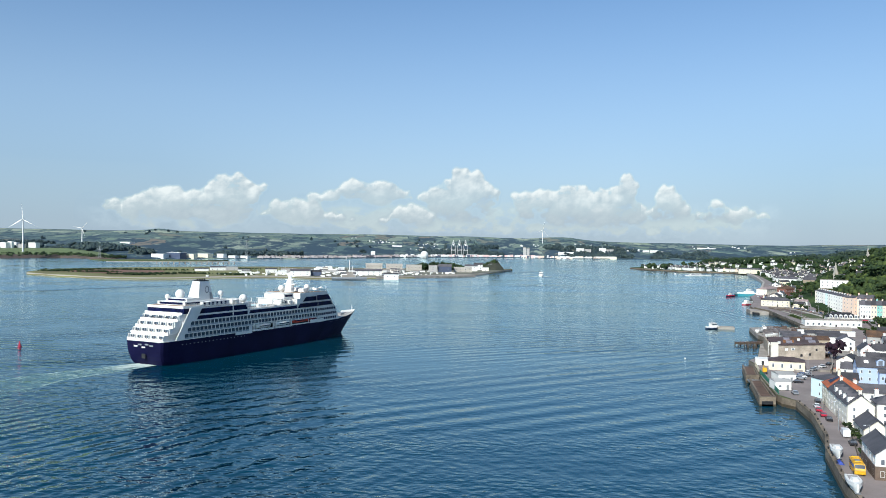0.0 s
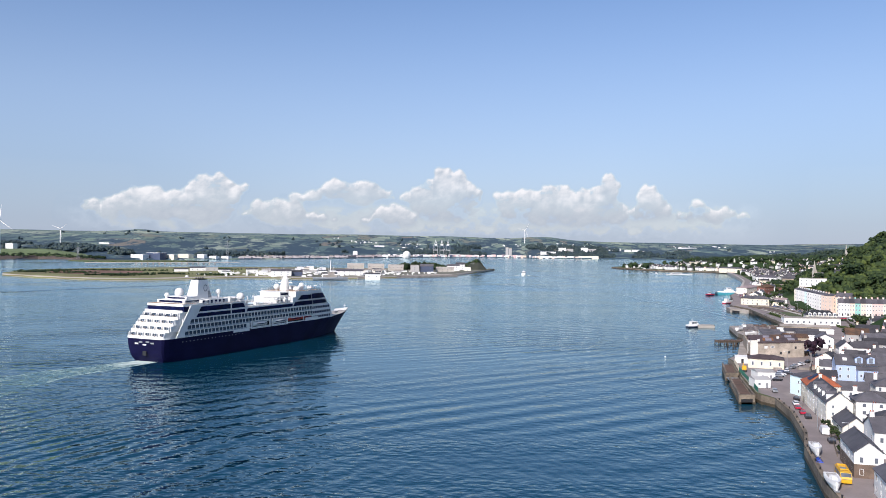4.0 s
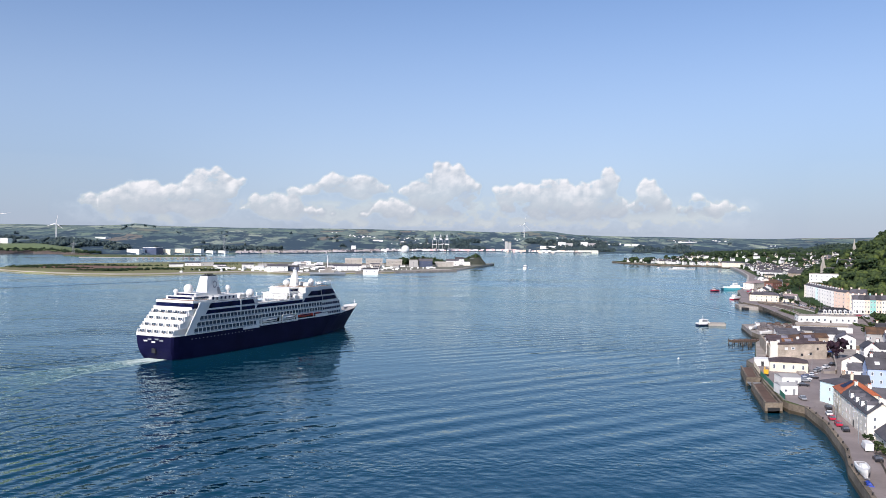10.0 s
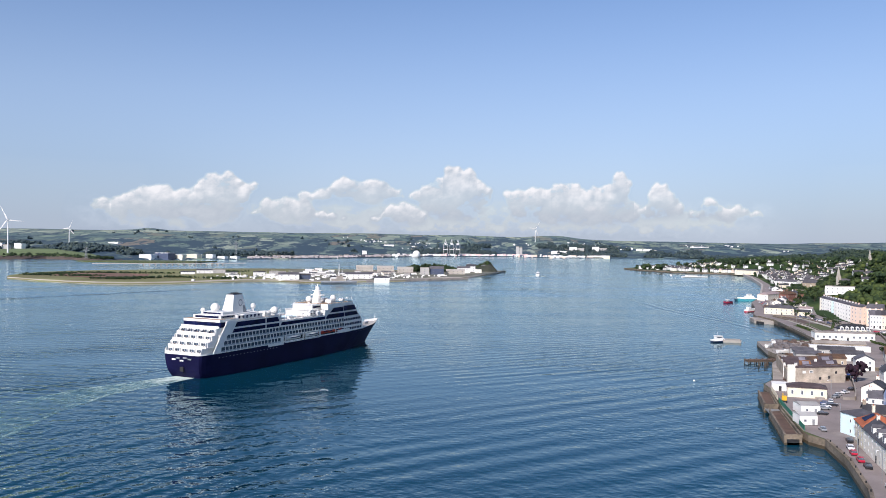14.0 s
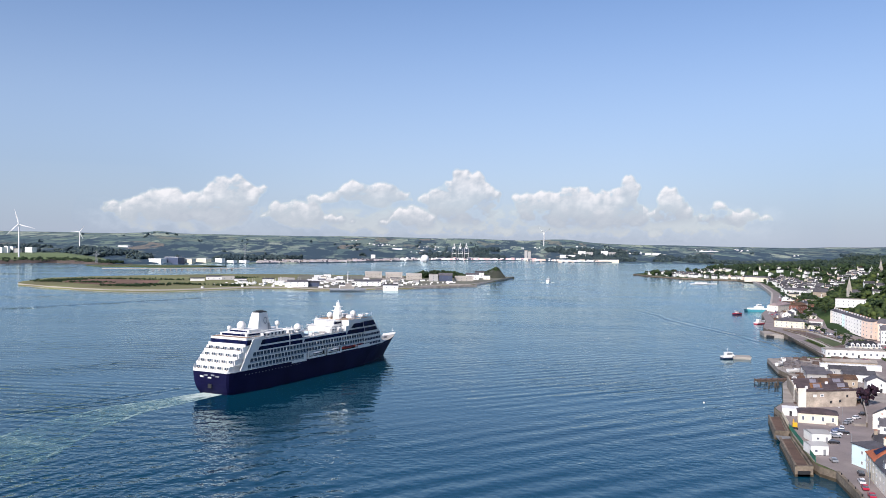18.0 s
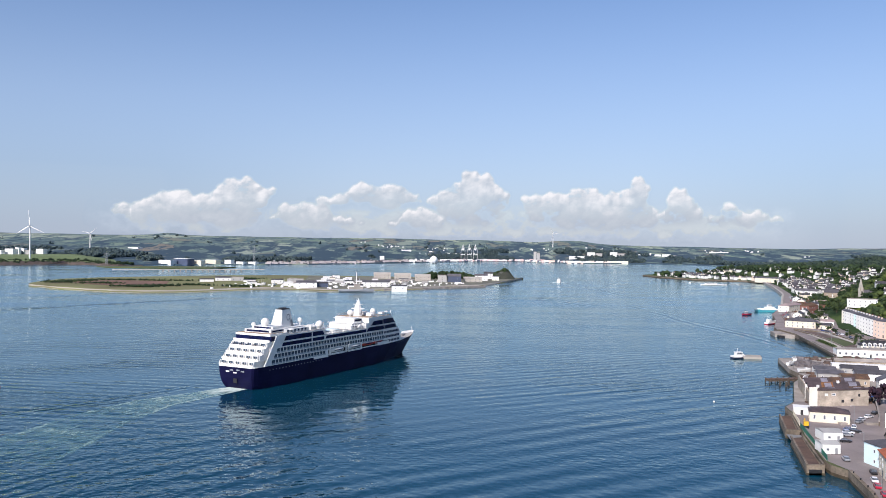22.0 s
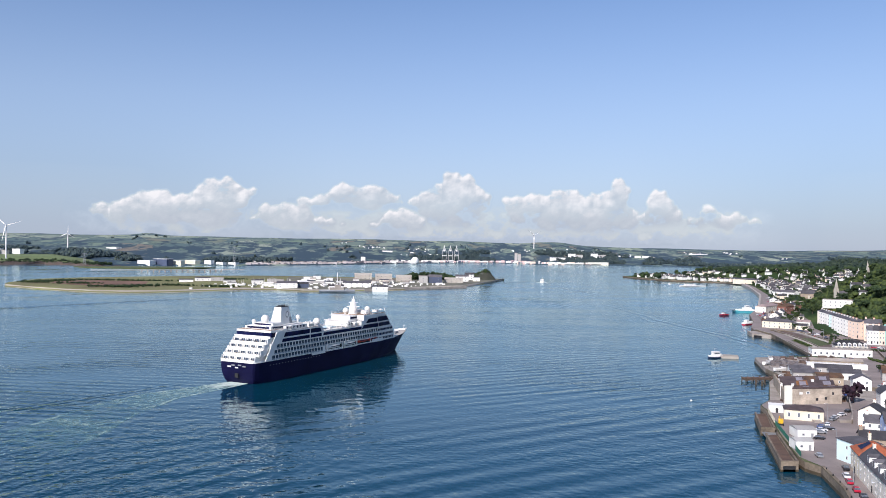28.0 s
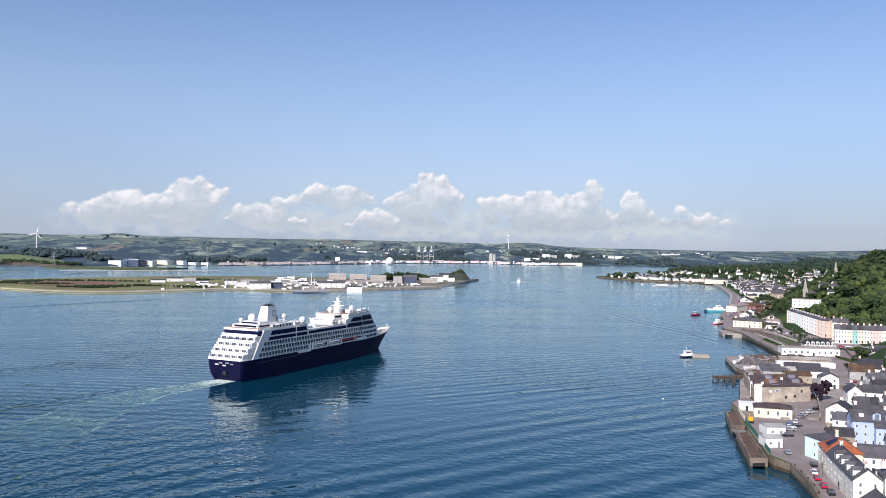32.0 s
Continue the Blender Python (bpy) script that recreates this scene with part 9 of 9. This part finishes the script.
for a, b in (((318, 668), (300, 634)), ((345, 745), (330, 690)), ((283, 655), (276, 612)), ((170, 300), (186, 293)), ((148, 262), (164, 257)), ((256, 480), (252, 470)), ((300, 600), (318, 592)), ((285, 552), (284, 530)), ((142, 240), (158, 235))):
    hedge(a, b, 1.6)


def stone_wall(a, b, h):
    dx, dy = b[0] - a[0], b[1] - a[1]
    w = math.hypot(dx, dy)
    s = thing("boundary_wall", pose(a[0], a[1], QZ, 0, 0, math.degrees(math.atan2(dy, dx))), "pale stone boundary wall in the town", "wall", "boundary walls")
    part("wall", Geo().box(0, w, -0.2, 0.2, 0, h), QUAY, s)
    part("coping", Geo().box(0, w, -0.28, 0.28, h, h + 0.12), CONCRETE, s)


for a, b in (((198.3, 410), (179.5, 370.2)), ((179.5, 370.2), (172, 356)), ((190, 402), (197, 409)), ((165, 330), (152, 304)), ((262, 556), (258, 520)), ((296, 553), (312, 590)), ((130, 232), (143, 228)), ((222, 434), (240, 428)), ((118, 226), (129, 222))):
    stone_wall(a, b, 1.9)
for y in range(580, 1000, 24):
    tree(TREES[2], shore_x(y) + 34 + (y % 5), y, QZ, 0.4 + 0.1 * (y % 3), y * 7, "small round street tree on the waterfront", "street trees on the waterfront")
# chimneyed small outbuildings between the houses
for x, y, w, d, c, roof in ((150, 268, 6, 5, "white", "along"), (186, 322, 7, 6, "white", "across"), (192, 366, 6, 5, "pale", "along"), (214, 356, 8, 6, "white", "along"), (236, 366, 9, 7, "pale", "along"), (226, 352, 9, 7, "white", "along"), (206, 338, 9, 7, "grey", "along"),
                            (198, 322, 10, 8, "white", "along"), (181.5, 320, 6, 5, "stone", "along"), (244, 386, 10, 8, "white", "along"), (256, 412, 10, 8, "pale", "along"), (268, 430, 10, 8, "white", "along"), (280, 462, 10, 8, "cream", "along"), (292, 490, 11, 8, "white", "along"), (300, 520, 11, 9, "white", "along"),
                            (312, 556, 11, 9, "pale", "along"), (322, 574, 10, 8, "white", "along"), (158, 240, 9, 7, "white", "across"), (132, 190, 9, 7, "white", "along"), (146, 208, 10, 8, "pale", "along"), (164, 296, 7, 5, "white", "along"), (176, 288, 10, 8, "white", "along"), (190, 304, 10, 8, "pale", "along")):
    house((x, y), (x + w * 0.93, y - w * 0.36), d, 3.2 + 2.6 * r2.random(), 1.8 + r2.random(), c, roof, rows=1 if w < 8 else 2, front=2 if w < 8 else 3, ends=1, chimneys=1 if w > 7 else 0,
          label={"white": "small white rendered house among the lanes", "cream": "small cream outbuilding among the lanes", "pale": "small ivory rendered house among the lanes", "grey": "small grey rendered house among the lanes", "stone": "small stone outbuilding among the lanes"}[c], group="small houses among the lanes")


# villas in the gaps of the woods
for x, y, w, c in ((424, 826, 9, "white"), (440, 848, 10, "cream"), (478, 946, 11, "white"), (552, 1034, 12, "white"), (568, 1058, 10, "cream"), (542, 984, 10, "white"), (574, 1046, 9, "grey")):
    house((x, y), (x + w * 0.95, y - w * 0.31), 8, 5.0, 2.4, c, "along", z=hill_z(x + w / 2, y + 2), rows=2, front=3, ends=1, chimneys=1,
          label={"white": "white villa in a grassy gap of the woods", "cream": "cream villa in a grassy gap of the woods", "pale": "ivory villa in a grassy gap of the woods", "grey": "grey villa in a grassy gap of the woods"}[c], group="villas on the hillside", name="villa")
# boats laid up in the island yard and moored off its quay
r3 = np.random.default_rng(51)
for i in range(30):
    if i < 20:
        x, y, z = -330 + 90 * r3.random(), 1372 + 70 * r3.random(), 4.6
    else:
        x, y, z = -190 + 120 * r3.random(), 1395 + 40 * r3.random(), 4.6
    b = thing("yacht", pose(x, y, z, 0, 0, 360 * r3.random()), "white yacht laid up in the island yard", "yacht", "yachts in the island yard")
    n = 8 + 5 * r3.random()
    part("hull", hull_geo(n, n * 0.3, 1.6), SHIP_WHITE, b)
    part("cabin", Geo().box(-n * 0.2, n * 0.15, -0.9, 0.9, 1.5, 2.6), SHIP_WHITE, b)
    part("cradle", Geo().box(-n * 0.25, n * 0.2, -0.7, 0.7, -1.4, 0.2), GREY, b)
    part("mast", Geo().tube((0.3, 0, 1.6), (0.3, 0, 9 + 4 * r3.random()), 0.16, 0.08), SHIP_WHITE, b)
# flat dark-roofed stores and oil tanks on the island
for x, y, w, h in ((-360, 1455, 8, 5), (-300, 1560, 9, 6), (-205, 1580, 10, 6), (-235, 1455, 7, 5)):
    t = thing("oil_tank", pose(x, y, 3.2), "white round oil tank on the island", "tank", "oil tanks on the island")
    part("shell", Geo().tube((0, 0, 0), (0, 0, h), w / 2, w / 2, 18), WALLS["white"], t)
    part("roof", Geo().tube((0, 0, h), (0, 0, h + 0.6), w / 2, 0.4, 18), LIGHT_STONE, t)
# low walls, kiosks and sheds between the promenade and the bay
for u, y0, y1, h in ((13.5, 596, 735, 1.1), (31.5, 600, 720, 1.3), (9, 790, 905, 1.0), (20, 800, 960, 1.3), (34, 790, 900, 1.6), (16, 910, 1030, 1.0)):
    n = 5
    for k in range(n):
        ya, yb = y0 + (y1 - y0) * k / n, y0 + (y1 - y0) * (k + 1) / n
        stone_wall((shore_x(ya) + u, ya), (shore_x(yb) + u, yb), h)
kiosks = [("white", WALLS["white"], "small white kiosk with a flat roof by the promenade"), ("pale", SLATE, "small ivory waterfront shed with a slate roof"), ("grey", CONCRETE, "small grey waterfront shed with a pale roof"), ("brick", RUST_ROOF, "small red-brown brick shed beside the railway"), ("white", PINK_ROOF, "small white waterfront shed with a pinkish roof")]
for i in range(30):
    y = 770 + 330 * r2.random()
    u = lerp(y, [(770, 8), (1100, 6)]) + 40 * r2.random()
    w, d = 6 + 8 * r2.random(), 5 + 3 * r2.random()
    x = shore_x(y) + u
    if 296 < x < 330 and 745 < y < 780 or 370 < x < 408 and 905 < y < 970 or 410 < x < 435 and 955 < y < 990:
        continue
    wall, top, label = kiosks[i % 5]
    t = radians(62 + 10 * r2.normal())
    house((x, y), (x + w * math.cos(t - 1.57), y + w * math.sin(t - 1.57)), d, 2.6 + 1.2 * r2.random(), 0.35 if i % 5 in (0, 2) else 1.4, wall, "flat" if i % 5 in (0, 2) else "along", rows=1, front=2, ends=0, chimneys=0, roof_mat=top, label=label, group="sheds along the waterfront", name="waterfront_shed", category="shed")
for i in range(26):
    y = 780 + 330 * r2.random()
    tree(TREES[int(r2.integers(0, 3))], shore_x(y) + 26 + 26 * r2.random(), y, QZ, 0.35 + 0.25 * r2.random(), y * 31, "small round street tree on the waterfront", "street trees on the waterfront")
house((325, 749), (333, 743), 8, 3.6, 1.6, "cream", "along", rows=1, front=2, ends=1, chimneys=0, label="low cream wing of the promenade house", name="promenade_house")
# street lamps along the waterfront
for k in range(16):
    y = 590 + 26 * k
    l = thing("street_lamp", pose(shore_x(y) + 33, y, QZ), "tall grey street lamp on the waterfront", "street lamp", "street lamps on the waterfront")
    part("pole", Geo().tube((0, 0, 0), (0, 0, 8), 0.12, 0.07), GREY, l)
    part("arm", Geo().box(-1.6, 0.1, -0.06, 0.06, 7.9, 8.0), GREY, l)
    part("lamp_head", Geo().box(-1.9, -1.2, -0.14, 0.14, 7.8, 7.95), CONCRETE, l)


def motions():
    walk(ship, SHIP)
    walk(ship_wake, SHIP)
    walk(fb, FERRY)
    walk(launch_wake, FERRY)
    walk(sk, SKIFF)
    walk(minibus, [(t, pose(x, y, QZ + 0.04, 0, 0, QA + 180)) for t, x, y in BUS])
    for rotor, hub, start, rate in TURBINES:
        walk(rotor, [(t, pose(0, -4.8, hub, 0, start + rate * t, 0)) for t in range(0, 33, 2)])


motions()
